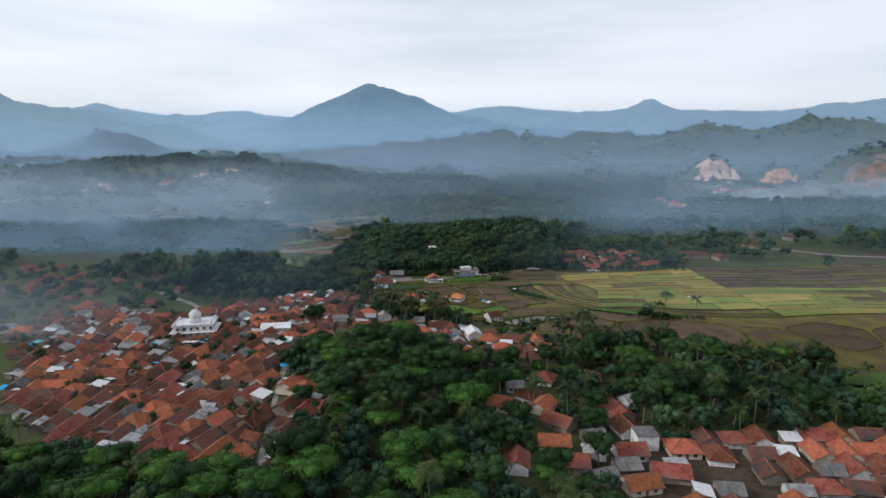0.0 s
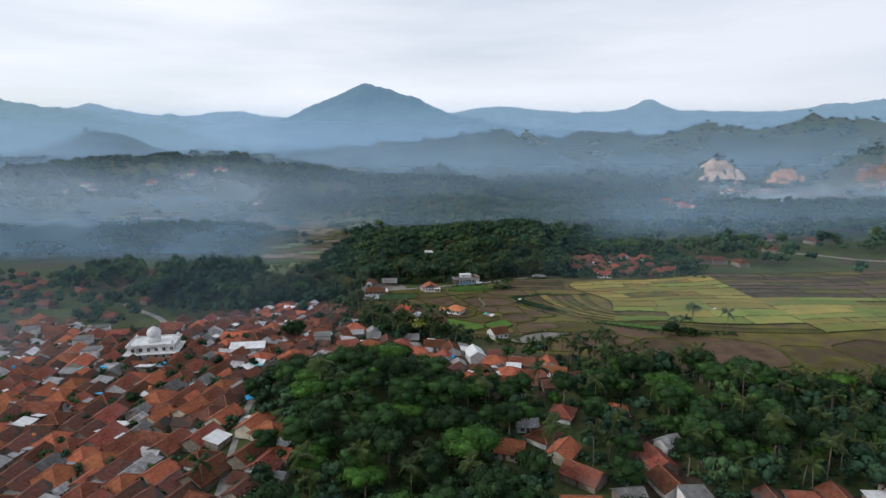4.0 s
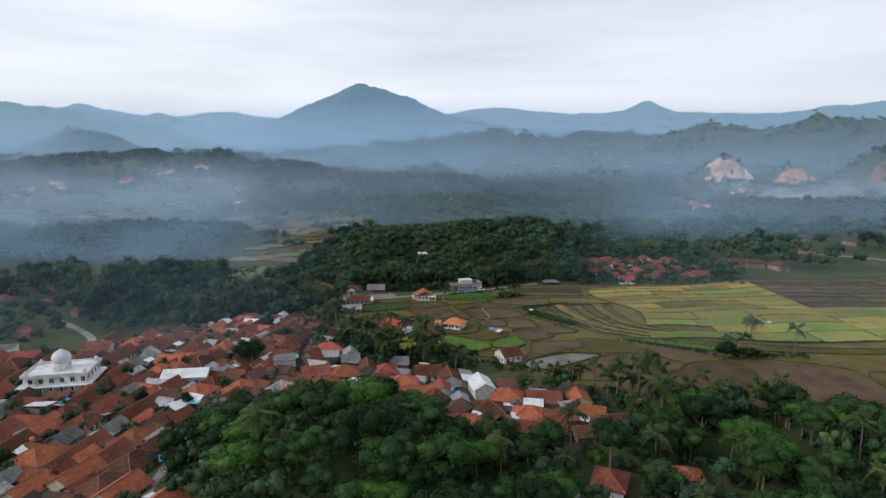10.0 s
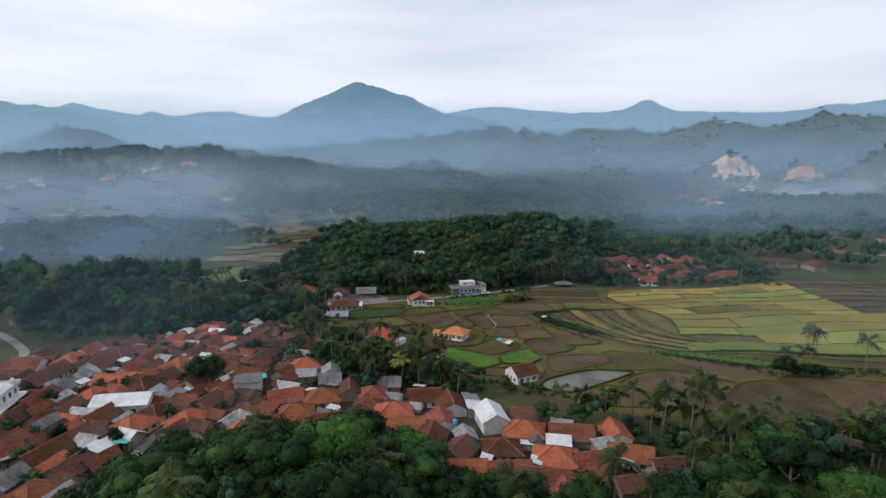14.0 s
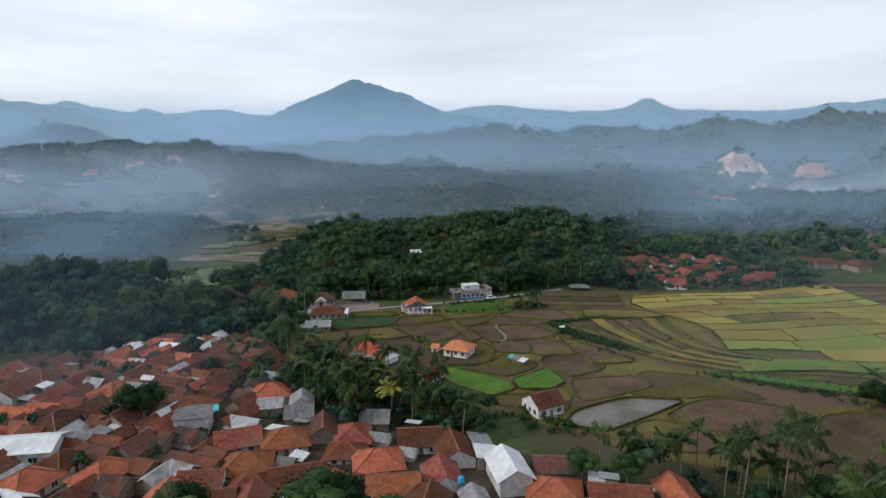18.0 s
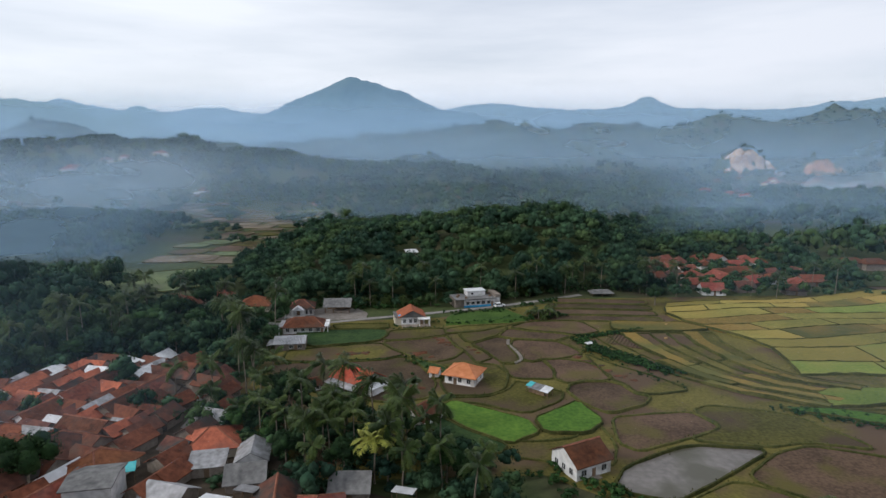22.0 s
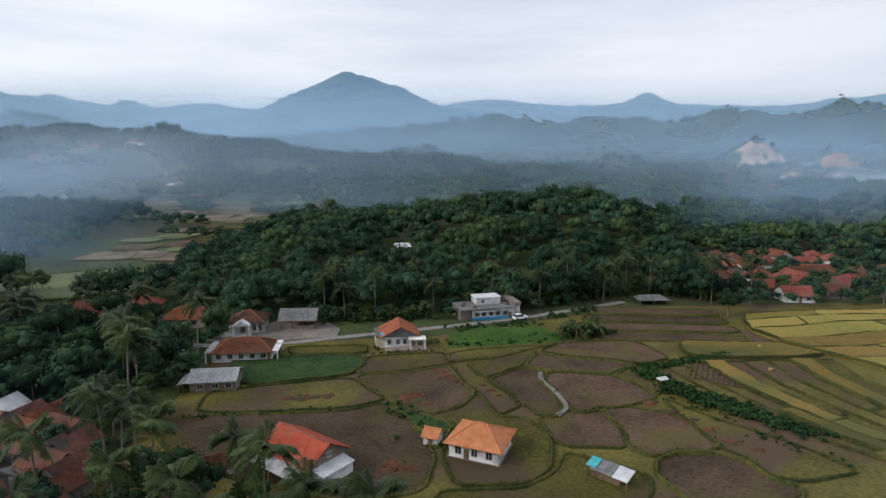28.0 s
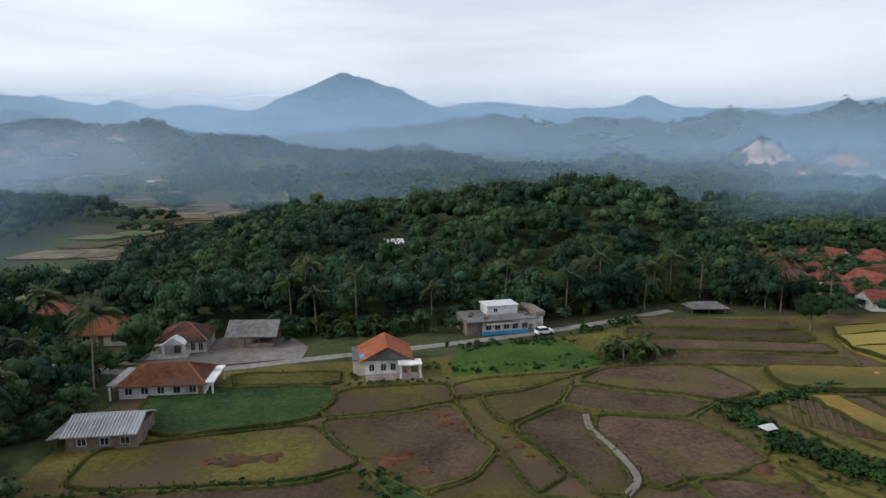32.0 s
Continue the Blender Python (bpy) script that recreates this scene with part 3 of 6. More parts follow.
def trunk_mesh(r, height, radius, lean=0.0, limbs=4):
    m = Mesh()
    a = r.uniform(0, 6.28)
    m.tube([(lean * math.cos(a) * (j / 4) ** 2, lean * math.sin(a) * (j / 4) ** 2, height * j / 4 - 0.3) for j in range(5)], [radius * (1.35, 1, 0.85, 0.72, 0.55)[j] for j in range(5)], 7)
    for i in range(limbs):
        b = 6.283 * i / limbs + r.uniform(-0.4, 0.4)
        z = height * r.uniform(0.6, 0.85)
        reach = height * r.uniform(0.2, 0.4)
        m.tube([(lean * math.cos(a) * 0.5, lean * math.sin(a) * 0.5, z), (reach * 0.6 * math.cos(b), reach * 0.6 * math.sin(b), z + reach * 0.5), (reach * math.cos(b), reach * math.sin(b), z + reach)], [radius * 0.45, radius * 0.3, radius * 0.15], 5)
    return m


def tree(name, seed, height, width, leaves, leaf, mat, label, clear=0.35, lobes=8):
    """A broad-leaved tree: tapered trunk with limbs, and a crown."""
    r = np.random.RandomState(seed)
    top = tagged(new(name), label, "tree", "village trees")
    part("trunk", trunk_mesh(r, height * 0.62, 0.1 + height * 0.017), BARK, top, smooth=True)
    V, T = crown_arrays(r, height * (1 - clear) , width, lobes, leaves, leaf)
    V[:, 2] += height * clear - height * 0.04
    part("crown", triangles("crown", V, T, mat), mat, top)
    return top


def palm_crown(r, fronds, length, droop):
    m = Mesh()
    for i in range(fronds):
        a = 6.283 * i / fronds * 1.618 * 3 + r.uniform(-0.2, 0.2)
        up = -0.55 + 1.95 * ((i * 0.618) % 1.0) + r.uniform(-0.1, 0.1)
        L = length * r.uniform(0.85, 1.1)
        ca, sa = math.cos(a), math.sin(a)
        pts = []
        n = 9
        for j in range(n + 1):
            s = j / n
            d = L * (s * math.cos(up * 0.8) * (1 - 0.18 * s * s))
            z = L * (math.sin(up * 0.8) * s - droop * s * s * (0.7 + 0.3 * math.cos(up)))
            pts.append((d * ca, d * sa, z))
        for j in range(n):
            (x0, y0, z0), (x1, y1, z1) = pts[j], pts[j + 1]
            m.face((x0 - sa * 0.05, y0 + ca * 0.05, z0), (x1 - sa * 0.04, y1 + ca * 0.04, z1), (x1 + sa * 0.04, y1 - ca * 0.04, z1), (x0 + sa * 0.05, y0 - ca * 0.05, z0))
            if j:
                w = L * 0.23 * math.sin(3.0 * (0.15 + 0.8 * j / n)) + 0.15
                for side in (-1, 1):
                    for q in (0.0, 0.33, 0.67):
                        xa, ya, za = x0 + (x1 - x0) * q, y0 + (y1 - y0) * q, z0 + (z1 - z0) * q
                        tip = (xa + side * -sa * w * 0.85 + ca * w * 0.5, ya + side * ca * w * 0.85 + sa * w * 0.5, za - w * r.uniform(0.15, 0.6))
                        m.face((xa, ya, za), (xa + ca * 0.26, ya + sa * 0.26, za - 0.03), tip)
    return m


def palm(name, seed, height, fronds, length, mat, label, droop=0.42):
    """A coconut palm: slightly bent ringed trunk and drooping feathered fronds."""
    r = np.random.RandomState(seed)
    top = tagged(new(name), label, "palm tree", "coconut palms")
    a, bend = r.uniform(0, 6.28), height * r.uniform(0.03, 0.1)
    path = [(bend * math.cos(a) * (j / 6) ** 2, bend * math.sin(a) * (j / 6) ** 2, height * j / 6 - 0.3) for j in range(7)]
    part("trunk", Mesh().tube(path, [0.24, 0.19, 0.17, 0.16, 0.15, 0.14, 0.15], 6), BARK, top, smooth=True)
    c = palm_crown(r, fronds, length, droop)
    c.v = [(x + path[-1][0], y + path[-1][1], z + path[-1][2]) for x, y, z in c.v]
    part("crown", c, mat, top)
    return top


BROAD = [
    tree("broadleaf_tree", 1, 13, 12, 1700, 0.42, LEAF, "tall broad-leaved tree with a full green crown"),
    tree("broadleaf_tree", 2, 11, 10, 1400, 0.4, LEAF, "rounded broad-leaved tree with dense green foliage"),
    tree("broadleaf_tree", 3, 15, 11, 1700, 0.42, LEAF_DARK, "tall dark green tree among the palms"),
    tree("broadleaf_tree", 4, 10, 9, 1300, 0.4, LEAF_DARK, "dark green bushy tree with low crown", 0.22),
    tree("broadleaf_tree", 5, 12, 13, 1700, 0.42, LEAF_LIGHT, "spreading tree with light fresh green leaves", 0.45),
    tree("fruit_tree", 6, 7, 7.5, 1000, 0.34, LEAF, "low rounded fruit tree with green leaves", 0.2, 6),
    tree("fruit_tree", 7, 6, 5.5, 800, 0.32, LEAF_LIGHT, "small light green fruit tree beside the houses", 0.2, 5),
]
PALMS = [
    palm("coconut_palm", 11, 12, 26, 4.7, FROND, "tall coconut palm with drooping green fronds"),
    palm("coconut_palm", 12, 10, 24, 4.3, FROND, "coconut palm with feathered green fronds"),
    palm("coconut_palm", 13, 14.5, 26, 4.8, FROND, "very tall slender coconut palm"),
    palm("banana_plant", 14, 2.6, 11, 2.8, FROND, "clump of low banana plants with arching leaves", 0.7),
]
PALM_YELLOW = palm("coconut_palm", 15, 9.5, 22, 4.6, FROND_YELLOW, "coconut palm with yellowing fronds")
class Taken:
    """Discs (x, y, radius) of houses, roads and clearings that other things keep away from, found by a coarse grid."""
    def __init__(self):
        self.cells = {}

    def append(self, disc):
        x, y, r = disc
        for i in range(int((x - r - 8) // 20), int((x + r + 8) // 20) + 1):
            for j in range(int((y - r - 8) // 20), int((y + r + 8) // 20) + 1):
                self.cells.setdefault((i, j), []).append(disc)

    def extend(self, discs):
        for d in discs:
            self.append(d)


taken = Taken()


def free(x, y, r=0.0):
    return all((x - a) ** 2 + (y - b) ** 2 > max(0.0, c + r) ** 2 for a, b, c in taken.cells.get((int(x // 20), int(y // 20)), ()))


def plant(ob, x, y, scale=1.0, turn=0.0):
    o = copy_thing(ob, pose(x, y, ground_z(x, y), 0, 0, turn))
    o.scale = (scale, scale, scale * rng.uniform(0.9, 1.12))
    return o


FAR_VARIANTS, RIDGE_VARIANTS, LOW_VARIANTS, MID_VARIANTS = [], [], [], []
for s in range(6):
    RIDGE_VARIANTS.append(crown_arrays(np.random.RandomState(65 + s), 1.3, 1.9, 4, 52, 0.24))
    LOW_VARIANTS.append(crown_arrays(np.random.RandomState(60 + s), 1.25, 1.9, 6, 190, 0.14, 0.7))
    FAR_VARIANTS.append(crown_arrays(np.random.RandomState(70 + s), 1.3, 1.9, 3, 21, 0.4))
    MID_VARIANTS.append(crown_arrays(np.random.RandomState(80 + s), 1.3, 1.9, 11, 880, 0.085, 0.6, 0.92))


def forest(name, variants, places, mat, label):
    """Many far trees as one piece of woodland. places: rows of x, y, z, radius, height factor."""
    V, T, k = [], [], 0
    for i, (x, y, z, rad, tall) in enumerate(places):
        a, (v, t) = rng.uniform(0, 6.28), variants[i % len(variants)]
        c, s = math.cos(a) * rad, math.sin(a) * rad
        V.append(np.stack([v[:, 0] * c - v[:, 1] * s + x, v[:, 0] * s + v[:, 1] * c + y, v[:, 2] * rad * tall + z], 1))
        T.append(t + k)
        k += len(v)
    ob = new(name, triangles(name, np.concatenate(V), np.concatenate(T), mat))
    return tagged(ob, label, "forest", kind="stuff")


def scatter(x0, x1, y0, y1, step, test):
    out = []
    for y in np.arange(y0, y1, step):
        for x in np.arange(x0, x1, step):
            px, py = x + rng.uniform(-0.5, 0.5) * step, y + rng.uniform(-0.5, 0.5) * step
            if test(px, py):
                out.append((px, py))
    return out


# ---- houses ----
def gable_roof(w, d, z, rise, over, mat, top, thick=0.16, name="roof", label="", cap=RIDGE):
    """Ridge along x."""
    m, X, Y = Mesh(), w / 2 + over * 0.6, d / 2 + over
    drop = over * rise / (d / 2)
    for s in (-1, 1):
        m.hull([(-X, s * Y, z - drop), (X, s * Y, z - drop), (X, 0, z + rise), (-X, 0, z + rise)][::s], [(-X, s * Y, z - drop + thick), (X, s * Y, z - drop + thick), (X, 0, z + rise + thick), (-X, 0, z + rise + thick)][::s])
    roof = part(name, m, mat, top, label)
    if cap:
        part("ridge_cap", Mesh().hull([(-X - 0.05, -0.22, z + rise + thick - 0.06), (X + 0.05, -0.22, z + rise + thick - 0.06), (X + 0.05, 0.22, z + rise + thick - 0.06), (-X - 0.05, 0.22, z + rise + thick - 0.06)], [(-X - 0.05, -0.06, z + rise + thick + 0.12), (X + 0.05, -0.06, z + rise + thick + 0.12), (X + 0.05, 0.06, z + rise + thick + 0.12), (-X - 0.05, 0.06, z + rise + thick + 0.12)]), cap, roof)
    return roof


def hip_roof(w, d, z, rise, over, mat, top, ridge=None, thick=0.14, name="roof", cap=RIDGE):
    X, Y = w / 2 + over, d / 2 + over
    e = max(0.15, (w - d) / 2 if ridge is None else ridge / 2)
    zl, zr = z - over * rise / (d / 2) * 0.8, z + rise
    m = Mesh()
    lo = [(-X, -Y, zl), (X, -Y, zl), (X, Y, zl), (-X, Y, zl)]
    m.hull([(x, y, q - thick) for x, y, q in lo], lo)
    A, B = (-e, 0, zr), (e, 0, zr)
    m.face(lo[0], lo[1], B, A)
    m.face(lo[2], lo[3], A, B)
    m.face(lo[1], lo[2], B)
    m.face(lo[3], lo[0], A)
    roof = part(name, m, mat, top)
    if cap:
        c = Mesh()
        def rib(p, q):
            dx, dy = q[0] - p[0], q[1] - p[1]
            n = math.hypot(dx, dy) or 1
            sx, sy = -dy / n * 0.16, dx / n * 0.16
            c.hull([(p[0] - sx, p[1] - sy, p[2] - 0.02), (q[0] - sx, q[1] - sy, q[2] - 0.02), (q[0] + sx, q[1] + sy, q[2] - 0.02), (p[0] + sx, p[1] + sy, p[2] - 0.02)], [(p[0] - sx * 0.4, p[1] - sy * 0.4, p[2] + 0.13), (q[0] - sx * 0.4, q[1] - sy * 0.4, q[2] + 0.13), (q[0] + sx * 0.4, q[1] + sy * 0.4, q[2] + 0.13), (p[0] + sx * 0.4, p[1] + sy * 0.4, p[2] + 0.13)])
        for p, q in ((lo[0], A), (lo[3], A), (lo[1], B), (lo[2], B), (A, B)):
            rib(p, q)
        part("ridge_cap", c, cap, roof)
    return roof


def walls(w, d, h, rise, mat, top, gable=True, name="wall"):
    m = Mesh().box(-w / 2, -d / 2, -0.4, w / 2, d / 2, h)
    if gable:
        for x in (-w / 2, w / 2 - 0.15):
            m.hull([(x, -d / 2, h), (x + 0.15, -d / 2, h), (x + 0.15, d / 2, h), (x, d / 2, h)], [(x, -0.02, h + rise), (x + 0.15, -0.02, h + rise), (x + 0.15, 0.02, h + rise), (x, 0.02, h + rise)])
    return part(name, m, mat, top)


def window(top, x, y, z, w, h, side, frame_mat=PLASTER):
    """A framed pane set on a wall; side: 'y' faces along y, 'x' along x."""
    f, g, t = Mesh(), Mesh(), 0.07
    def bx(m, a0, z0, a1, z1, e):
        if side == 'y':
            m.box(x + a0, y - e, z + z0, x + a1, y + e, z + z1)
        else:
            m.box(x - e, y + a0, z + z0, x + e, y + a1, z + z1)
    for a0, z0, a1, z1 in ((-w / 2 - t, -t, w / 2 + t, 0), (-w / 2 - t, h, w / 2 + t, h + t), (-w / 2 - t, 0, -w / 2, h), (w / 2, 0, w / 2 + t, h), (-0.03, 0, 0.03, h)):
        bx(f, a0, z0, a1, z1, 0.09)
    bx(g, -w / 2, 0, w / 2, h, 0.04)
    ob = part("window", f, frame_mat, top)
    part("pane", g, GLASS, ob)
    return ob


def door(top, x, y, w, h, side, mat=WOOD, z=0.0):
    m = Mesh()
    if side == 'y':
        m.box(x - w / 2, y - 0.06, z, x + w / 2, y + 0.06, z + h)
    else:
        m.box(x - 0.06, y - w / 2, z, x + 0.06, y + w / 2, z + h)
    return part("door", m, mat, top)


def house(w, d, h, kind, roof_mat, wall_mat, label, rise=None, over=0.7, cap=RIDGE):
    top = tagged(new("house" if cap else "shed"), label, "house" if cap else "shed", "village houses" if cap else "village sheds")
    rise = rise or d * 0.29
    walls(w, d, h, rise, wall_mat, top, kind == "gable")
    if kind == "gable":
        gable_roof(w, d, h, rise, over, roof_mat, top, cap=cap)
    elif kind == "hip":
        hip_roof(w, d, h, rise, over, roof_mat, top, cap=cap)
    elif kind == "lean":
        m = Mesh()
        X, Y = w / 2 + 0.4, d / 2 + 0.4
        m.hull([(-X, -Y, h), (X, -Y, h), (X, Y, h + 0.9), (-X, Y, h + 0.9)], [(-X, -Y, h + 0.08), (X, -Y, h + 0.08), (X, Y, h + 0.98), (-X, Y, h + 0.98)])
        part("roof", m, roof_mat, top)
    elif kind == "flat":
        part("roof", Mesh().box(-w / 2 - 0.15, -d / 2 - 0.15, h, w / 2 + 0.15, d / 2 + 0.15, h + 0.2), roof_mat, top)
    if wall_mat is not RAW or kind == "hip":
        window(top, -w * 0.25, -d / 2, 0.8, 1.2, 1.1, 'y')
        window(top, w * 0.27, -d / 2, 0.8, 1.2, 1.1, 'y')
        window(top, w / 2, 0, 0.8, 1.1, 1.1, 'x')
    door(top, 0.1, -d / 2, 0.9, 2.0, 'y')
    return top


HOUSES = [
    house(9.4, 7.4, 2.5, "gable", TILE, PLASTER, "small house with red clay tile gable roof"),
    house(8.6, 7.2, 2.5, "hip", TILE, PLASTER, "small house with hipped red clay tile roof"),
    house(10.8, 7.4, 2.5, "gable", TILE, RAW, "long house with brownish red tile roof"),
    house(8.0, 6.6, 2.4, "gable", TILE_OLD, RAW, "old house with weathered brown tile roof"),
    house(9.4, 8.2, 2.6, "hip", TILE_ORANGE, CREAM, "cream house with hipped orange tile roof"),
    house(8.6, 6.6, 2.4, "gable", TILE_OLD, RAW, "house with dull brown weathered gable roof"),
    house(9.8, 7.0, 2.5, "gable", TILE_ORANGE, CREAM, "cream walled house with orange gable roof"),
    house(10.8, 8.2, 2.6, "hip", TILE_OLD, PLASTER, "wide house with hipped brown tile roof"),
]
SHEDS = [
    house(6.0, 4.5, 2.3, "lean", ZINC, RAW, "lean-to shed with grey zinc sheet roof", cap=None),
    house(6.5, 5.0, 2.5, "gable", ZINC, PLASTER, "small building with grey sheet roof", cap=None),
    house(5.5, 4.5, 2.4, "lean", WHITE_SHEET, RAW, "lean-to with pale metal sheet roof", cap=None),
    house(6.5, 6.0, 2.5, "gable", SLATE, RAW, "small house with grey fibre cement roof", cap=None),
    house(6.5, 6.5, 4.8, "flat", SLATE, PLASTER, "two-storey white house with flat concrete roof", cap=None),
]


def place(ob, x, y, turn, s=1.0, clear=5.0):
    o = copy_thing(ob, pose(x, y, ground_z(x, y), 0, 0, turn))
    o.scale = (s, s, s)
    taken.append((x, y, clear))
    return o

# ---- the dense village west of the lane ----
def inside(x, y, poly):
    ok = False
    for (x0, y0), (x1, y1) in zip(poly, poly[1:] + poly[:1]):
        if (y0 > y) != (y1 > y) and x < (x1 - x0) * (y - y0) / (y1 - y0) + x0:
            ok = not ok
    return ok


VILLAGE_EDGE = [(-60, 145), (-36, 160), (-44, 190), (-66, 215), (-70, 250), (-56, 285), (-55, 328), (-78, 358), (-118, 330), (-150, 305), (-215, 330), (-225, 285), (-180, 235), (-165, 205), (-120, 165)]
vil = Mesh()
vil.face(*[(x, y, 0.06) for x, y in VILLAGE_EDGE])
pad = part("pavement", vil, VILLAGE)
tagged(pad, "trodden earth and concrete yards between the houses", "pavement", kind="structure")


# ---- the mosque ----
def mosque(x, y, turn):
    top = tagged(new("mosque"), "white mosque with a round dome and arcaded walls", "mosque")
    W, D, H = 18.0, 12.5, 6.0
    part("wall", Mesh().box(-W / 2, -D / 2, -0.4, W / 2, D / 2, H), PLASTER, top)
    part("roof_slab", Mesh().box(-W / 2 - 0.6, -D / 2 - 0.6, H, W / 2 + 0.6, D / 2 + 0.6, H + 0.35), WHITE_SHEET, top)
    part("canopy", Mesh().box(-W / 2 - 1.8, -D / 2 - 1.8, 3.0, W / 2 + 1.8, D / 2 + 1.8, 3.2), WHITE_SHEET, top)
    part("parapet", Mesh().box(-W / 2 - 0.6, -D / 2 - 0.6, H + 0.35, W / 2 + 0.6, -D / 2 - 0.4, H + 0.9).box(-W / 2 - 0.6, D / 2 + 0.4, H + 0.35, W / 2 + 0.6, D / 2 + 0.6, H + 0.9).box(-W / 2 - 0.6, -D / 2 - 0.4, H + 0.35, -W / 2 - 0.4, D / 2 + 0.4, H + 0.9).box(W / 2 + 0.4, -D / 2 - 0.4, H + 0.35, W / 2 + 0.6, D / 2 + 0.4, H + 0.9), PLASTER, top)
    part("drum", Mesh().tube([(0, 0, H + 0.3), (0, 0, H + 2.6)], [2.6, 2.6], 16), PLASTER, top)
    prof = [(2.3, 0.0), (2.75, 0.8), (2.85, 1.7), (2.5, 2.7), (1.7, 3.5), (0.8, 4.05), (0.12, 4.5)]
    dome = part("dome", Mesh().tube([(0, 0, H + 2.55 + z) for r, z in prof], [r for r, z in prof], 18), WHITE_SHEET, top, smooth=True)
    part("finial", Mesh().tube([(0, 0, H + 6.9), (0, 0, H + 8.6)], [0.12, 0.04], 6), ZINC, dome)
    for i in range(7):
        for sy in (-1, 1):
            part("pillar", Mesh().box(-W / 2 - 1.5 + i * (W + 3) / 7 + 1.2, sy * (D / 2 + 1.6) - 0.15, 0, -W / 2 - 1.2 + i * (W + 3) / 7 + 1.2, sy * (D / 2 + 1.6) + 0.15, 3.0), PLASTER, top)
    for i in range(6):
        for z in (0.9, 3.9):
            window(top, -W / 2 + 2 + i * 3, -D / 2, z, 1.2, 1.5, 'y')
    for i in range(4):
        for sx in (-1, 1):
            for z in (0.9, 3.9):
                window(top, sx * W / 2, -D / 2 + 2 + i * 3, z, 1.2, 1.5, 'x')
    for sx in (-1, 1):
        for sy in (-1, 1):
            part("corner_turret", Mesh().tube([(sx * W * 0.46, sy * D * 0.44, H + 0.3), (sx * W * 0.46, sy * D * 0.44, H + 1.5), (sx * W * 0.46, sy * D * 0.44, H + 2.2)], [0.7, 0.7, 0.08], 8), PLASTER, top)
    top.matrix_world = pose(x, y, 0, 0, 0, turn)
    taken.append((x, y, 12.5))
    return top


mosque(-122, 276, 12)


# ---- singled-out buildings ----
def big_shed(x, y, w, d, h, turn, roof, wall, label, rise=1.4):
    top = tagged(new("long_shed"), label, "building")
    walls(w, d, h, rise, wall, top)
    gable_roof(w, d, h, rise, 0.6, roof, top, cap=None)
    for i in range(3):
        window(top, -w / 2 + w * (i + 1) / 4, -d / 2, 1.2, 1.6, 1.2, 'y')
    door(top, w * 0.42, -d / 2, 1.2, 2.1, 'y')
    top.matrix_world = pose(x, y, ground_z(x, y), 0, 0, turn)
    taken.append((x, y, max(w, d) * 0.5))
    return top


big_shed(-83, 279, 14, 8, 3.6, 8, WHITE_SHEET, PLASTER, "long white building with pale sheet roof")
big_shed(-53.5, 291, 7, 6.5, 4.6, 10, SLATE, PLASTER, "two-storey white house with grey roof", 0.5)
big_shed(14.5, 268.5, 9.5, 6.2, 3.8, 100, WHITE_SHEET, PLASTER, "white gabled hall with pale metal roof", 1.8)

# the lane through the village and the road past the hill houses
def spline(pts, n=6):
    out = []
    P = [pts[0]] + list(pts) + [pts[-1]]
    for a, b, c, d in zip(P, P[1:], P[2:], P[3:]):
        for k in range(n):
            t = k / n
            out.append(tuple(0.5 * (2 * q + (r - p) * t + (2 * p - 5 * q + 4 * r - s) * t * t + (3 * q - p - 3 * r + s) * t ** 3) for p, q, r, s in zip(a, b, c, d)))
    return out + [pts[-1]]


def road(name, pts, width, mat, label, z=0.14, keep=1.2):
    line = spline(pts)
    m = Mesh()
    L, R = [], []
    for i, (x, y) in enumerate(line):
        x1, y1 = line[min(i + 1, len(line) - 1)]
        x0, y0 = line[max(i - 1, 0)]
        n = math.hypot(x1 - x0, y1 - y0) or 1
        nx, ny = -(y1 - y0) / n * width / 2, (x1 - x0) / n * width / 2
        g = ground_z(x, y) + z
        L.append((x + nx, y + ny, g))
        R.append((x - nx, y - ny, g))
        taken.append((x, y, width / 2 + keep))
    for i in range(len(line) - 1):
        low = [(a, b, c - 0.3) for a, b, c in (R[i], R[i + 1], L[i + 1], L[i])]
        m.hull(low, [R[i], R[i + 1], L[i + 1], L[i]])
    return tagged(part(name, m, mat), label, "road", kind="structure")


road("road_lane", [(-52, 150), (-57, 182), (-61, 205), (-66, 235), (-68.5, 262), (-65, 274), (-55, 278.5), (-48.5, 284), (-50.5, 296), (-51.5, 306), (-49.8, 319), (-53, 330), (-60, 338)], 2.6, ASPHALT, "narrow concrete lane through the village")
road("road_hill", [(-70, 396), (-50, 391), (-37, 392), (-21, 397), (5.5, 405.5), (25, 413), (38, 419), (60, 430)], 2.3, ASPHALT, "pale concrete road along the foot of the hill")
road("road_west", [(-190, 372), (-172, 352), (-152, 336), (-140, 322), (-137, 300)], 3.0, ASPHALT, "pale track leading out of the village")

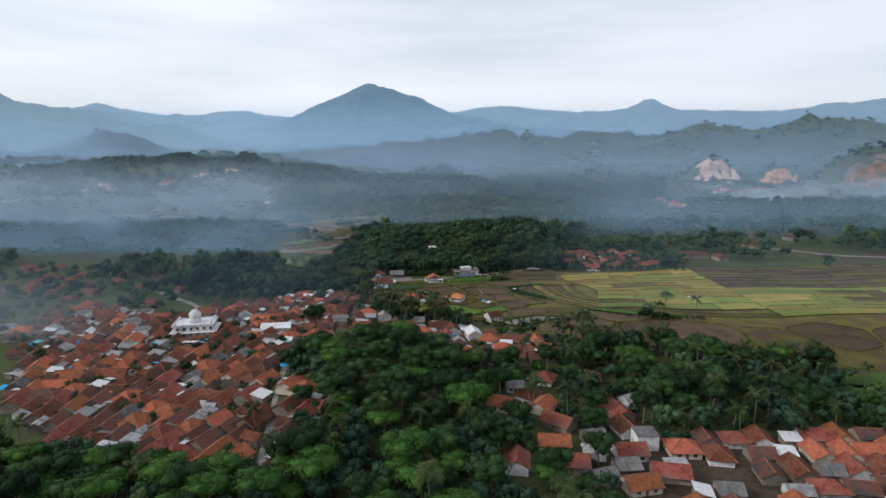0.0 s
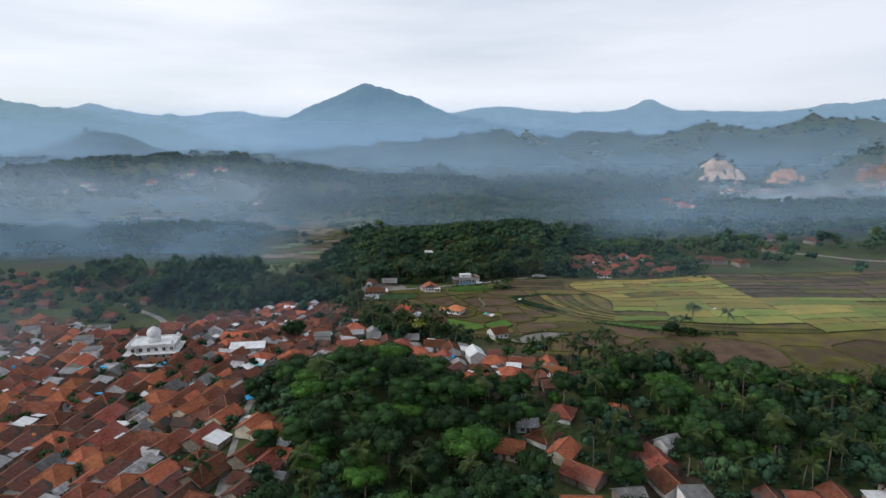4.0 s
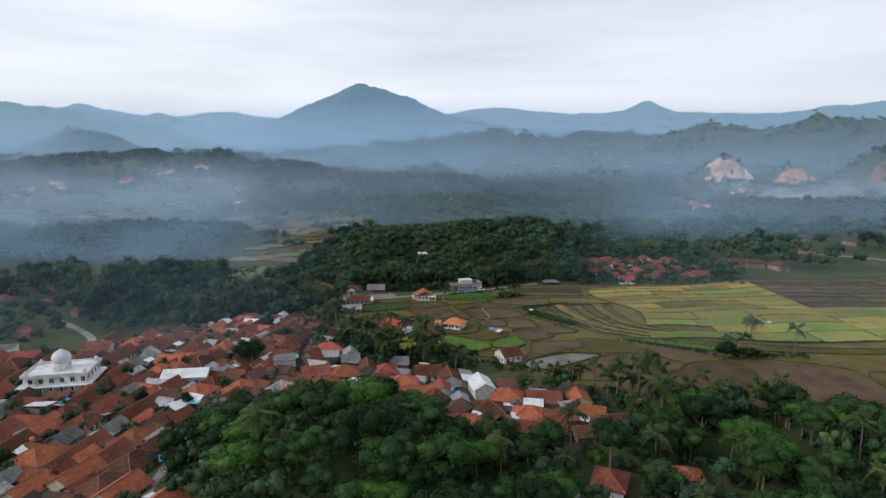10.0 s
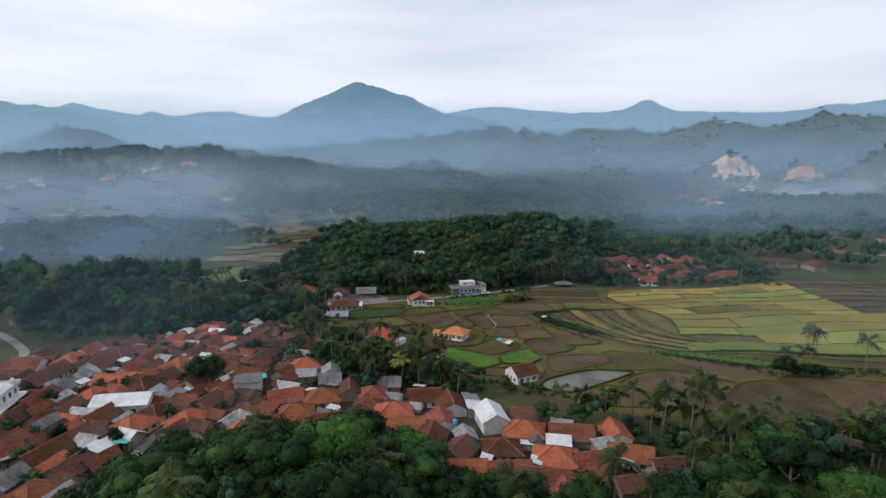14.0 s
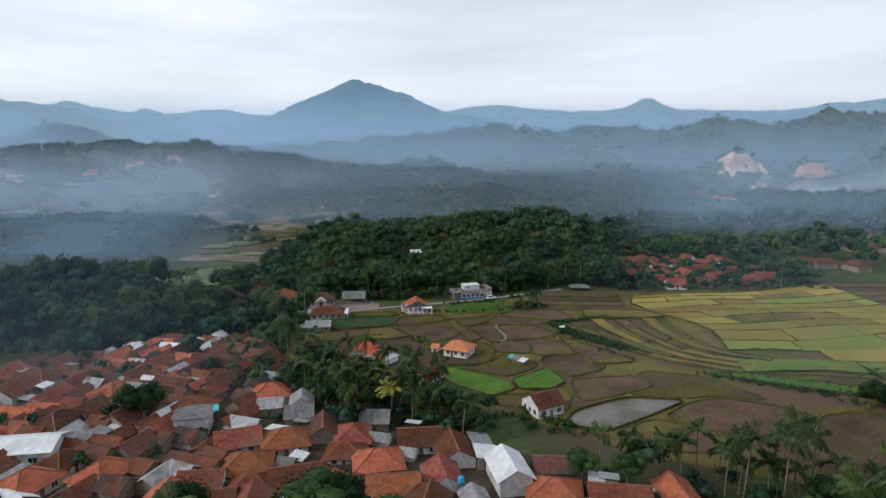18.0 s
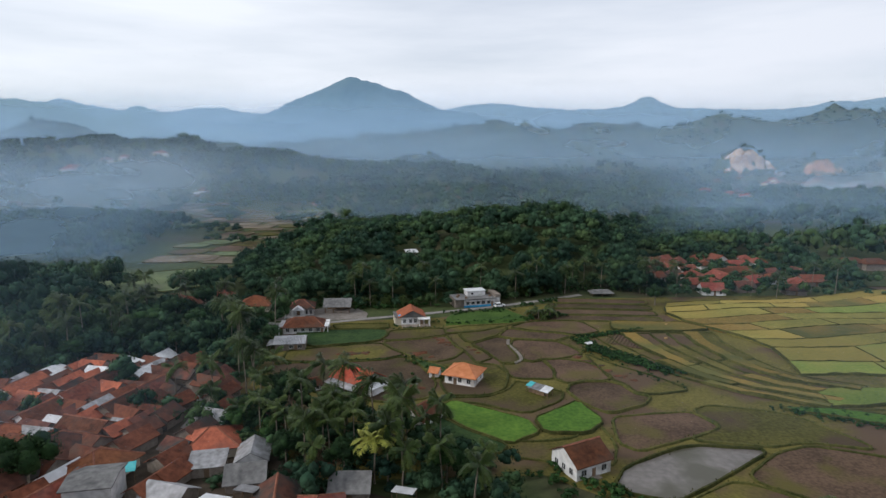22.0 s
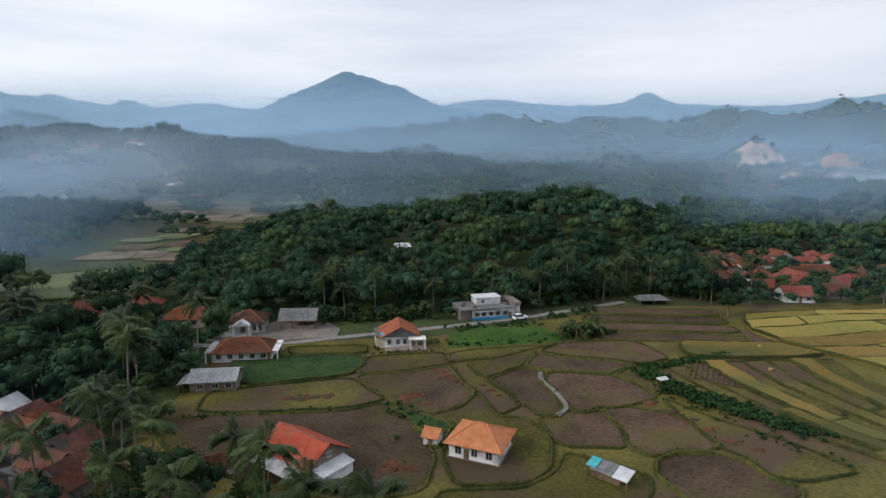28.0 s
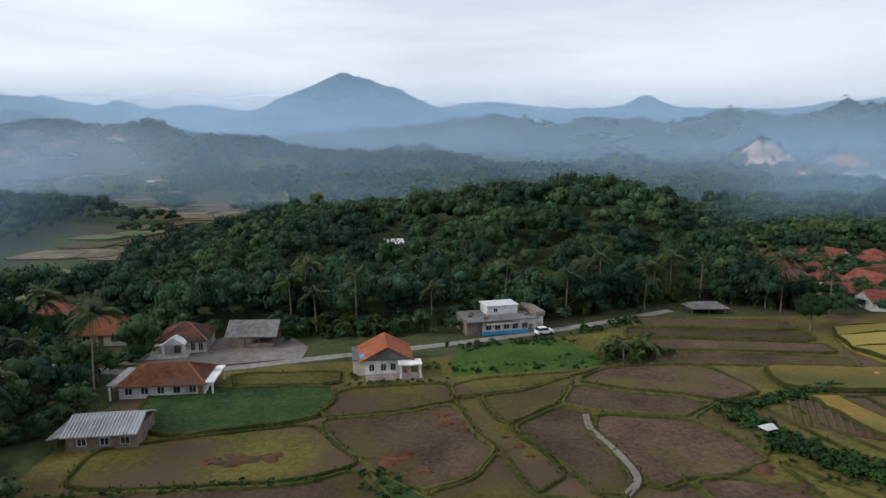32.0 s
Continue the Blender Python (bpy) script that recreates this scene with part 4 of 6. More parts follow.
road("road_river", [(280, 514), (305, 505), (335, 487), (372, 480)], 6.0, DRY_PATH, "pale dry river bed beyond the rice fields")
taken.extend([(290, 497, 11), (308, 490, 11), (326, 478, 11), (345, 470, 10)])
yards = Mesh()
yards.face(*[(x, y, ground_z(x, y) + 0.05) for x, y in ((-58, 262), (-53, 312), (-36, 314), (-20, 297), (8, 286), (40, 268), (56, 252), (40, 232), (16, 228), (-6, 248), (-36, 262))])
tagged(part("pavement_east", yards, VILLAGE), "trodden earth yards east of the lane", "pavement", kind="structure")
yards = Mesh()
yards.face(*[(x, y, ground_z(x, y) + 0.04) for x, y in ((-72, 262), (-46, 262), (-43, 318), (-52, 342), (-62, 345))])
tagged(part("pavement_lane", yards, VILLAGE), "trodden earth verges along the lane", "pavement", kind="structure")
yards = Mesh()
yards.face(*[(x, y, ground_z(x, y) + 0.1) for x, y in ((-54, 395), (-36, 394.5), (-22, 398), (-22, 404), (-27, 411), (-40, 411), (-52, 401))])
tagged(part("pavement_yard", yards, DRY_PATH), "bare pale earth yard by the barn", "pavement", kind="structure")
for cx, cy, rx, ry in ((150, 204, 22, 10), (172, 216, 16, 9), (83, 232, 9, 12)):
    m = Mesh()
    m.face(*[(cx + rx * math.cos(6.283 * k / 20) * (1 + 0.12 * math.sin(k * 2.1)), cy + ry * math.sin(6.283 * k / 20) * (1 + 0.12 * math.cos(k * 1.7)), 0.06) for k in range(20)])
    tagged(part("clearing", m, GRASS), "grassy clearing between the trees", "clearing", kind="structure")
    for k in range(-2, 3):
        taken.append((cx + rx * k * 0.4, cy, ry * 0.55))
yards = Mesh()
yards.face(*[(x, y, ground_z(x, y) + 0.05) for x, y in ((40, 128), (144, 128), (146, 172), (70, 172), (66, 204), (54, 206), (50, 172), (40, 160))])
tagged(part("pavement_hamlet", yards, VILLAGE), "trodden earth yards of the near hamlet", "pavement", kind="structure")

# houses along the east side of the lane
STRIP = [(-41, 283, 20), (-31, 283, 15), (-24, 288, 100), (-17, 285, 95), (-10.6, 274, 10), (-25, 268, 15), (-7, 265, 5), (4.5, 278, 100), (22, 263, -10), (33, 261, -8), (-2.6, 283, 5), (-41, 308, 15), (5.5, 252.5, 60), (15.5, 254, 0), (27, 250, -12), (23.5, 241, -10), (44, 251, -15), (-1, 258, 80), (-36, 273, 10)]
for i, (x, y, a) in enumerate(STRIP):
    place(HOUSES[(0, 4, 5, 1, 4, 2, 6, 0, 4, 2)[i % 10]], x, y, a, 0.95, 4.6)
for x, y, a, k in ((-39, 300, 10, 0), (-32, 303, 100, 1), (-31, 296, 10, 3), (11, 276, 95, 2), (-13, 293, 0, 3), (29, 256, -10, 2)):
    place(SHEDS[k], x, y, a, 0.95, 3.6)

STRIP_EDGE = [(-48, 260), (-46, 292), (-20, 294), (10, 287), (24, 274), (50, 262), (54, 248), (30, 233), (12, 238), (-8, 250), (-30, 256)]
r6 = np.random.RandomState(41)
for j in range(9):
    for i in range(14):
        x, y = -50 + i * 8.2 + (j % 2) * 3 + r6.uniform(-0.8, 0.8), 298 - j * 7.4 - i * 1.2 + r6.uniform(-0.8, 0.8)
        if inside(x, y, STRIP_EDGE) and free(x, y, 1.7):
            if r6.uniform() < 0.25:
                place(SHEDS[r6.randint(4)], x, y, 10 + 90 * r6.randint(2), 0.85, 3.0)
            else:
                place(HOUSES[r6.choice([0, 1, 2, 5, 3, 6])], x, y, 5 + 90 * (r6.uniform() < 0.5) + r6.uniform(-8, 8), 0.84, 3.6)

# hamlet at the near east side
EAST = [(55.6, 160, 8), (72, 162, -5), (81, 158, 80), (53, 143, 10), (60, 186, 95), (59, 175, 100), (57, 217, -10), (40, 216, 70), (34, 165.5, 0), (36.5, 154, -5), (21, 154, 80), (19, 192, -20), (31, 200, 50), (35, 191, 60), (38, 179, -40)]
for i, (x, y, a) in enumerate(EAST):
    place(HOUSES[(0, 4, 1, 6, 2)[i % 5]], x, y, a + rng.uniform(-5, 5), 0.95, 5.0)
    taken.append((x, y - 6, 5.5))
    taken.append((x, y - 13, 4.5))
r2 = np.random.RandomState(5)
for j in range(5):
    for i in range(9):
        x, y = 64 + i * 8.6 + (j % 2) * 3 + r2.uniform(-1, 1), 166 - j * 9.0 + i * 0.4 + r2.uniform(-1, 1)
        if free(x, y, 1.2):
            if r2.uniform() < 0.2:
                place(SHEDS[r2.randint(5)], x, y, 90 * r2.randint(2) - 8 + r2.uniform(-5, 5), 0.95, 3.4)
            else:
                place(HOUSES[r2.choice([0, 0, 2, 5, 6, 1, 3])], x, y, 82 + 90 * (r2.uniform() < 0.4) + r2.uniform(-5, 5), 0.92, 3.9)
for x, y, a, k in ((47, 169, 10, 3), (45, 160, 95, 1), (52, 152, 5, 3), (62, 166, 90, 4), (44, 146, 20, 3), (27, 207, 0, 1), (67, 196, 30, 1), (66, 151, 0, 0)):
    place(SHEDS[k], x, y, a, 1.0, 3.6)

# rows of houses in the dense part
r3 = np.random.RandomState(11)
for i in range(-18, 18):
    for j in range(-3, 26):
        v = 146 + j * 9.6 + (i % 2) * 4.5 + r3.uniform(-1.0, 1.0)
        x = -62 + i * 7.5 + r3.uniform(-0.6, 0.6) + (v - 200) * np.interp(i, [-14, -6, 0], [-0.25, 0.0, 0.3])
        y = v + r3.uniform(-0.5, 0.5)
        if not inside(x, y, VILLAGE_EDGE) or not free(x, y, 0.9) or (x < -165 and r3.uniform() < 0.4):
            continue
        k = r3.uniform()
        turn = np.interp(x, [-190, -150, -110, -65], [108, 100, 86, 70]) + 90 * (r3.uniform() < 0.16) + r3.uniform(-4, 4)
        if k < 0.03:
            continue
        if k < 0.15:
            place(SHEDS[r3.choice(5, p=[0.26, 0.17, 0.24, 0.26, 0.07])], x, y, turn, r3.uniform(0.9, 1.05), 3.2)
        else:
            place(HOUSES[r3.choice(8, p=[0.2, 0.12, 0.18, 0.14, 0.1, 0.1, 0.1, 0.06])], x, y, turn, r3.uniform(0.88, 1.06), 3.5)

# smaller houses filling the rest of the dense part
TIP_EDGE = [(-66, 262), (-44, 270), (-40, 296), (-43, 322), (-54, 348), (-80, 358), (-72, 330), (-60, 318)]
packed = []
for k in range(9000):
    x, y = (r3.uniform(-95, -40), r3.uniform(258, 352)) if k < 3000 else (r3.uniform(-190, -40), r3.uniform(148, 356))
    if not (inside(x, y, VILLAGE_EDGE) or inside(x, y, TIP_EDGE)) or not free(x, y, 1.3):
        continue
    turn = np.interp(x, [-190, -150, -110, -65], [108, 100, 86, 70]) + 90 * (r3.uniform() < 0.4) + r3.uniform(-6, 6)
    packed.append((x, y, radians(turn), r3.uniform(2.4, 3.6), r3.uniform(2.0, 2.7), r3.uniform(1.9, 2.4)))
    taken.append((x, y, 2.3))
    if len(packed) >= 210:
        break


def packed_houses(rows, mat, label):
    """Small houses crammed between the others, as one piece: walls, gabled roofs."""
    w_m, r_m = Mesh(), Mesh()
    for x, y, a, w, d, h in rows:
        c, q, g, up = math.cos(a), math.sin(a), ground_z(x, y), d * 0.6
        def at(px, py, pz):
            return (x + px * c - py * q, y + px * q + py * c, g + pz)
        w_m.hull([at(-w, -d, -0.4), at(w, -d, -0.4), at(w, d, -0.4), at(-w, d, -0.4)], [at(-w, -d, h), at(w, -d, h), at(w, d, h), at(-w, d, h)])
        w_m.hull([at(-w, -d, h), at(w, -d, h), at(w, d, h), at(-w, d, h)], [at(-w, -0.02, h + up), at(w, -0.02, h + up), at(w, 0.02, h + up), at(-w, 0.02, h + up)])
        e, o = w + 0.35, d + 0.5
        for sgn in (-1, 1):
            low = [at(-e, sgn * o, h - 0.3), at(e, sgn * o, h - 0.3), at(e, 0, h + up), at(-e, 0, h + up)][::sgn]
            r_m.hull(low, [(px, py, pz + 0.14) for px, py, pz in low])
    top = tagged(new("packed_houses"), label, "houses", kind="stuff")
    part("walls", w_m, RAW, top)
    part("roofs", r_m, mat, top)
    return top


packed_houses(packed[0::8] + packed[3::8] + packed[6::8], TILE, "small red-roofed houses crammed between larger ones")
packed_houses(packed[1::8] + packed[4::8], TILE_OLD, "small brown-roofed houses crammed between larger ones")
packed_houses(packed[2::8], ZINC, "small zinc-roofed sheds crammed between the houses")
packed_houses(packed[5::24], WHITE_SHEET, "small pale sheet roofs crammed between the houses")
packed_houses(packed[13::24] + packed[21::24], TILE_OLD, "low weathered brown roofs crammed between the houses")
packed_houses(packed[7::8], TILE_ORANGE, "small orange-roofed houses crammed between larger ones")

# small lean-tos, awnings and tanks wedged between the houses
r7 = np.random.RandomState(43)


def water_tank(x, y, blue):
    top = tagged(new("water_tank"), "blue plastic water tank on a stand" if blue else "orange plastic water tank on a stand", "water tank", "water tanks")
    part("tank", Mesh().tube([(0, 0, 2.6), (0, 0, 2.7), (0, 0, 3.9), (0, 0, 4.1)], [0.5, 0.58, 0.58, 0.2], 10), BLUE if blue else TILE_NEW, top, smooth=True)
    for a in (-0.45, 0.45):
        for b in (-0.45, 0.45):
            part("leg", Mesh().box(a - 0.06, b - 0.06, -0.1, a + 0.06, b + 0.06, 2.6), RAW, top)
    top.matrix_world = pose(x, y, ground_z(x, y))
    return top


def awning(x, y, turn, mat, label):
    top = tagged(new("awning"), label, "awning", "awnings")
    part("sheet", Mesh().hull([(-1.8, -1.3, 2.5), (1.8, -1.3, 2.5), (1.8, 1.3, 3.0), (-1.8, 1.3, 3.0)], [(-1.8, -1.3, 2.57), (1.8, -1.3, 2.57), (1.8, 1.3, 3.07), (-1.8, 1.3, 3.07)]), mat, top)
    for a in (-1.65, 1.65):
        for b in (-1.15, 1.15):
            part("post", Mesh().box(a - 0.05, b - 0.05, -0.1, a + 0.05, b + 0.05, 2.55), WOOD, top)
    top.matrix_world = pose(x, y, ground_z(x, y), 0, 0, turn)
    return top


made = 0
for k in range(1500):
    x, y = r7.uniform(-190, 50), r7.uniform(148, 350)
    if not (inside(x, y, VILLAGE_EDGE) or inside(x, y, STRIP_EDGE)) or not free(x, y, 0.7):
        continue
    q = r7.uniform()
    if q < 0.5:
        o = place(SHEDS[r7.choice([0, 2, 2, 1, 3])], x, y, 75 + 90 * r7.randint(2), r7.uniform(0.5, 0.75), 1.6)
    elif q < 0.85:
        mat, lab = ((WHITE_SHEET, "pale sheet awning between houses"), (ZINC, "rusty zinc awning between houses"), (TEAL, "teal tarpaulin awning between houses"), (BLUE, "blue tarpaulin awning between houses"))[r7.choice(4, p=[0.5, 0.4, 0.06, 0.04])]
        awning(x, y, 75 + 90 * r7.randint(2), mat, lab)
        taken.append((x, y, 1.6))
    else:
        water_tank(x, y, r7.uniform() < 0.6)
        taken.append((x, y, 1.0))
    made += 1
    if made > 130:
        break
awning(-63.5, 222, 30, BLUE, "bright blue tarpaulin beside the lane")
awning(-62, 227, 30, BLUE, "bright blue tarpaulin beside the lane")
awning(-52, 297, 20, TEAL, "teal tarpaulin by the lane")
awning(-60, 180, 20, TEAL, "pale teal sheet roof by the lane")

# far hamlets: the red roofs beyond the rice, roofs in the smoke
r4 = np.random.RandomState(17)
for x, y, a in ((102, 472, 10), (111, 468, 95), (120, 470, 20), (110, 480, 0), (124, 489, 60), (134, 462, 15), (129, 455, 100), (143, 466, 0), (139, 447, 30), (114, 432, -5), (129, 436, 5), (147, 431, -10), (150, 452, 20), (156, 443, 60), (118, 458, 10), (165, 447, 0)):
    place(HOUSES[r4.choice([0, 2, 3, 1, 2])], x, y, a, 0.95, 4.6)
for k in range(60):
    x, y = r4.uniform(97, 172), r4.uniform(438, 500)
    if free(x, y, 4.2):
        place(HOUSES[r4.choice([0, 2, 3, 1, 2])], x, y, r4.uniform(-20, 110), r4.uniform(0.8, 0.95), 4.2)
for x, y, k, a, s in ((-99, 454, 0, 10, 0.8), (-108, 457, 3, 100, 0.7), (25, 447, 2, 15, 0.55)):
    place(HOUSES[k % len(HOUSES)], x, y, a, s, 7)
    taken.append((x, y - 6, 3))
for x, y in ((-94, 414), (-84, 414), (-80, 421)):
    place(HOUSES[1], x, y, 10, 1.05, 6)
def far_hamlet(name, spots, label, size=1.0):
    """Many small far houses as one piece: walls, pitched roofs."""
    w_m, r_m = Mesh(), Mesh()
    for x, y in spots:
        a, g = r4.uniform(0, 3.14), ground_z(x, y)
        w, d, h = r4.uniform(3.6, 5.2) * size, r4.uniform(3.0, 3.8) * size, 2.6 * size
        c, s_ = math.cos(a), math.sin(a)
        def at(px, py, pz):
            return (x + px * c - py * s_, y + px * s_ + py * c, g + pz)
        w_m.hull([at(-w, -d, -0.5), at(w, -d, -0.5), at(w, d, -0.5), at(-w, d, -0.5)], [at(-w, -d, h), at(w, -d, h), at(w, d, h), at(-w, d, h)])
        r_m.hull([at(-w - 0.6, -d - 0.7, h), at(w + 0.6, -d - 0.7, h), at(w + 0.6, d + 0.7, h), at(-w - 0.6, d + 0.7, h)], [at(-w * 0.6, -0.1, h + d * 0.6), at(w * 0.6, -0.1, h + d * 0.6), at(w * 0.6, 0.1, h + d * 0.6), at(-w * 0.6, 0.1, h + d * 0.6)])
        taken.append((x, y, 6.0 * size))
    top = tagged(new(name), label, "houses", kind="stuff")
    part("walls", w_m, CREAM if size > 1.5 else RAW, top)
    part("roofs", r_m, TILE, top)
    return top


spots = []
for k in range(90):
    x, y = r4.uniform(-330, -165), r4.uniform(330, 440)
    if free(x, y, 5) and y > 330 + (x + 200) * -0.3 and not inside(x, y, VILLAGE_EDGE):
        spots.append((x, y))
        taken.append((x, y, 4))
far_hamlet("smoky_hamlet", spots, "red-roofed houses blurred by smoke at the village edge", 0.9)
far_hamlet("valley_houses", [(205, 480), (215, 478), (228, 470), (260, 520), (275, 515), (300, 560), (330, 545), (-40, 800), (-20, 810), (30, 830), (-120, 820), (-330, 720), (-350, 730), (-300, 735), (150, 850), (180, 860), (-420, 800), (-260, 880), (110, 880), (388, 1123), (402, 1118), (420, 1130), (366, 1128), (440, 1120), (470, 1150), (500, 1140), (345, 1110), (210, 1180), (230, 1190), (560, 1130), (20, 905), (45, 898), (-60, 885)], "scattered small houses in the far valley", 1.2)
spots = [(r4.uniform(240, 420), r4.uniform(820, 960)) for k in range(22)] + [(r4.uniform(420, 720), r4.uniform(960, 1100)) for k in range(24)] + [(r4.uniform(-700, -300), r4.uniform(900, 1000)) for k in range(9)]
far_hamlet("far_town", spots, "far pale houses among the wooded hills", 1.6)
taken.extend([(-60, 401, 5.5), (-64, 402, 5)])
place(SHEDS[2], -9, 474, 10, 0.95, 4)
taken.extend([(-9.3, 467, 4), (-9, 461, 3)])
# pale shed added in place of a white smoke puff in the far fields
place(SHEDS[2], -262, 862, 40, 1.1, 9)

# ---- houses standing by the fields ----
def place_top(top, x, y, turn, clear, s=0.9):
    top.matrix_world = pose(x, y, ground_z(x, y), 0, 0, turn) @ Matrix.Diagonal((s, s, s * 0.92, 1))
    taken.append((x, y, clear))
    return top


def posts(top, pts, h, mat=PLASTER, t=0.14):
    for x, y in pts:
        part("post", Mesh().box(x - t, y - t, -0.3, x + t, y + t, h), mat, top)


def orange_house(x, y, turn):
    top = tagged(new("house"), "small white house with bright orange hipped roof in the fields", "house")
    part("wall", Mesh().box(-4.2, -3.8, -0.4, 4.2, 3.8, 3.3), PLASTER, top)
    part("plinth", Mesh().box(-4.5, -4.1, -0.4, 4.5, 4.1, 0.25), RAW, top)
    hip_roof(8.4, 7.6, 3.3, 2.1, 0.8, TILE_NEW, top, ridge=2.2, cap=TILE_NEW)
    hip_roof(4.2, 3.4, 3.95, 1.6, 0.2, TILE_NEW, top, ridge=1.2, name="upper_roof", cap=TILE_NEW)
    for dx in (-2.6, 0.2, 2.7):
        window(top, dx, -3.8, 1.0, 1.0, 1.4, 'y')
    for dy in (-1.8, 1.5):
        window(top, 4.2, dy, 1.0, 1.0, 1.4, 'x')
        window(top, -4.2, dy, 1.0, 1.0, 1.4, 'x')
    door(top, -1.2, -3.8, 0.9, 2.1, 'y')
    return place_top(top, x, y, turn, 7)


def annex(x, y, turn):
    top = tagged(new("outhouse"), "tiny white outhouse with orange tile roof", "outhouse")
    walls(2.6, 2.4, 2.1, 0.9, PLASTER, top)
    gable_roof(2.6, 2.4, 2.1, 0.9, 0.5, TILE_NEW, top, cap=TILE_NEW)
    door(top, 0, -1.2, 0.8, 1.8, 'y')
    return place_top(top, x, y, turn, 3)


def red_house(x, y, turn):
    top = tagged(new("house"), "long house with faded red gable roof beside the field", "house")
    walls(11.5, 8.0, 3.2, 2.5, RAW, top)
    gable_roof(11.5, 8.0, 3.2, 2.5, 0.7, TILE_RED, top)
    part("porch_roof", Mesh().hull([(-5.5, -7.2, 2.3), (5.5, -7.2, 2.3), (5.5, -4.0, 2.9), (-5.5, -4.0, 2.9)], [(-5.5, -7.2, 2.4), (5.5, -7.2, 2.4), (5.5, -4.0, 3.0), (-5.5, -4.0, 3.0)]), ZINC, top)
    posts(top, [(-5.2, -7), (0, -7), (5.2, -7)], 2.35, WOOD, 0.08)
    part("side_roof", Mesh().hull([(5.75, -3.5, 2.5), (8.4, -3.5, 2.1), (8.4, 3.0, 2.1), (5.75, 3.0, 2.5)], [(5.75, -3.5, 2.6), (8.4, -3.5, 2.2), (8.4, 3.0, 2.2), (5.75, 3.0, 2.6)]), WHITE_SHEET, top)
    part("side_room", Mesh().box(5.75, -3.3, -0.4, 8.1, 2.8, 2.1), PLASTER, top)
    for dx in (-3.5, 0, 3.5):
        window(top, dx, -4, 0.9, 1.2, 1.2, 'y')
    window(top, 5.76, 0, 3.4, 0.8, 0.8, 'x')
    door(top, 1.8, -4, 0.9, 2.05, 'y')
    return place_top(top, x, y, turn, 8)


def gable_house(x, y, turn):
    top = tagged(new("house"), "white house with red gable roof at the paddy edge", "house")
    walls(8.5, 7.6, 3.4, 2.5, PLASTER, top)
    gable_roof(8.5, 7.6, 3.4, 2.5, 0.6, TILE, top)
    for dy in (-2.2, 0, 2.2):
        window(top, -4.25, dy, 0.9, 1.0, 1.3, 'x')
    for dx in (-2.5, 2.5):
        window(top, dx, -3.8, 0.9, 1.2, 1.3, 'y')
    door(top, 0, -3.8, 0.9, 2.05, 'y')
    part("step", Mesh().box(-1.2, -5.0, -0.3, 1.2, -3.8, 0.2), RAW, top)
    return place_top(top, x, y, turn, 6)


def hip_house(x, y, turn):
    top = tagged(new("house"), "unfinished white house with orange roof and grey gable front", "house")
    part("wall", Mesh().box(-4.0, -4.0, -0.4, 4.6, 4.2, 3.4), PLASTER, top)
    part("flat_wing", Mesh().box(-6.2, -3.6, -0.4, -4.0, 4.2, 3.2), CREAM, top)
    part("wing_roof", Mesh().box(-6.4, -3.8, 3.2, -4.0, 4.4, 3.35), SLATE, top)
    m = Mesh()                                                     # ridge runs away from the field
    for s in (-1, 1):
        m.hull([(s * 5.2, -4.8, 3.1), (s * 5.2, 4.9, 3.1), (0.2, 4.9, 6.0), (0.2, -4.6, 6.0)][::s], [(s * 5.2, -4.8, 3.28), (s * 5.2, 4.9, 3.28), (0.2, 4.9, 6.18), (0.2, -4.6, 6.18)][::s])
    part("roof", m, TILE_ORANGE, top)
    part("gable", Mesh().hull([(-4.6, -4.5, 3.3), (4.9, -4.5, 3.3), (4.9, -4.35, 3.3), (-4.6, -4.35, 3.3)], [(0.15, -4.5, 5.9), (0.25, -4.5, 5.9), (0.25, -4.35, 5.9), (0.15, -4.35, 5.9)]), SLATE, top)
    part("porch_slab", Mesh().box(2.0, -7.0, 2.9, 6.4, -4.0, 3.15), PLASTER, top)
    posts(top, [(2.4, -6.7), (6.1, -6.7), (6.1, -4.4)], 2.9)
    part("porch_floor", Mesh().box(-4.0, -7.2, -0.4, 6.6, -4.0, 0.3), RAW, top)
    for dx in (-2.8, -0.6, 1.2):
        window(top, dx, -4.0, 1.0, 0.9, 1.4, 'y')
    window(top, 4.6, 1.0, 1.0, 0.9, 1.4, 'x')
    door(top, 3.4, -4.0, 0.95, 2.1, 'y')
    part("tarpaulin", Mesh().hull([(-4.9, -3.2, 3.4), (-4.1, -3.2, 3.4), (-4.1, -1.4, 3.4), (-4.9, -1.4, 3.4)], [(-4.9, -3.2, 3.5), (-4.1, -3.2, 3.9), (-4.1, -1.4, 3.9), (-4.9, -1.4, 3.5)]), BLUE, top)
    return place_top(top, x, y, turn, 8)


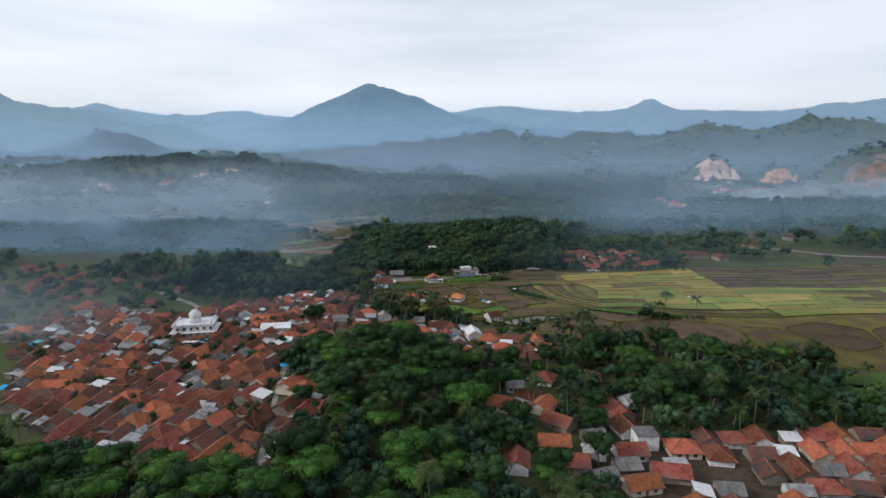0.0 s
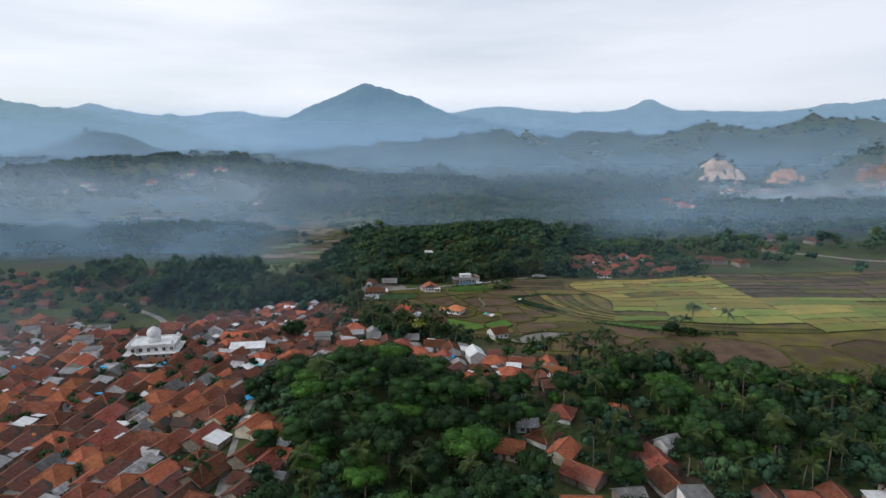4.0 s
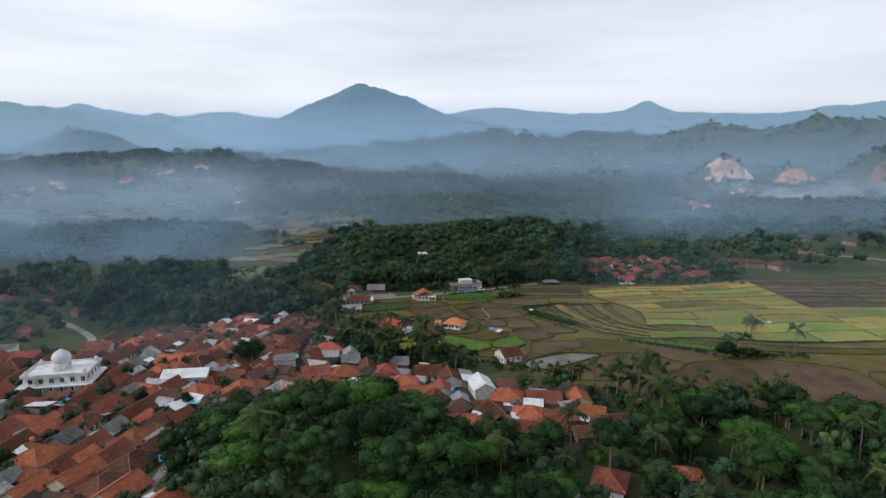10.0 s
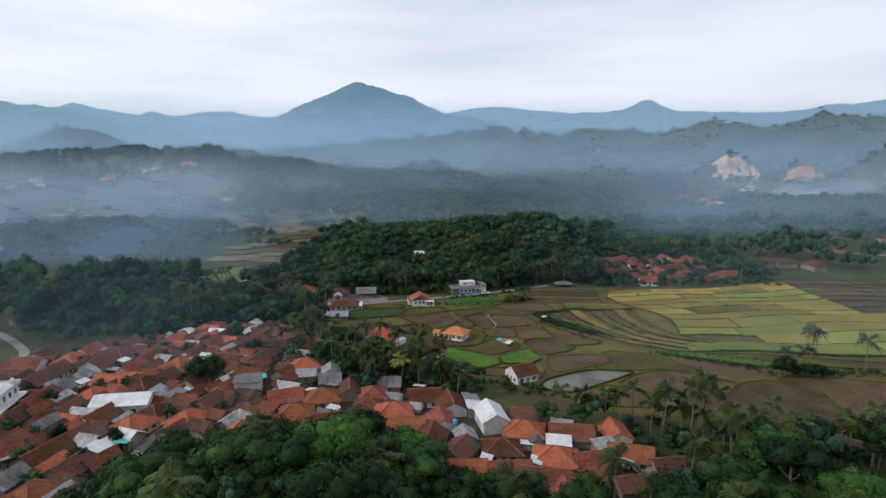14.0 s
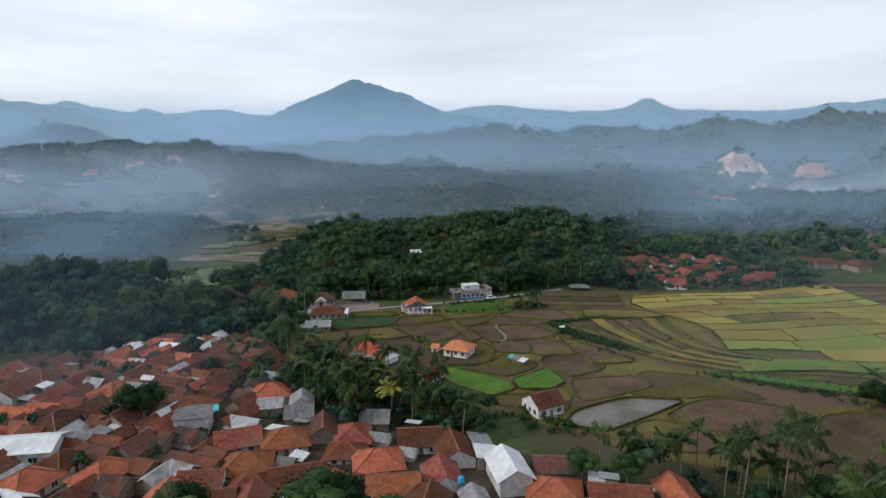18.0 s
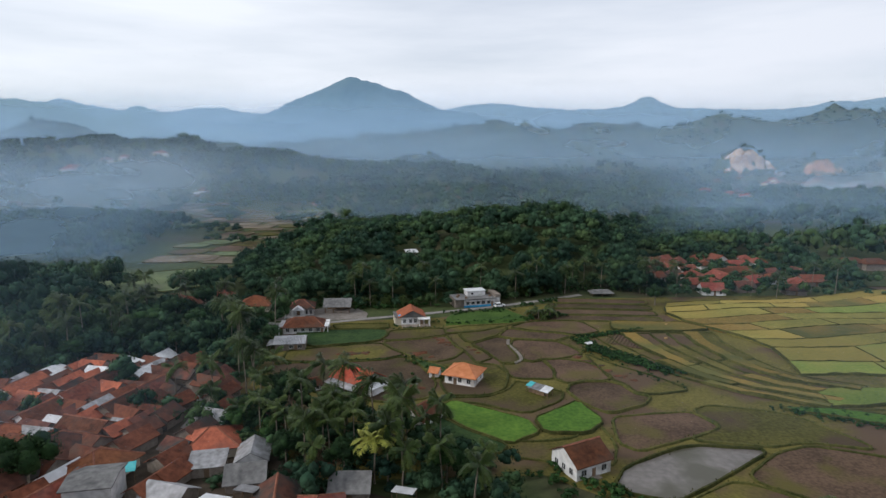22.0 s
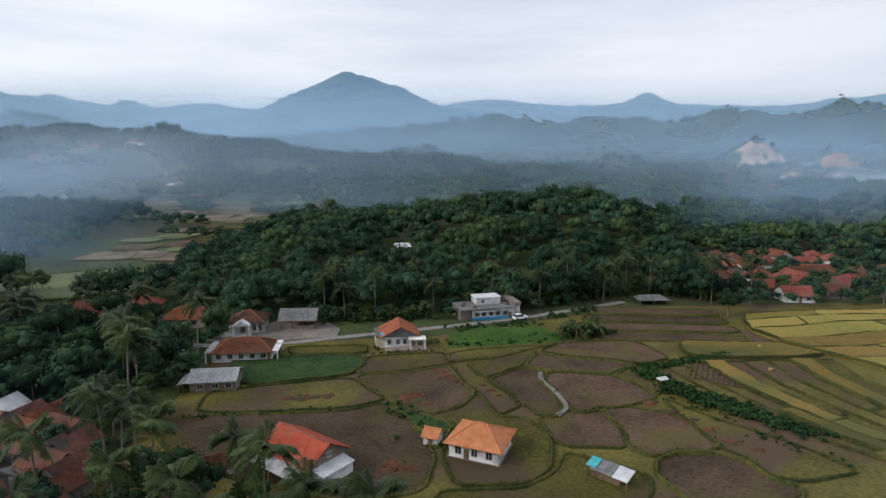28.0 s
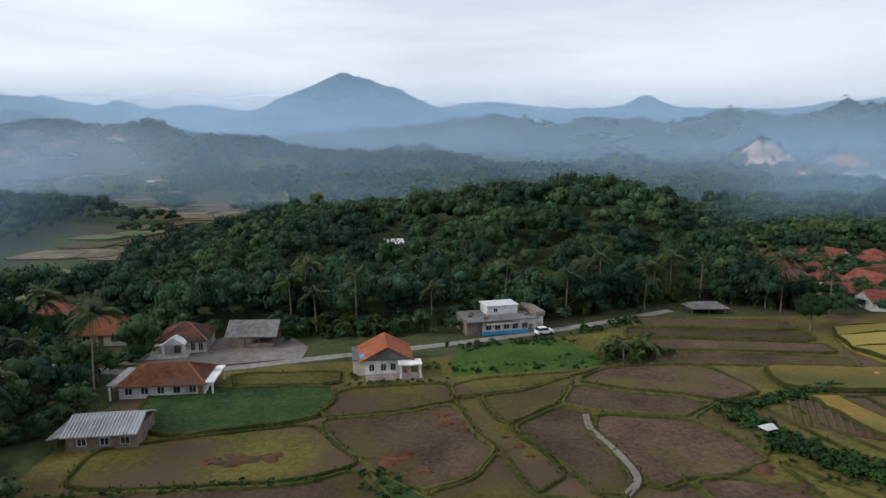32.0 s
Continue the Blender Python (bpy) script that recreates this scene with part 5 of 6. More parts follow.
def school(x, y, turn):
    top = tagged(new("roadside_building"), "low white building with blue base and flat cluttered roof", "building")
    part("wall", Mesh().box(-6.0, -3.6, 0.9, 7.0, 4.0, 3.7), PLASTER, top)
    part("blue_base", Mesh().box(-6.03, -3.63, -0.4, 7.03, 4.0, 0.9), BLUE, top, "blue painted base")
    part("brick_wing", Mesh().box(-9.8, -3.0, -0.4, -6.05, 5.5, 3.6), RAW, top, "bare brick side wing")
    part("roof_slab", Mesh().box(-9.9, -4.4, 3.7, 7.6, 5.6, 3.95), SLATE, top)
    part("upper_room", Mesh().box(-3.6, 0.4, 3.95, 4.2, 5.2, 6.2), PLASTER, top)
    part("upper_slab", Mesh().box(-3.9, 0.1, 6.2, 4.5, 5.5, 6.4), WHITE_SHEET, top)
    part("side_parapet", Mesh().box(7.2, -3.5, 3.95, 9.6, 5.6, 5.2), RAW, top)
    part("east_wing", Mesh().box(7.05, -2.6, -0.4, 9.6, 5.6, 3.95), PLASTER, top)
    for i, dx in enumerate((-4.6, -2.4, -0.2, 2.0, 4.4)):
        window(top, dx, -3.6, 1.3, 1.3, 1.3, 'y')
    door(top, 5.9, -3.64, 1.0, 2.1, 'y')
    window(top, -1.5, 0.4, 4.6, 0.9, 1.0, 'y')
    part("awning", Mesh().hull([(-5.5, -5.2, 3.0), (1.5, -5.2, 3.0), (1.5, -3.6, 3.4), (-5.5, -3.6, 3.4)], [(-5.5, -5.2, 3.07), (1.5, -5.2, 3.07), (1.5, -3.6, 3.47), (-5.5, -3.6, 3.47)]), ZINC, top)
    for dx, dy in ((-8, 0), (-7, 2), (-5, -2.5), (5.6, -1.5), (6.2, 3)):
        part("roof_crate", Mesh().box(dx - 0.5, dy - 0.4, 3.95, dx + 0.5, dy + 0.4, 4.6), WOOD, top)
    return place_top(top, x, y, turn, 10)


def barn(x, y, turn):
    top = tagged(new("barn"), "open wooden barn with long grey roof", "barn")
    gable_roof(10.0, 7.0, 3.4, 2.3, 0.8, SLATE, top, cap=None)
    posts(top, [(a, b) for a in (-4.6, -1.5, 1.5, 4.6) for b in (-3.2, 3.2)], 3.4, WOOD, 0.13)
    part("back_wall", Mesh().box(-4.6, 3.0, -0.3, 4.6, 3.15, 3.3), WOOD, top)
    part("half_wall", Mesh().box(-4.6, -3.2, -0.3, 4.6, -3.05, 1.1), RAW, top)
    part("loft", Mesh().box(-4.5, -3.0, 2.5, 4.5, 3.0, 2.65), WOOD, top)
    return place_top(top, x, y, turn, 7)


def porch_house(x, y, turn):
    top = tagged(new("house"), "white villa with brown hipped roof and gabled porch", "house")
    part("wall", Mesh().box(-4.6, -4.0, -0.4, 4.8, 4.4, 3.5), PLASTER, top)
    hip_roof(9.4, 8.6, 3.5, 2.6, 0.8, TILE_OLD, top, ridge=1.6)
    part("porch_roof", Mesh().hull([(-3.2, -7.0, 3.1), (1.4, -7.0, 3.1), (1.4, -4.0, 3.1), (-3.2, -4.0, 3.1)], [(-1.0, -6.9, 4.6), (-0.8, -6.9, 4.6), (-0.8, -4.0, 4.6), (-1.0, -4.0, 4.6)]), WHITE_SHEET, top)
    posts(top, [(-2.9, -6.7), (1.1, -6.7), (-5.2, -6.2)], 3.1, PLASTER, 0.2)
    part("side_porch", Mesh().box(-6.0, -6.4, 2.8, -3.2, -3.0, 3.0), PLASTER, top)
    part("porch_floor", Mesh().box(-6.0, -7.1, -0.4, 1.6, -4.0, 0.3), PLASTER, top)
    for dx in (2.2, 3.7):
        window(top, dx, -4.0, 0.7, 0.8, 1.8, 'y')
    window(top, 4.8, 0, 0.9, 1.2, 1.3, 'x')
    door(top, -0.9, -4.0, 1.3, 2.2, 'y')
    return place_top(top, x, y, turn, 7)


def long_house(x, y, turn):
    top = tagged(new("house"), "long low white house with wide red hipped roof", "house")
    part("wall", Mesh().box(-7.0, -3.8, -0.4, 7.0, 4.2, 3.0), PLASTER, top)
    hip_roof(13.6, 8.0, 3.0, 2.4, 0.7, TILE, top, ridge=6.6)
    part("side_slab", Mesh().box(-8.6, -4.4, 2.8, -6.2, 4.4, 3.0), ZINC, top)
    part("east_slab", Mesh().box(6.6, -4.2, 2.7, 8.6, 4.0, 2.9), PLASTER, top)
    posts(top, [(-8.3, -4.1), (-8.3, 4.0), (8.3, -3.9), (8.3, 3.6)], 2.7)
    for i in range(5):
        window(top, -5.4 + i * 2.6, -3.8, 0.9, 1.1, 1.2, 'y')
    door(top, 6.3, -3.8, 0.9, 2.05, 'y')
    return place_top(top, x, y, turn, 9)


def grey_house(x, y, turn):
    top = tagged(new("house"), "low bare-walled house with grey corrugated roof", "house")
    part("wall", Mesh().box(-4.6, -3.4, -0.4, 4.8, 3.4, 2.7), RAW, top)
    gable_roof(9.4, 6.8, 2.7, 1.5, 0.6, ZINC, top, cap=None)
    m = Mesh()
    for i in range(22):
        for s in (-1, 1):
            a = -4.9 + i * 0.46
            m.hull([(a, s * 4.0, 2.62), (a + 0.1, s * 4.0, 2.62), (a + 0.1, s * 0.1, 4.34), (a, s * 0.1, 4.34)][::s], [(a, s * 4.0, 2.7), (a + 0.1, s * 4.0, 2.7), (a + 0.1, s * 0.1, 4.42), (a, s * 0.1, 4.42)][::s])
    part("corrugation", m, WHITE_SHEET, top)
    part("lean_to", Mesh().hull([(-7.2, -3.2, 1.9), (-4.6, -3.2, 2.4), (-4.6, 3.0, 2.4), (-7.2, 3.0, 1.9)], [(-7.2, -3.2, 2.0), (-4.6, -3.2, 2.5), (-4.6, 3.0, 2.5), (-7.2, 3.0, 2.0)]), ZINC, top)
    posts(top, [(-7.0, -3.0), (-7.0, 2.8), (-6.0, -3.0)], 1.95, WOOD, 0.09)
    for dx in (-2.5, 0.5, 3.2):
        window(top, dx, -3.4, 0.9, 1.1, 1.1, 'y')
    door(top, 1.9, -3.4, 0.85, 2.0, 'y')
    return place_top(top, x, y, turn, 7)


def field_hut(x, y, turn):
    top = tagged(new("field_hut"), "low hut with patched tin roof among the paddies", "hut")
    part("roof", Mesh().hull([(-2.6, -1.6, 1.5), (2.4, -1.6, 1.5), (2.4, 1.4, 2.1), (-2.6, 1.4, 2.1)], [(-2.6, -1.6, 1.58), (2.4, -1.6, 1.58), (2.4, 1.4, 2.18), (-2.6, 1.4, 2.18)]), ZINC, top)
    part("roof_sheet", Mesh().hull([(1.2, -1.9, 1.68), (3.6, -1.9, 1.62), (3.6, 1.2, 2.2), (1.2, 1.2, 2.26)], [(1.2, -1.9, 1.74), (3.6, -1.9, 1.68), (3.6, 1.2, 2.26), (1.2, 1.2, 2.32)]), WHITE_SHEET, top)
    part("blue_sheet", Mesh().hull([(-3.4, -1.2, 1.75), (-1.8, -1.2, 1.75), (-1.8, 1.2, 2.25), (-3.4, 1.2, 2.25)], [(-3.4, -1.2, 1.81), (-1.8, -1.2, 1.81), (-1.8, 1.2, 2.31), (-3.4, 1.2, 2.31)]), TEAL, top)
    part("wall", Mesh().box(-2.4, -1.2, -0.2, 2.2, 1.2, 1.5), WOOD, top)
    posts(top, [(-3.2, -1), (-3.2, 1), (3.4, -1.6), (3.4, 1)], 1.7, WOOD, 0.07)
    return place_top(top, x, y, turn, 4)


orange_house(8.4, 341.5, -24)
annex(1.2, 344, -24)
red_house(-17.5, 338.5, -38)
gable_house(27, 300.5, 26)
hip_house(-6.5, 393, 8)
school(17, 415.5, 14)
barn(-33, 407, 2)
porch_house(-45.5, 404.5, 8)
place(HOUSES[4], -63, 410, 5, 1.05, 7)
long_house(-40, 384, 5)
grey_house(-40.5, 367.5, 6)
field_hut(25.6, 333.5, -42)
place(HOUSES[0], -1.5, 320, 50, 0.8, 5)
place(HOUSES[0], -29, 337, 30, 0.55, 4)


def pavilion(x, y):
    top = tagged(new("pavilion"), "low grey roofed shelter at the edge of the woods", "shelter")
    hip_roof(9.5, 5.0, 2.0, 1.2, 0.5, SLATE, top, ridge=6.0, cap=None)
    posts(top, [(a, b) for a in (-4.4, 0, 4.4) for b in (-2.2, 2.2)], 2.0, WOOD, 0.1)
    part("low_wall", Mesh().box(-4.5, 2.1, -0.3, 4.5, 2.25, 1.9), RAW, top)
    return place_top(top, x, y, 0, 6)


pavilion(68, 429)


def car(x, y, turn):
    top = tagged(new("car"), "small white car parked by the roadside building", "car")
    part("body", Mesh().hull([(-1.95, -0.8, 0.3), (1.95, -0.8, 0.3), (1.95, 0.8, 0.3), (-1.95, 0.8, 0.3)], [(-1.9, -0.78, 0.95), (1.9, -0.78, 0.85), (1.9, 0.78, 0.85), (-1.9, 0.78, 0.95)]), CAR_PAINT, top)
    part("cabin", Mesh().hull([(-1.8, -0.75, 0.93), (0.9, -0.75, 0.93), (0.9, 0.75, 0.93), (-1.8, 0.75, 0.93)], [(-1.5, -0.62, 1.5), (0.3, -0.62, 1.5), (0.3, 0.62, 1.5), (-1.5, 0.62, 1.5)]), GLASS, top, "dark glazed cabin")
    part("roof", Mesh().hull([(-1.52, -0.64, 1.49), (0.32, -0.64, 1.49), (0.32, 0.64, 1.49), (-1.52, 0.64, 1.49)], [(-1.4, -0.55, 1.56), (0.2, -0.55, 1.56), (0.2, 0.55, 1.56), (-1.4, 0.55, 1.56)]), CAR_PAINT, top)
    for sx in (-1.2, 1.2):
        for sy in (-0.8, 0.8):
            k = Mesh()
            ring = [(sx + 0.31 * math.cos(0.5236 * i), 0.31 + 0.31 * math.sin(0.5236 * i)) for i in range(12)]
            k.hull([(a, sy - 0.1, b) for a, b in ring], [(a, sy + 0.1, b) for a, b in ring])
            part("wheel", k, RUBBER, top)
    top.matrix_world = pose(x, y, ground_z(x, y) + 0.14, 0, 0, turn)
    return top


car(25.5, 411.8, 20)


def soil_patch(x, y, rad):
    """A shallow spread of turned or burnt soil with a ragged edge."""
    m, n = Mesh(), 22
    a0 = rng.uniform(0, 6.28)
    ring = []
    for i in range(n):
        q = rad * (1 + 0.3 * math.sin(3 * 6.283 * i / n + a0) + rng.uniform(-0.18, 0.18))
        ring.append((x + 1.25 * q * math.cos(6.283 * i / n), y + 0.8 * q * math.sin(6.283 * i / n)))
    z = ground_z(x, y)
    m.hull([(a, b, z) for a, b in ring], [(x + (a - x) * 0.6 + rng.uniform(-0.1, 0.1), y + (b - y) * 0.6, z + 0.3 + rng.uniform(0, 0.08)) for a, b in ring])
    return tagged(part("soil_patch", m, RED_SOIL), "patch of turned reddish brown soil", "soil", "soil patches")


def straw_stack(x, y):
    V = ICO2_V * np.array([0.55, 0.5, 0.45]) * (1 + 0.2 * rng.uniform(-1, 1, (len(ICO2_V), 1))) + np.array([x, y, ground_z(x, y) + 0.6])
    return tagged(new("straw_stack", triangles("straw_stack", V, ICO2_T, STRAW)), "small stack of golden straw in the field", "straw", "straw stacks")


for x, y, r in ((1.0, 376.0, 1.5), (4.2, 371, 1.8), (3, 373.4, 1.3), (5.6, 368.6, 1.1), (-3.8, 361.2, 2.2), (-2, 362, 1.2), (0.5, 358.3, 0.9), (40.6, 358, 1.5), (42.6, 354, 1.7), (44.4, 350.5, 1.8), (46, 347, 1.5), (48.2, 343, 1.7), (50.5, 340.5, 1.1), (-22, 361.5, 2.2), (-18.5, 361.9, 1.6), (-25, 361, 1.3), (-4, 337, 2.4), (12.4, 364, 0.8), (13.6, 361.5, 0.5), (11, 366.5, 0.6)):
    soil_patch(x, y, r)
for x, y in ((77.1, 386.5), (71.4, 372.4), (98, 401)):
    straw_stack(x, y)


def basket_hut(x, y):
    top = tagged(new("watch_hut"), "tiny pale field shelter on posts", "hut")
    part("roof", Mesh().hull([(-1.1, -0.9, 1.5), (1.1, -0.9, 1.5), (1.1, 0.9, 1.5), (-1.1, 0.9, 1.5)], [(-0.9, -0.1, 2.0), (0.9, -0.1, 2.0), (0.9, 0.1, 2.0), (-0.9, 0.1, 2.0)]), WHITE_SHEET, top)
    posts(top, [(-0.9, -0.7), (0.9, -0.7), (0.9, 0.7), (-0.9, 0.7)], 1.5, WOOD, 0.05)
    part("platform", Mesh().box(-0.9, -0.7, 0.6, 0.9, 0.7, 0.7), WOOD, top)
    return place_top(top, x, y, 20, 2)


basket_hut(46.2, 366.3)
basket_hut(150, 345)
def ploughed_plot(x, y, turn):
    top = tagged(new("ploughed_plot"), "small plot ploughed into parallel ridges", "field")
    part("surface", Mesh().box(-6.2, -5, -0.3, 6.2, 5, 0.3), MUD, top)
    for k in range(12):
        a = -5.6 + k * 1.02
        part("ridge", Mesh().hull([(a - 0.3, -4.8, 0.29), (a + 0.3, -4.8, 0.29), (a + 0.3, 4.8, 0.29), (a - 0.3, 4.8, 0.29)], [(a - 0.1, -4.7, 0.52), (a + 0.1, -4.7, 0.52), (a + 0.1, 4.7, 0.52), (a - 0.1, 4.7, 0.52)]), MUD, top)
    return place_top(top, x, y, turn, 6, 1.0)


ploughed_plot(59, 371, -28)
road("path_dry", [(23.5, 372.6), (23, 368.4), (24, 364.2), (24.9, 359), (24.7, 355.4), (22.5, 352.6)], 0.9, DRY_PATH, "raised pale dry mud path between paddies", 0.42, 0)

# ---- paddy fields ----
def rounded(pts, n=2):
    for _ in range(n):
        out = []
        for (x0, y0), (x1, y1) in zip(pts, pts[1:] + pts[:1]):
            out += [(x0 * 0.86 + x1 * 0.14, y0 * 0.86 + y1 * 0.14), (x0 * 0.14 + x1 * 0.86, y0 * 0.14 + y1 * 0.86)]
        pts = out
    return pts


def bank(m, line, width, height, z, closed=True):
    """A low earth bank along a line."""
    n = len(line)
    ring = []
    for i, (x, y) in enumerate(line):
        x0, y0 = line[i - 1] if closed or i else line[i]
        x1, y1 = line[(i + 1) % n] if closed or i < n - 1 else line[i]
        d = math.hypot(x1 - x0, y1 - y0) or 1
        nx, ny = -(y1 - y0) / d, (x1 - x0) / d
        w, h = width * rng.uniform(0.75, 1.3), height * rng.uniform(0.7, 1.25)
        ring.append([(x + nx * w, y + ny * w, z - 0.1), (x + nx * w * 0.45, y + ny * w * 0.45, z + h), (x - nx * w * 0.45, y - ny * w * 0.45, z + h), (x - nx * w, y - ny * w, z - 0.1)])
    k = len(m.v)
    for q in ring:
        m.v += q
    for i in range(n if closed else n - 1):
        a, b = k + 4 * i, k + 4 * ((i + 1) % n)
        m.f += [(a + j, a + j + 1, b + j + 1, b + j) for j in range(3)]


def denser(line, step, closed=True):
    out = []
    for (x0, y0), (x1, y1) in zip(line, line[1:] + (line[:1] if closed else [])):
        n = max(1, int(math.hypot(x1 - x0, y1 - y0) / step))
        out += [(x0 + (x1 - x0) * k / n + rng.uniform(-0.08, 0.08), y0 + (y1 - y0) * k / n + rng.uniform(-0.08, 0.08)) for k in range(n)]
    return out if closed else out + [line[-1]]


LOOKS = {
    "mud": (MUD, "drained paddy of bare brown mud with grassy banks"),
    "wet": (WET, "flooded paddy of wet grey mud"),
    "stubble": (STUBBLE, "harvested paddy with olive grass and stubble"),
    "rice": (RICE, "paddy of ripening yellow-green rice"),
    "green": (RICE_GREEN, "paddy of greenish ripening rice"),
    "gold": (GOLD, "paddy of ripe golden rice"),
    "bright": (BRIGHT, "paddy of bright green young rice"),
    "meadow": (MEADOW, "pale green meadow past the village"),
    "fallow": (FALLOW, "dry fallow field far across the valley"),
    "crop": (CROP, "plot of dark green vegetables"),
}


tuft_spots = []


def plot(kind, *pts, z=0.12, bund=0.34, high=0.28, smooth=2):
    mat, label = LOOKS[kind]
    top = tagged(new("paddy_plot"), label, "field", "paddy plots")
    line = rounded(list(pts), smooth) if smooth else list(pts)
    rise = {"rice": 0.5, "green": 0.5, "gold": 0.5, "bright": 0.4, "crop": 0.3}.get(kind, 0.0)
    part("surface", Mesh().hull([(x, y, -0.3) for x, y in line], [(x, y, z + rise) for x, y in line]), mat, top)
    if -46 < line[0][0] < 130 and 285 < line[0][1] < 420:
        tuft_spots.extend(denser(line, 0.9))
    m = Mesh()
    bank(m, denser(line, 2.2), bund, high + rise * 0.6, z)
    part("bund", m, BUND, top)
    return top


base = Mesh()
base.face((-46, 296, 0.03), (20, 298, 0.03), (45, 278, 0.03), (90, 260, 0.03), (160, 232, 0.03), (240, 215, 0.03), (340, 240, 0.03), (340, 440, 0.03), (120, 427, 0.03), (60, 424, 0.03), (3, 398, 0.03), (-46, 392, 0.03))
tagged(part("field_margin", base, STUBBLE), "rough grass and stubble between the paddies", "field", kind="structure")
plot_bank = part("grass_bank", Mesh().hull([(5, 388.5, 0), (31, 392, 0), (35, 396, 0), (31, 402, 0), (27, 410, 0), (8, 403, 0), (5.5, 398, 0)], [(7, 390.5, 0.7), (30, 394, 0.7), (33, 396.5, 0.6), (30, 402, 0.5), (26.5, 409, 0.3), (9, 402.5, 0.3), (7, 398, 0.5)]), GRASS)
tagged(plot_bank, "grassy green bank below the road", "grass bank", kind="structure")

# plots round the hill-foot houses and the two houses in the fields
plot("mud", (-14.7, 371.9), (-3.1, 373.9), (4.6, 376.9), (5.8, 373), (7.3, 367), (9.6, 363.6), (6, 356.9), (-0.2, 354.1), (-6.9, 360.5), (-10.6, 365))
plot("stubble", (-14.7, 372.7), (-13, 383), (4.2, 385.3), (4.8, 379.5), (4.4, 377.7), (-3.1, 374.7), z=0.2)
plot("stubble", (4.7, 383.8), (9.7, 386.8), (25.4, 389.2), (32, 392), (25.2, 388.3), (15.5, 381.6), (9, 380.4), (5.2, 379.4), z=0.3)
plot("stubble", (9.2, 379.9), (15.6, 381.1), (25, 387.6), (24.7, 384.9), (20.2, 376.8), (12.9, 370.7), (11, 372), (9.6, 376.8), z=0.22)
plot("stubble", (5, 378.8), (8.8, 379.6), (9, 376.6), (10.5, 371.7), (12.5, 369.9), (12.3, 367.5), (15, 363.3), (17.2, 357.2), (12.5, 353), (10, 363.6), (7.6, 367.3), (6.1, 373.3), z=0.1)
plot("mud", (13, 369.8), (20.4, 376), (24.4, 373.5), (22.6, 368.3), (23.4, 364.2), (24.3, 359), (24.1, 355.6), (22.3, 353), (19.3, 353), (17.8, 357.5), (15.6, 363.6), (13.1, 367.5))
plot("mud", (25, 384.6), (32.7, 380.7), (40.2, 379), (44.4, 376.4), (41, 374.5), (37.7, 372), (25, 374.3), (20.8, 376.6), z=0.18)
plot("mud", (25.2, 373), (37.7, 371.1), (41, 366), (43, 360), (36, 356.5), (30.5, 356), (27.7, 354.3), (25.3, 355.6), (25.5, 359), (24.5, 364.3), (23.6, 368.4), z=0.15)
plot("mud", (25.4, 385.6), (33, 392), (50, 393), (54, 380.5), (45.3, 377.2), (40.4, 380), (32.8, 381.7), z=0.24)
plot("crop", (-42, 383), (-14.6, 384), (-13, 378), (-15.6, 372), (-33, 367.5), (-40, 370), smooth=1)
plot("stubble", (-32, 389.5), (-14, 390.5), (-13.6, 385), (-30, 384.4), z=0.3, smooth=1)
plot("stubble", (-41, 364), (-33, 366.6), (-15, 371), (-11, 365), (-7.2, 360.3), (-14, 356.5), (-40, 355))
plot("mud", (-42, 354), (-14, 355.5), (-7.3, 359), (-2, 350), (1.6, 340), (0, 331), (-9, 328), (-28, 335), (-42, 345), z=0.1)
plot("crop", (-6.8, 359.2), (-0.5, 353.5), (4.5, 349.5), (2, 341.5), (-1.7, 350), z=0.14)
plot("stubble", (6.2, 356.3), (9.8, 362.8), (12.2, 352.6), (17.4, 352), (20, 345), (18, 336), (14, 332), (4, 332), (2.2, 340), (5, 349), (0.4, 353.4), z=0.2)
plot("mud", (19.2, 352.4), (22.3, 352.2), (24.8, 354.9), (27.7, 353.5), (30.5, 355.2), (32, 348), (30.8, 341.4), (21, 342.4), (20, 346))
plot("mud", (31.2, 341.2), (32.3, 348), (31, 355.3), (36, 356), (43, 353), (46, 343), (43.9, 340.6), (38.2, 340.7), (33.9, 338.8), z=0.16)
plot("mud", (32.3, 333.8), (33.9, 337.8), (38.2, 339.9), (43.9, 339.8), (46.8, 337.5), (47.8, 332.5), (51, 330.4), (48, 326), (39, 321.6), (35, 326), high=0.5)
plot("stubble", (0.5, 326), (9, 328.6), (21, 322), (30, 329), (31.5, 334), (21, 341), (18.5, 335), (13, 331), (2, 331))
plot("bright", (0.6, 323.8), (5, 329), (12, 324.6), (20.6, 319), (22.2, 313.4), (15.4, 308.6), (8, 314.6), smooth=1)
plot("crop", (-3.5, 319), (0.2, 323), (7.6, 314.2), (15, 308.2), (13, 304.5), (4, 310.5), z=0.16, smooth=1)
plot("bright", (22, 319.6), (28, 324), (33.4, 328.2), (36.6, 318), (31.6, 312.6), (23, 313.4), z=0.18, smooth=1)
plot("mud", (36.6, 309), (38.6, 320), (45.6, 321.3), (56.7, 322.7), (60, 315), (49.5, 309.8), (39.5, 305.5))
plot("wet", (31.5, 295.2), (35.2, 300.4), (49.5, 308), (65, 305.8), (52, 297), (39.9, 289.3), (33.4, 291.3), high=0.45)
plot("mud", (65.5, 305), (73.2, 307.2), (84.3, 303), (92, 296), (85, 288), (66, 286), (54.5, 296.3))
plot("stubble", (40.8, 289), (53, 296), (65.5, 285.5), (60, 279), (44, 281))
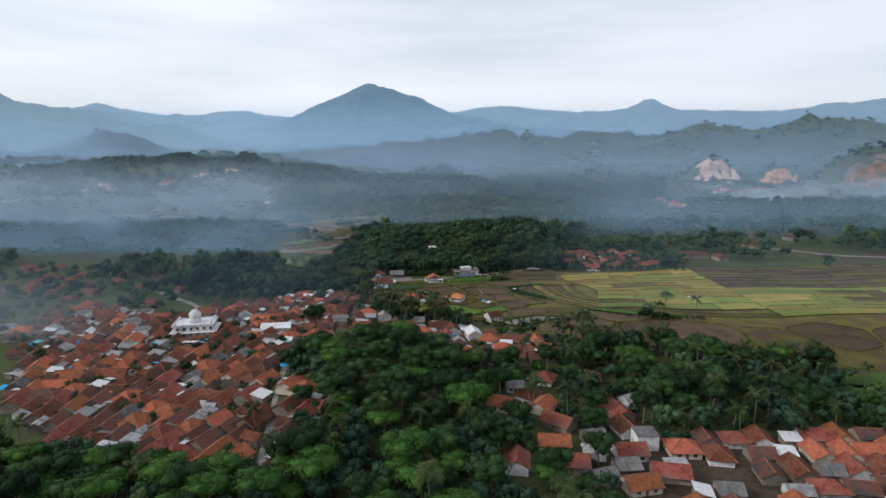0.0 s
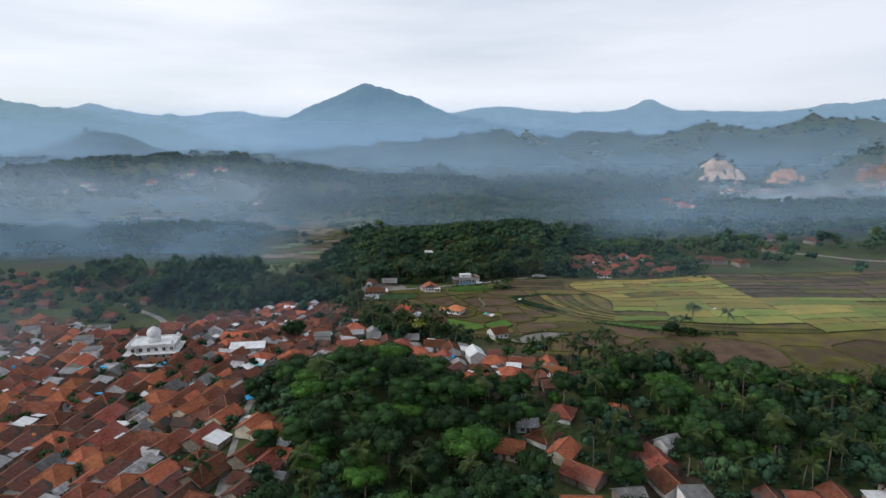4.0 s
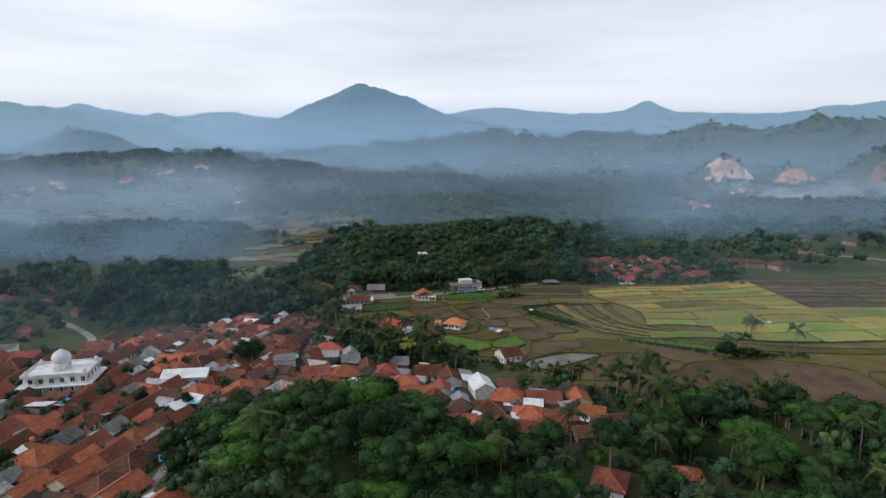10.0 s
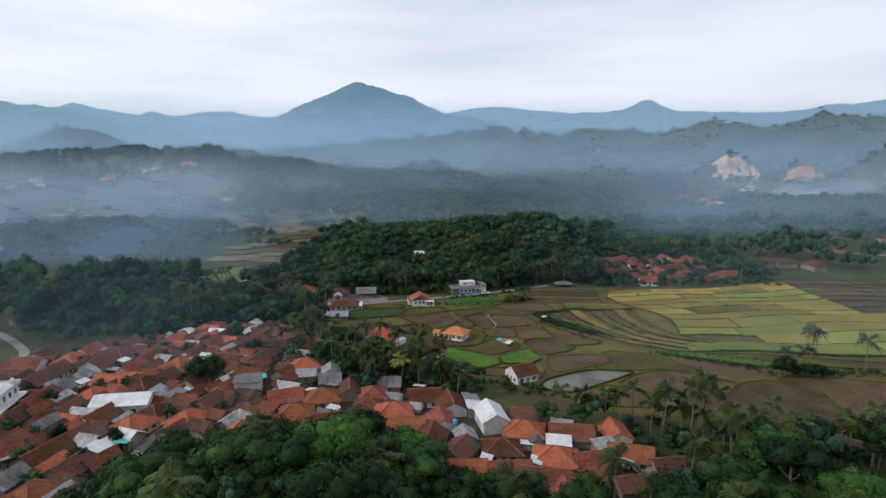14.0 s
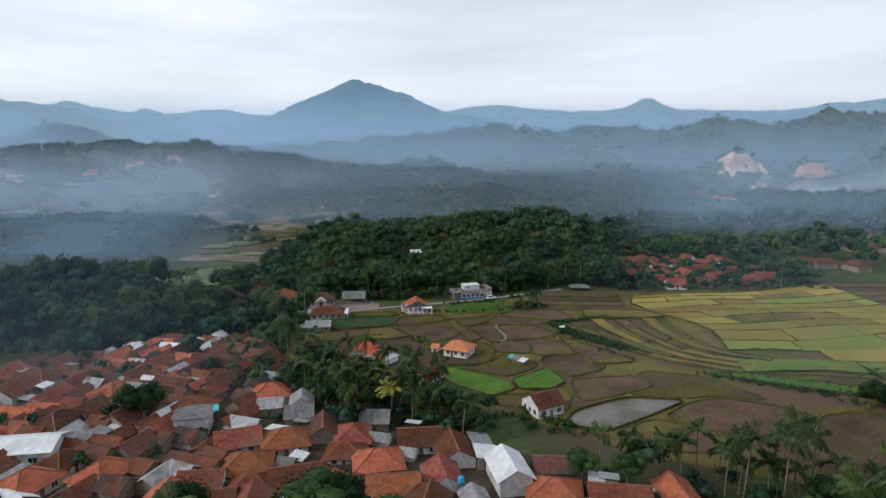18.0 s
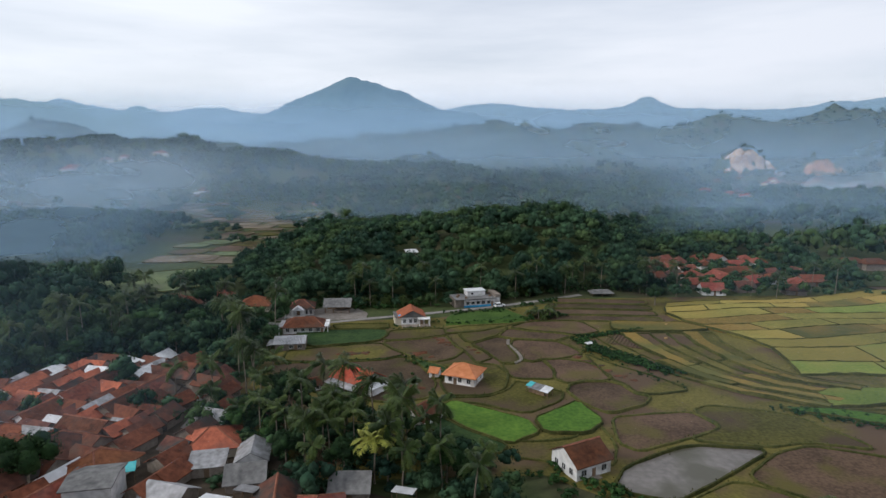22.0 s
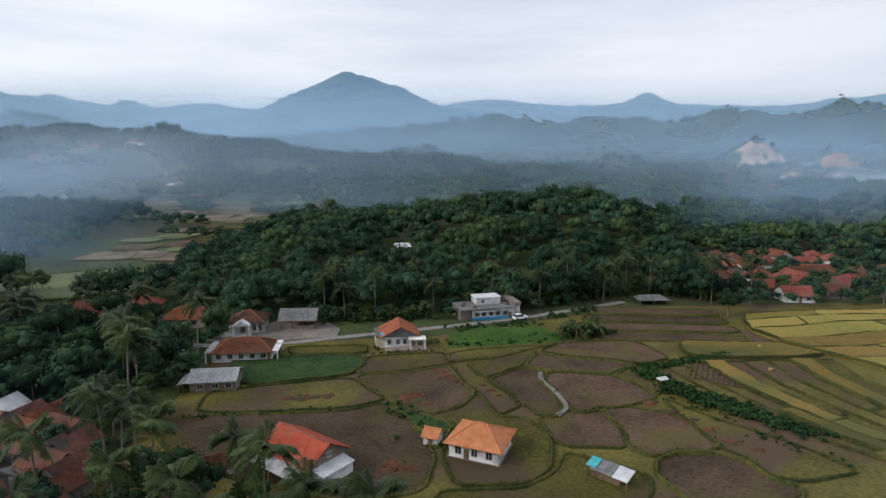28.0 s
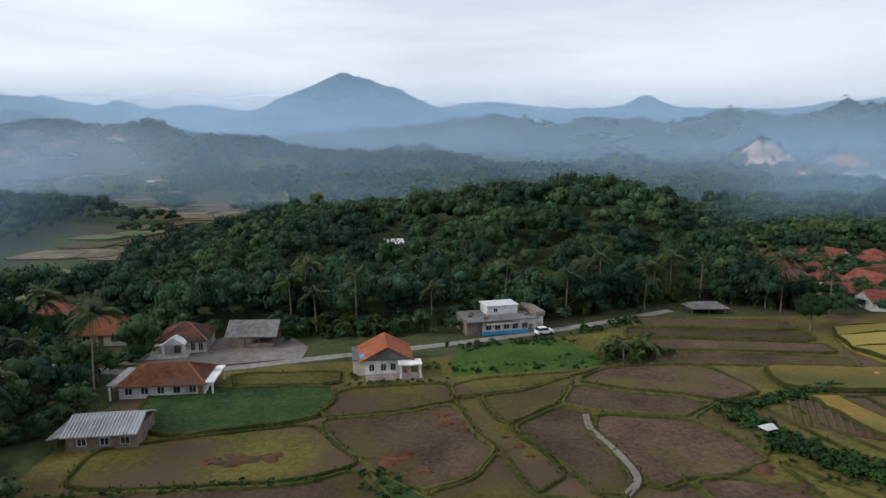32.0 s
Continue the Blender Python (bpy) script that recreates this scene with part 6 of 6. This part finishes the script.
plot("stubble", (60.5, 315.4), (57.2, 323), (62, 326), (78, 321), (86, 305), (73.5, 308.5), (65.5, 306.8), (50.5, 309.8), z=0.16)
plot("stubble", (43.5, 360), (47.5, 353), (57, 342.5), (62, 334), (52, 331.8), (48.6, 333), (47.6, 338), (45, 341.5), (44, 352), z=0.2)
plot("stubble", (38, 371), (44.4, 376), (46, 372), (44.6, 363), (43.2, 361), (41.2, 366.4), z=0.22)
plot("stubble", (-9, 312), (0, 324.5), (1.5, 317.5), (10.5, 312.6), (19, 309.8), (28.6, 311), (35, 320), (36, 308.5), (33, 300), (15, 304), z=0.06)
# broad drained plots south of the rice, down to the wood
plot("mud", (66.5, 285), (85.5, 287.5), (93, 296.5), (104, 299), (112, 291), (108, 268), (90, 262), (74, 272))
plot("mud", (113, 291), (105, 299.5), (112, 302), (134, 297), (150, 288), (146, 262), (124, 258), (109, 267), z=0.16)
plot("stubble", (147, 262), (151, 288), (172, 285), (176, 262), (160, 246), (148, 250), z=0.14)
plot("mud", (92, 261), (108.5, 267), (123, 257), (146, 249), (152, 240), (130, 243), (112, 250), z=0.1)
plot("mud", (177, 262), (173, 286), (196, 296), (214, 284), (206, 258), (186, 250), z=0.2)
plot("stubble", (153, 243), (161, 246), (177, 260), (186, 249), (206, 256), (214, 240), (196, 226), (176, 228), z=0.12)
plot("mud", (208, 258), (216, 283), (240, 292), (262, 280), (250, 250), (216, 240), z=0.18)
# mud terraces under the hill
for k in range(4):
    y = 393.5 + k * 7.6
    plot("mud", (34 + k * 4, y), (52 + k, y - 0.5), (78 + k, y - 3), (79 + k, y + 3), (54 + k, y + 6.2), (36 + k * 4, y + 6.6), z=0.15 + 0.1 * k)

# rice terraces, parcel by parcel: brown strips on the west flank, green and yellow plots to the east
r5 = np.random.RandomState(23)


def along(line, n=33):
    """A polyline taken at even steps."""
    P = np.array(line, float)
    d = np.concatenate([[0], np.cumsum(np.hypot(*np.diff(P, axis=0).T))])
    t = np.linspace(0, d[-1], n)
    return [(float(np.interp(q, d, P[:, 0])), float(np.interp(q, d, P[:, 1]))) for q in t]


def band(a, b, lengths, kinds, level):
    """The strip between two lines, cut across into parcels; kinds(x, y) names each parcel's crop."""
    A, B = along(a), along(b)
    total = math.hypot(A[0][0] - A[-1][0], A[0][1] - A[-1][1])
    i = 0
    while i < 32:
        j = min(32, i + max(3, int(r5.uniform(*lengths) / total * 32)))
        if 32 - j < 3:
            j = 32
        mx, my = (A[i][0] + B[j][0]) / 2, (A[i][1] + B[j][1]) / 2
        if free(mx, my, 3):
            ring = [(x + 0.15, y) for x, y in A[i:j + 1]] + [(x - 0.15, y) for x, y in reversed(B[i:j + 1])]
            ring = [(x + r5.uniform(-0.25, 0.25), y + r5.uniform(-0.25, 0.25)) for x, y in ring]
            plot(kinds(mx, my), *ring, z=level + r5.uniform(-0.06, 0.06), bund=0.27, high=0.12 + 0.25 * r5.uniform(), smooth=0)
        i = j


def pick(*names):
    return names[r5.randint(len(names))]


def flank(x, y):
    return pick("stubble", "gold", "stubble", "gold") if y < 372 else pick("gold", "stubble", "gold")


def plots_east(x, y):
    if x > 188 and y > 372 + 0.05 * (x - 188):
        return pick("mud", "mud", "stubble")
    if x > 255:
        return pick("stubble", "green", "mud", "stubble")
    if y > 366:
        return pick("gold", "rice", "rice") if x < 112 else pick("rice", "rice", "green", "rice", "gold")
    return pick("green", "green", "rice", "green", "stubble") if y < 352 else pick("rice", "green", "rice")


plot("gold", (58, 381), (75, 380), (90, 381.5), (83, 390), (78, 389.5), (60, 391.5), z=0.27)
FLANK = [(50, 378), (52.5, 366), (58, 352), (64, 341), (73, 332), (88, 323.5)]
shift = 0.0
k = 0
while shift < 34:
    wide = r5.uniform(3.4, 5.6)
    def flank_line(d):
        return [(x + d * (1 - 0.55 * q / 5), y + d * (0.0, 0.04, 0.1, 0.16, 0.22, 0.3)[q]) for q, (x, y) in enumerate(FLANK)]
    band(flank_line(shift), flank_line(shift + wide), (16, 44), flank, 0.2 + 0.05 * k)
    shift += wide
    k += 1
# plots that fan out east of the strips, rising towards the knoll
RIM = [(89, 324), (92, 336), (96, 350), (99, 366), (92, 380), (84, 392), (82, 402), (88, 412)]
rows = [0, 0.1, 0.2, 0.3, 0.42, 0.5, 0.6, 0.68, 0.76, 0.85, 0.93, 1.0]
rim = along(RIM, 101)


def fan_line(u):
    x, y = rim[int(u * 100)]
    far = np.interp(u, [0, 0.3, 0.5, 1.0], [312, 352, 372, 424])
    pts = []
    for q in range(9):
        f = q / 8
        px = x + (185 - x) * f
        pts.append((px, y + (far + 6 - y) * (f ** 1.25) + 2.4 * math.sin(px * 0.075 + 7 * u) * min(1, 4 * f)))
    return pts


for k in range(len(rows) - 1):
    band(fan_line(rows[k]), fan_line(rows[k + 1]), (15, 42), plots_east, 0.3 + 0.06 * k)
# long level plots further east
def east_line(y):
    return [(185.5 + 20 * q, y + 6 + 0.06 * 20 * q + 3.0 * math.sin(q * 0.9 + y * 0.02)) for q in range(9)]


y = 300.0
while y < 424:
    deep = r5.uniform(7, 12)
    band(east_line(y), east_line(y + deep), (18, 60), plots_east, 0.2)
    y += deep
# weedy band at the foot of the terraces
plot("bright", (76, 324), (88, 318.5), (102, 311), (126, 304), (126, 308.5), (106, 316), (89, 323), z=0.2)
plot("stubble", (89.5, 323), (106.5, 316.5), (127, 309), (150, 306), (186, 304), (186, 311), (150, 312), (110, 322), z=0.2)
# pale meadow past the dark clump
plot("meadow", (-156, 440), (-124, 432), (-104, 436), (-92, 452), (-96, 474), (-114, 484), (-140, 470), z=0.7)
plot("fallow", (-91, 451), (-84, 470), (-92, 488), (-112, 486), (-95, 475), z=0.8)
# farmland seen far across the valley
for x0, y0, nx, ny, sx, sy in ((-235, 640, 6, 7, 28, 20), (-152, 502, 3, 7, 20, 19), (-640, 690, 12, 6, 34, 24)):
    for i in range(nx):
        for j in range(ny):
            if r5.uniform() < 0.12:
                continue
            x, y = x0 + i * sx + r5.uniform(-7, 7) + 0.35 * sx * (j % 2), y0 + j * sy + 4 * math.sin(i * 1.9 + j)
            g = ground_z(x + sx / 2, y + sy / 2)
            q = r5.uniform(-4, 4, 8)
            plot(pick("fallow", "fallow", "stubble", "mud", "meadow"), (x + q[0], y + q[1]), (x + sx + q[2], y + q[3]), (x + sx + q[4], y + sy + q[5]), (x + q[6], y + sy + q[7]), z=max(0.3, g + 0.4) + r5.uniform(0, 0.12), bund=0.2, high=0.12, smooth=1)

# ---- woodland ----
FAR_OPEN = [(-158, 432), (-96, 436), (-90, 520), (-66, 640), (-78, 760), (-130, 800), (-250, 790), (-262, 690), (-200, 640), (-165, 520)]


def wood_near(x, y):
    hill = ((x + 18) / 55) ** 2 + ((y - 203) / 50) ** 2 < 1
    front = y < 158 and -170 < x < 40 and y > 112 and not inside(x, y, VILLAGE_EDGE)
    south = np.interp(x, [20, 62, 101, 168, 230], [274, 270, 251, 214, 190])
    right = 24 < x < 230 and 168 < y < south or -30 < x < 48 and 140 < y < 180
    belt = -45 < x < 12 and 290 < y < 346 - 0.75 * (x + 45)
    west = -110 < x < -46 and 340 < y < 415
    low = -110 < x < -46 + (y - 300) * 0.05 and 362 < y < 412
    corner = -76 < x < -43 and 316 < y < 374
    return (hill or front or right or belt or west or low or corner) and free(x, y, 1.0)


spots = scatter(-175, 150, 112, 415, 6.6, wood_near)
rng.shuffle(spots)
n_palm = n_tree = 0
rest = []
for x, y in spots:
    belt = y > 250
    k = rng.uniform()
    if k < (0.45 if belt else 0.1 if x < 22 else 0.22) and n_palm < 250:
        plant(PALMS[rng.randint(3)], x, y, rng.uniform(0.75, 1.05), rng.uniform(0, 360))
        n_palm += 1
    elif k < 0.55 and belt:
        plant(PALMS[3], x, y, rng.uniform(0.8, 1.2), rng.uniform(0, 360))
    elif n_tree < 300:
        light = [0.2, 0.12, 0.06, 0.06, 0.4, 0.06, 0.1] if y < 152 else [0.12, 0.1, 0.4, 0.3, 0.0, 0.08, 0.0] if belt else [0.22, 0.18, 0.22, 0.17, 0.05, 0.1, 0.06]
        big = 0.75 if belt else 1.0
        plant(BROAD[rng.choice(7, p=light)], x, y, big * rng.uniform(0.7, 1.05), rng.uniform(0, 360))
        n_tree += 1
    else:
        rest.append((x, y))
for x, y, k in ((-19, 229, 1.15), (69, 240, 1.2), (8, 178, 1.2), (76, 226, 1.0), (-10, 150, 1.2), (110, 236, 1.1)):
    plant(BROAD[4], x, y, k, 50 * k)
plant(PALM_YELLOW, -9.5, 296, 1.0, 40)
for k in range(22):
    x = -58 + 3.2 * k + rng.uniform(-1, 1)
    y = 329 - 0.5 * (x + 61) + rng.uniform(-9, 6)
    if free(x, y, 0.0):
        plant(PALMS[rng.randint(2)], x, y, rng.uniform(0.7, 0.9), rng.uniform(0, 360))
for x, y in ((37, 396), (39, 398), (41, 396.5), (38.5, 394), (42, 399), (36, 399), (34, 398)):
    plant(PALMS[3], x, y, rng.uniform(0.9, 1.3), rng.uniform(0, 360))
# palms along the wood's edge towards the fields
for k in range(46):
    x = 30 + k * 2.9 + rng.uniform(-1.2, 1.2)
    y = np.interp(x, [20, 62, 101, 168], [273, 270, 252, 215]) + rng.uniform(-9, 2)
    if free(x, y, 0.3):
        plant(PALMS[rng.randint(3)], x, y, rng.uniform(0.62, 0.85), rng.uniform(0, 360))
for k in range(60):
    x = rng.uniform(-30, 95)
    y = np.interp(x, [-30, 0, 30, 60, 95], [413, 412, 424, 437, 431]) + rng.uniform(-1, 6)
    if free(x, y, 0.3):
        plant(PALMS[3], x, y, rng.uniform(0.8, 1.3), rng.uniform(0, 360))
# palms along the foot of the hill and by the rice knoll
for x, y in ((-22, 412), (-28, 416), (-26, 420), (2, 418), (-14, 414), (33, 424), (36, 421), (42, 428), (48, 424), (54, 431), (58, 436), (40, 433), (86, 428), (92, 436), (98, 428), (84, 438), (90, 445), (160, 425), (155, 432), (112, 306), (116, 303), (122, 309), (138, 306), (-56, 418), (-52, 424), (-3, 430), (20, 432), (70, 436), (64, 440), (128, 428), (136, 424)):
    if free(x, y, 0.5):
        plant(PALMS[rng.randint(3)], x, y, rng.uniform(0.75, 1.0), rng.uniform(0, 360))
for x, y, s in ((84, 414, 0.8), (110, 302, 0.7), (107, 300, 0.6), (114, 300, 0.5), (119, 300, 0.45), (-66, 294, 1.0), (-70, 297, 0.9), (-105, 225, 0.6), (-64, 226, 0.8), (-46, 152, 0.9)):
    plant(BROAD[3], x, y, s, rng.uniform(0, 360))


def woods(test, x0, x1, y0, y1, step, r0, r1, tall=1.5, lift=0.3):
    out = []
    for x, y in scatter(x0, x1, y0, y1, step, test):
        rad = rng.uniform(r0, r1)
        out.append((x, y, ground_z(x, y) + rad * lift, rad, rng.uniform(0.85, 1.25) * tall))
    return out


def field_far(x, y):
    """Open farmland among the far woods, with a few trees standing in it."""
    a = inside(x, y, FAR_OPEN) and (y < 500 or y > 625 or rng.uniform() < 0.7)
    c = ((x + 440) / 210) ** 2 + ((y - 765) / 75) ** 2 < 1
    d = 150 < x < 420 and 290 + 0.05 * x < y < 432 + 0.25 * (x - 150)
    return (a or c or d) and rng.uniform() < 0.96


near = []
for x, y in rest + scatter(150, 240, 172, 290, 7.5, wood_near):
    rad = rng.uniform(3.0, 5.2)
    near.append((x, y, ground_z(x, y) + rad * 0.35, rad, rng.uniform(1.1, 1.7)))
for x, y in scatter(-175, 215, 118, 415, 5.3, wood_near):
    rad = rng.uniform(1.3, 3.0)
    near.append((x, y, ground_z(x, y) - 0.3, rad, rng.uniform(0.8, 1.3)))
forest("undergrowth", LOW_VARIANTS, near, FOREST, "dense green undergrowth and crowns between the trees")
hill_wood = woods(lambda x, y: y > 419 + 0.1 * x and x > -98 + 0.1 * (y - 420) and not (95 < x < 168 and y < 500) and free(x, y, 2), -110, 190, 405, 640, 7.0, 3.2, 6.2, 1.3)
hill_wood += woods(lambda x, y: 411 + 0.24 * max(x, 0) < y < 436 + 0.1 * x and free(x, y, 0.5) and not (95 < x < 168), -75, 185, 404, 440, 5.0, 1.5, 3.0, 1.1)
hill_wood += woods(lambda x, y: not inside(x, y, VILLAGE_EDGE) and free(x, y, 3), -235, -126, 392, 446, 7.5, 3.6, 5.6, 1.9)
hill_wood += woods(lambda x, y: not inside(x, y, VILLAGE_EDGE) and free(x, y, 1.5) and y > 330, -165, -76, 332, 395, 6.5, 2.6, 4.4, 1.5)
clump = woods(lambda x, y: not inside(x, y, VILLAGE_EDGE) and free(x, y, 1), -180, -106, 352, 404, 7.0, 4.5, 7.0, 1.35)
hill_wood += woods(lambda x, y: free(x, y, 0.5) and not inside(x, y, VILLAGE_EDGE), -112, -49, 318, 405, 5.6, 2.2, 3.8, 1.4)
hill_wood += woods(lambda x, y: free(x, y, 0.2), 90, 180, 426, 508, 5.6, 1.5, 3.0, 1.4)
hill_wood += woods(lambda x, y: abs(y - (330 - 0.5 * (x + 61))) < 9 and free(x, y, -0.5), -62, 14, 284, 345, 4.6, 1.8, 3.0, 1.2)
hill_wood += woods(lambda x, y: inside(x, y, FAR_OPEN) and wave_noise(x, y, 70, 77) > 0.45 and (y > 560 or y < 452), -250, -60, 432, 790, 8.0, 2.5, 4.5, 1.3)
hill_wood += woods(lambda x, y: inside(x, y, VILLAGE_EDGE) and free(x, y, -0.6) and rng.uniform() < 0.5, -220, -40, 145, 355, 7.0, 1.3, 2.4, 1.5)
hill_wood += woods(lambda x, y: not inside(x, y, VILLAGE_EDGE) and free(x, y, 0.0) and wave_noise(x, y, 60, 81) > -0.4, -340, -160, 290, 440, 8.0, 1.8, 4.0, 1.4)
hill_wood += woods(lambda x, y: x < -160 - 0.1 * (y - 500), -330, -150, 495, 640, 9.0, 3.5, 6.0, 1.5)
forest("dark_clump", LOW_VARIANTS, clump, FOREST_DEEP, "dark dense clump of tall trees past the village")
near_hill = [p for p in hill_wood if -112 < p[0] < 118 and 404 < p[1] < 476]
hill_wood = [p for p in hill_wood if not (-112 < p[0] < 118 and 404 < p[1] < 476)]
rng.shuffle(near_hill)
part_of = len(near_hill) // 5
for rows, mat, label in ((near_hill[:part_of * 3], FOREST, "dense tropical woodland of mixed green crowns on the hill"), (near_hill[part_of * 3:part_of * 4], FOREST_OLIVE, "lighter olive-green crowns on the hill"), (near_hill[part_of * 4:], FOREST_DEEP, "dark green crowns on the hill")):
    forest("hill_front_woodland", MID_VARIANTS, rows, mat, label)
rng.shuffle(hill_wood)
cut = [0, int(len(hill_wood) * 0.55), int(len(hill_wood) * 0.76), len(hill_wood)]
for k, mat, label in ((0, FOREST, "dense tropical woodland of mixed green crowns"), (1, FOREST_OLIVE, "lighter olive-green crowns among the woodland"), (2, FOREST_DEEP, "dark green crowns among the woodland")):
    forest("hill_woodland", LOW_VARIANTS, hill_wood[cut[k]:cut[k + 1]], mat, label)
far = woods(lambda x, y: not field_far(x, y) and (y > 640 or x > 190 or x < -330) and free(x, y, 4) and wave_noise(x, y, 110, 78) > -0.55, -600, 640, 430, 905, 12.5, 4.0, 8.4, 1.2)
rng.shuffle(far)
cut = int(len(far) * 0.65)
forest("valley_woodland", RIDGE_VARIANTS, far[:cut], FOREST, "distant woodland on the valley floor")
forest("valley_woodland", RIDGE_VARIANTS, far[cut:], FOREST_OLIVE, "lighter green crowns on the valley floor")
def bare(x, y):
    """Quarries and cut earth, free of trees."""
    return 580 < x < 706 and 1290 < y < 1400 or 732 < x < 842 and 1290 < y < 1390 or 780 < x < 886 and 1070 < y < 1172


far = woods(lambda x, y: free(x, y, 5) and wave_noise(x, y, 150, 79) > -0.75, -760, 420, 900, 1290, 14, 6, 10, 1.0, -0.2)
far += woods(lambda x, y: rng.uniform() < 0.85 and free(x, y, 5) and not bare(x, y) and wave_noise(x, y, 170, 80) > -0.6, 150, 1250, 860, 1500, 19, 6, 10, 1.0, -0.2)
far += woods(lambda x, y: free(x, y, 5) and wave_noise(x, y, 190, 86) > -0.4, -1250, -760, 900, 1450, 22, 6, 11, 0.9, -0.3)
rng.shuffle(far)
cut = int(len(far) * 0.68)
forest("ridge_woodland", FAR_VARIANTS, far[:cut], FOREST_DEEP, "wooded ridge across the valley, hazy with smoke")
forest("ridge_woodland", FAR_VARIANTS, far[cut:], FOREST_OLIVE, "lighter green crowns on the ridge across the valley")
far = woods(lambda x, y: wave_noise(x, y, 230, 83) > -0.35 and y > 1300 + (100 if x > 300 else 0), -1500, 1700, 1290, 1990, 26, 7, 12, 0.7, -0.45)
forest("range_woodland", FAR_VARIANTS, far, FOREST, "far wooded hills beyond the valley")

# weeds and shrubs: the planted strip between the terraces, the bank under the road, yards
low = []
for a, b, n, wide, r0, r1 in (((45, 373), (48.5, 362), 110, 1.3, 0.5, 1.1), ((48.5, 362), (62, 345), 230, 1.4, 0.5, 1.2), ((46, 374), (68, 383), 150, 0.7, 0.4, 0.9), ((6, 391), (33, 395), 60, 1.6, 0.35, 0.8), ((8, 403), (30, 408), 60, 1.8, 0.4, 0.9), ((-12, 389), (3, 393), 26, 0.8, 0.4, 0.8), ((-15, 385), (4, 386), 40, 0.5, 0.25, 0.55), ((-6, 358), (3, 345), 40, 2.4, 0.3, 0.8), ((-42, 353.5), (-10, 357), 60, 0.5, 0.25, 0.5), ((36, 396), (46, 400), 26, 2.6, 0.6, 1.3), ((30, 410), (48, 421), 40, 1.6, 0.5, 1.1), ((78, 323), (104, 309), 150, 1.5, 0.3, 0.8), ((104, 310), (128, 305), 90, 1.5, 0.3, 0.8), ((88, 321), (110, 314), 60, 0.8, 0.3, 0.6), ((105, 304), (140, 303), 50, 1.8, 0.5, 1.2), ((20, 297), (36, 287), 50, 2.4, 0.6, 1.3), ((-30, 410), (0, 416), 70, 2.5, 0.6, 1.6), ((0, 418), (60, 436), 70, 2.0, 0.7, 1.6), ((60, 438), (100, 434), 40, 2.0, 0.7, 1.6), ((-60, 416), (-30, 412), 40, 2.5, 0.6, 1.6), ((44, 362), (60, 336), 50, 1.6, 0.3, 0.6)):
    for k in range(n):
        t = rng.uniform()
        x, y = a[0] + (b[0] - a[0]) * t + rng.normal() * wide, a[1] + (b[1] - a[1]) * t + rng.normal() * wide * 0.8
        rad = rng.uniform(r0, r1)
        if free(x, y, -1.5):
            low.append((x, y, ground_z(x, y) + 0.1, rad, rng.uniform(0.6, 1.2)))
forest("field_shrubs", FAR_VARIANTS, low, LEAF, "weeds and low shrubs along field edges")

# grass tufts along the paddy banks
TV, TT = [], []
for x, y in tuft_spots:
    x, y = x + rng.normal() * 0.35, y + rng.normal() * 0.35
    size, k = rng.uniform(0.16, 0.48), len(TV)
    for b in range(4):
        a = rng.uniform(0, 6.28)
        c, q = math.cos(a), math.sin(a)
        k = len(TV)
        TV += [(x + q * 0.1, y - c * 0.1, 0.25), (x - q * 0.1, y + c * 0.1, 0.25), (x + c * size * 0.7, y + q * size * 0.7, 0.3 + size)]
        TT.append((k, k + 1, k + 2))
tagged(new("bank_grass", triangles("bank_grass", TV, TT, BUND)), "rough grass tufts along the paddy banks", "grass", kind="stuff")

# the patterns from which the copies were made are not part of the place
for ob in BROAD + PALMS + [PALM_YELLOW] + HOUSES + SHEDS:
    for o in [*ob.children_recursive, ob]:
        bpy.data.objects.remove(o)
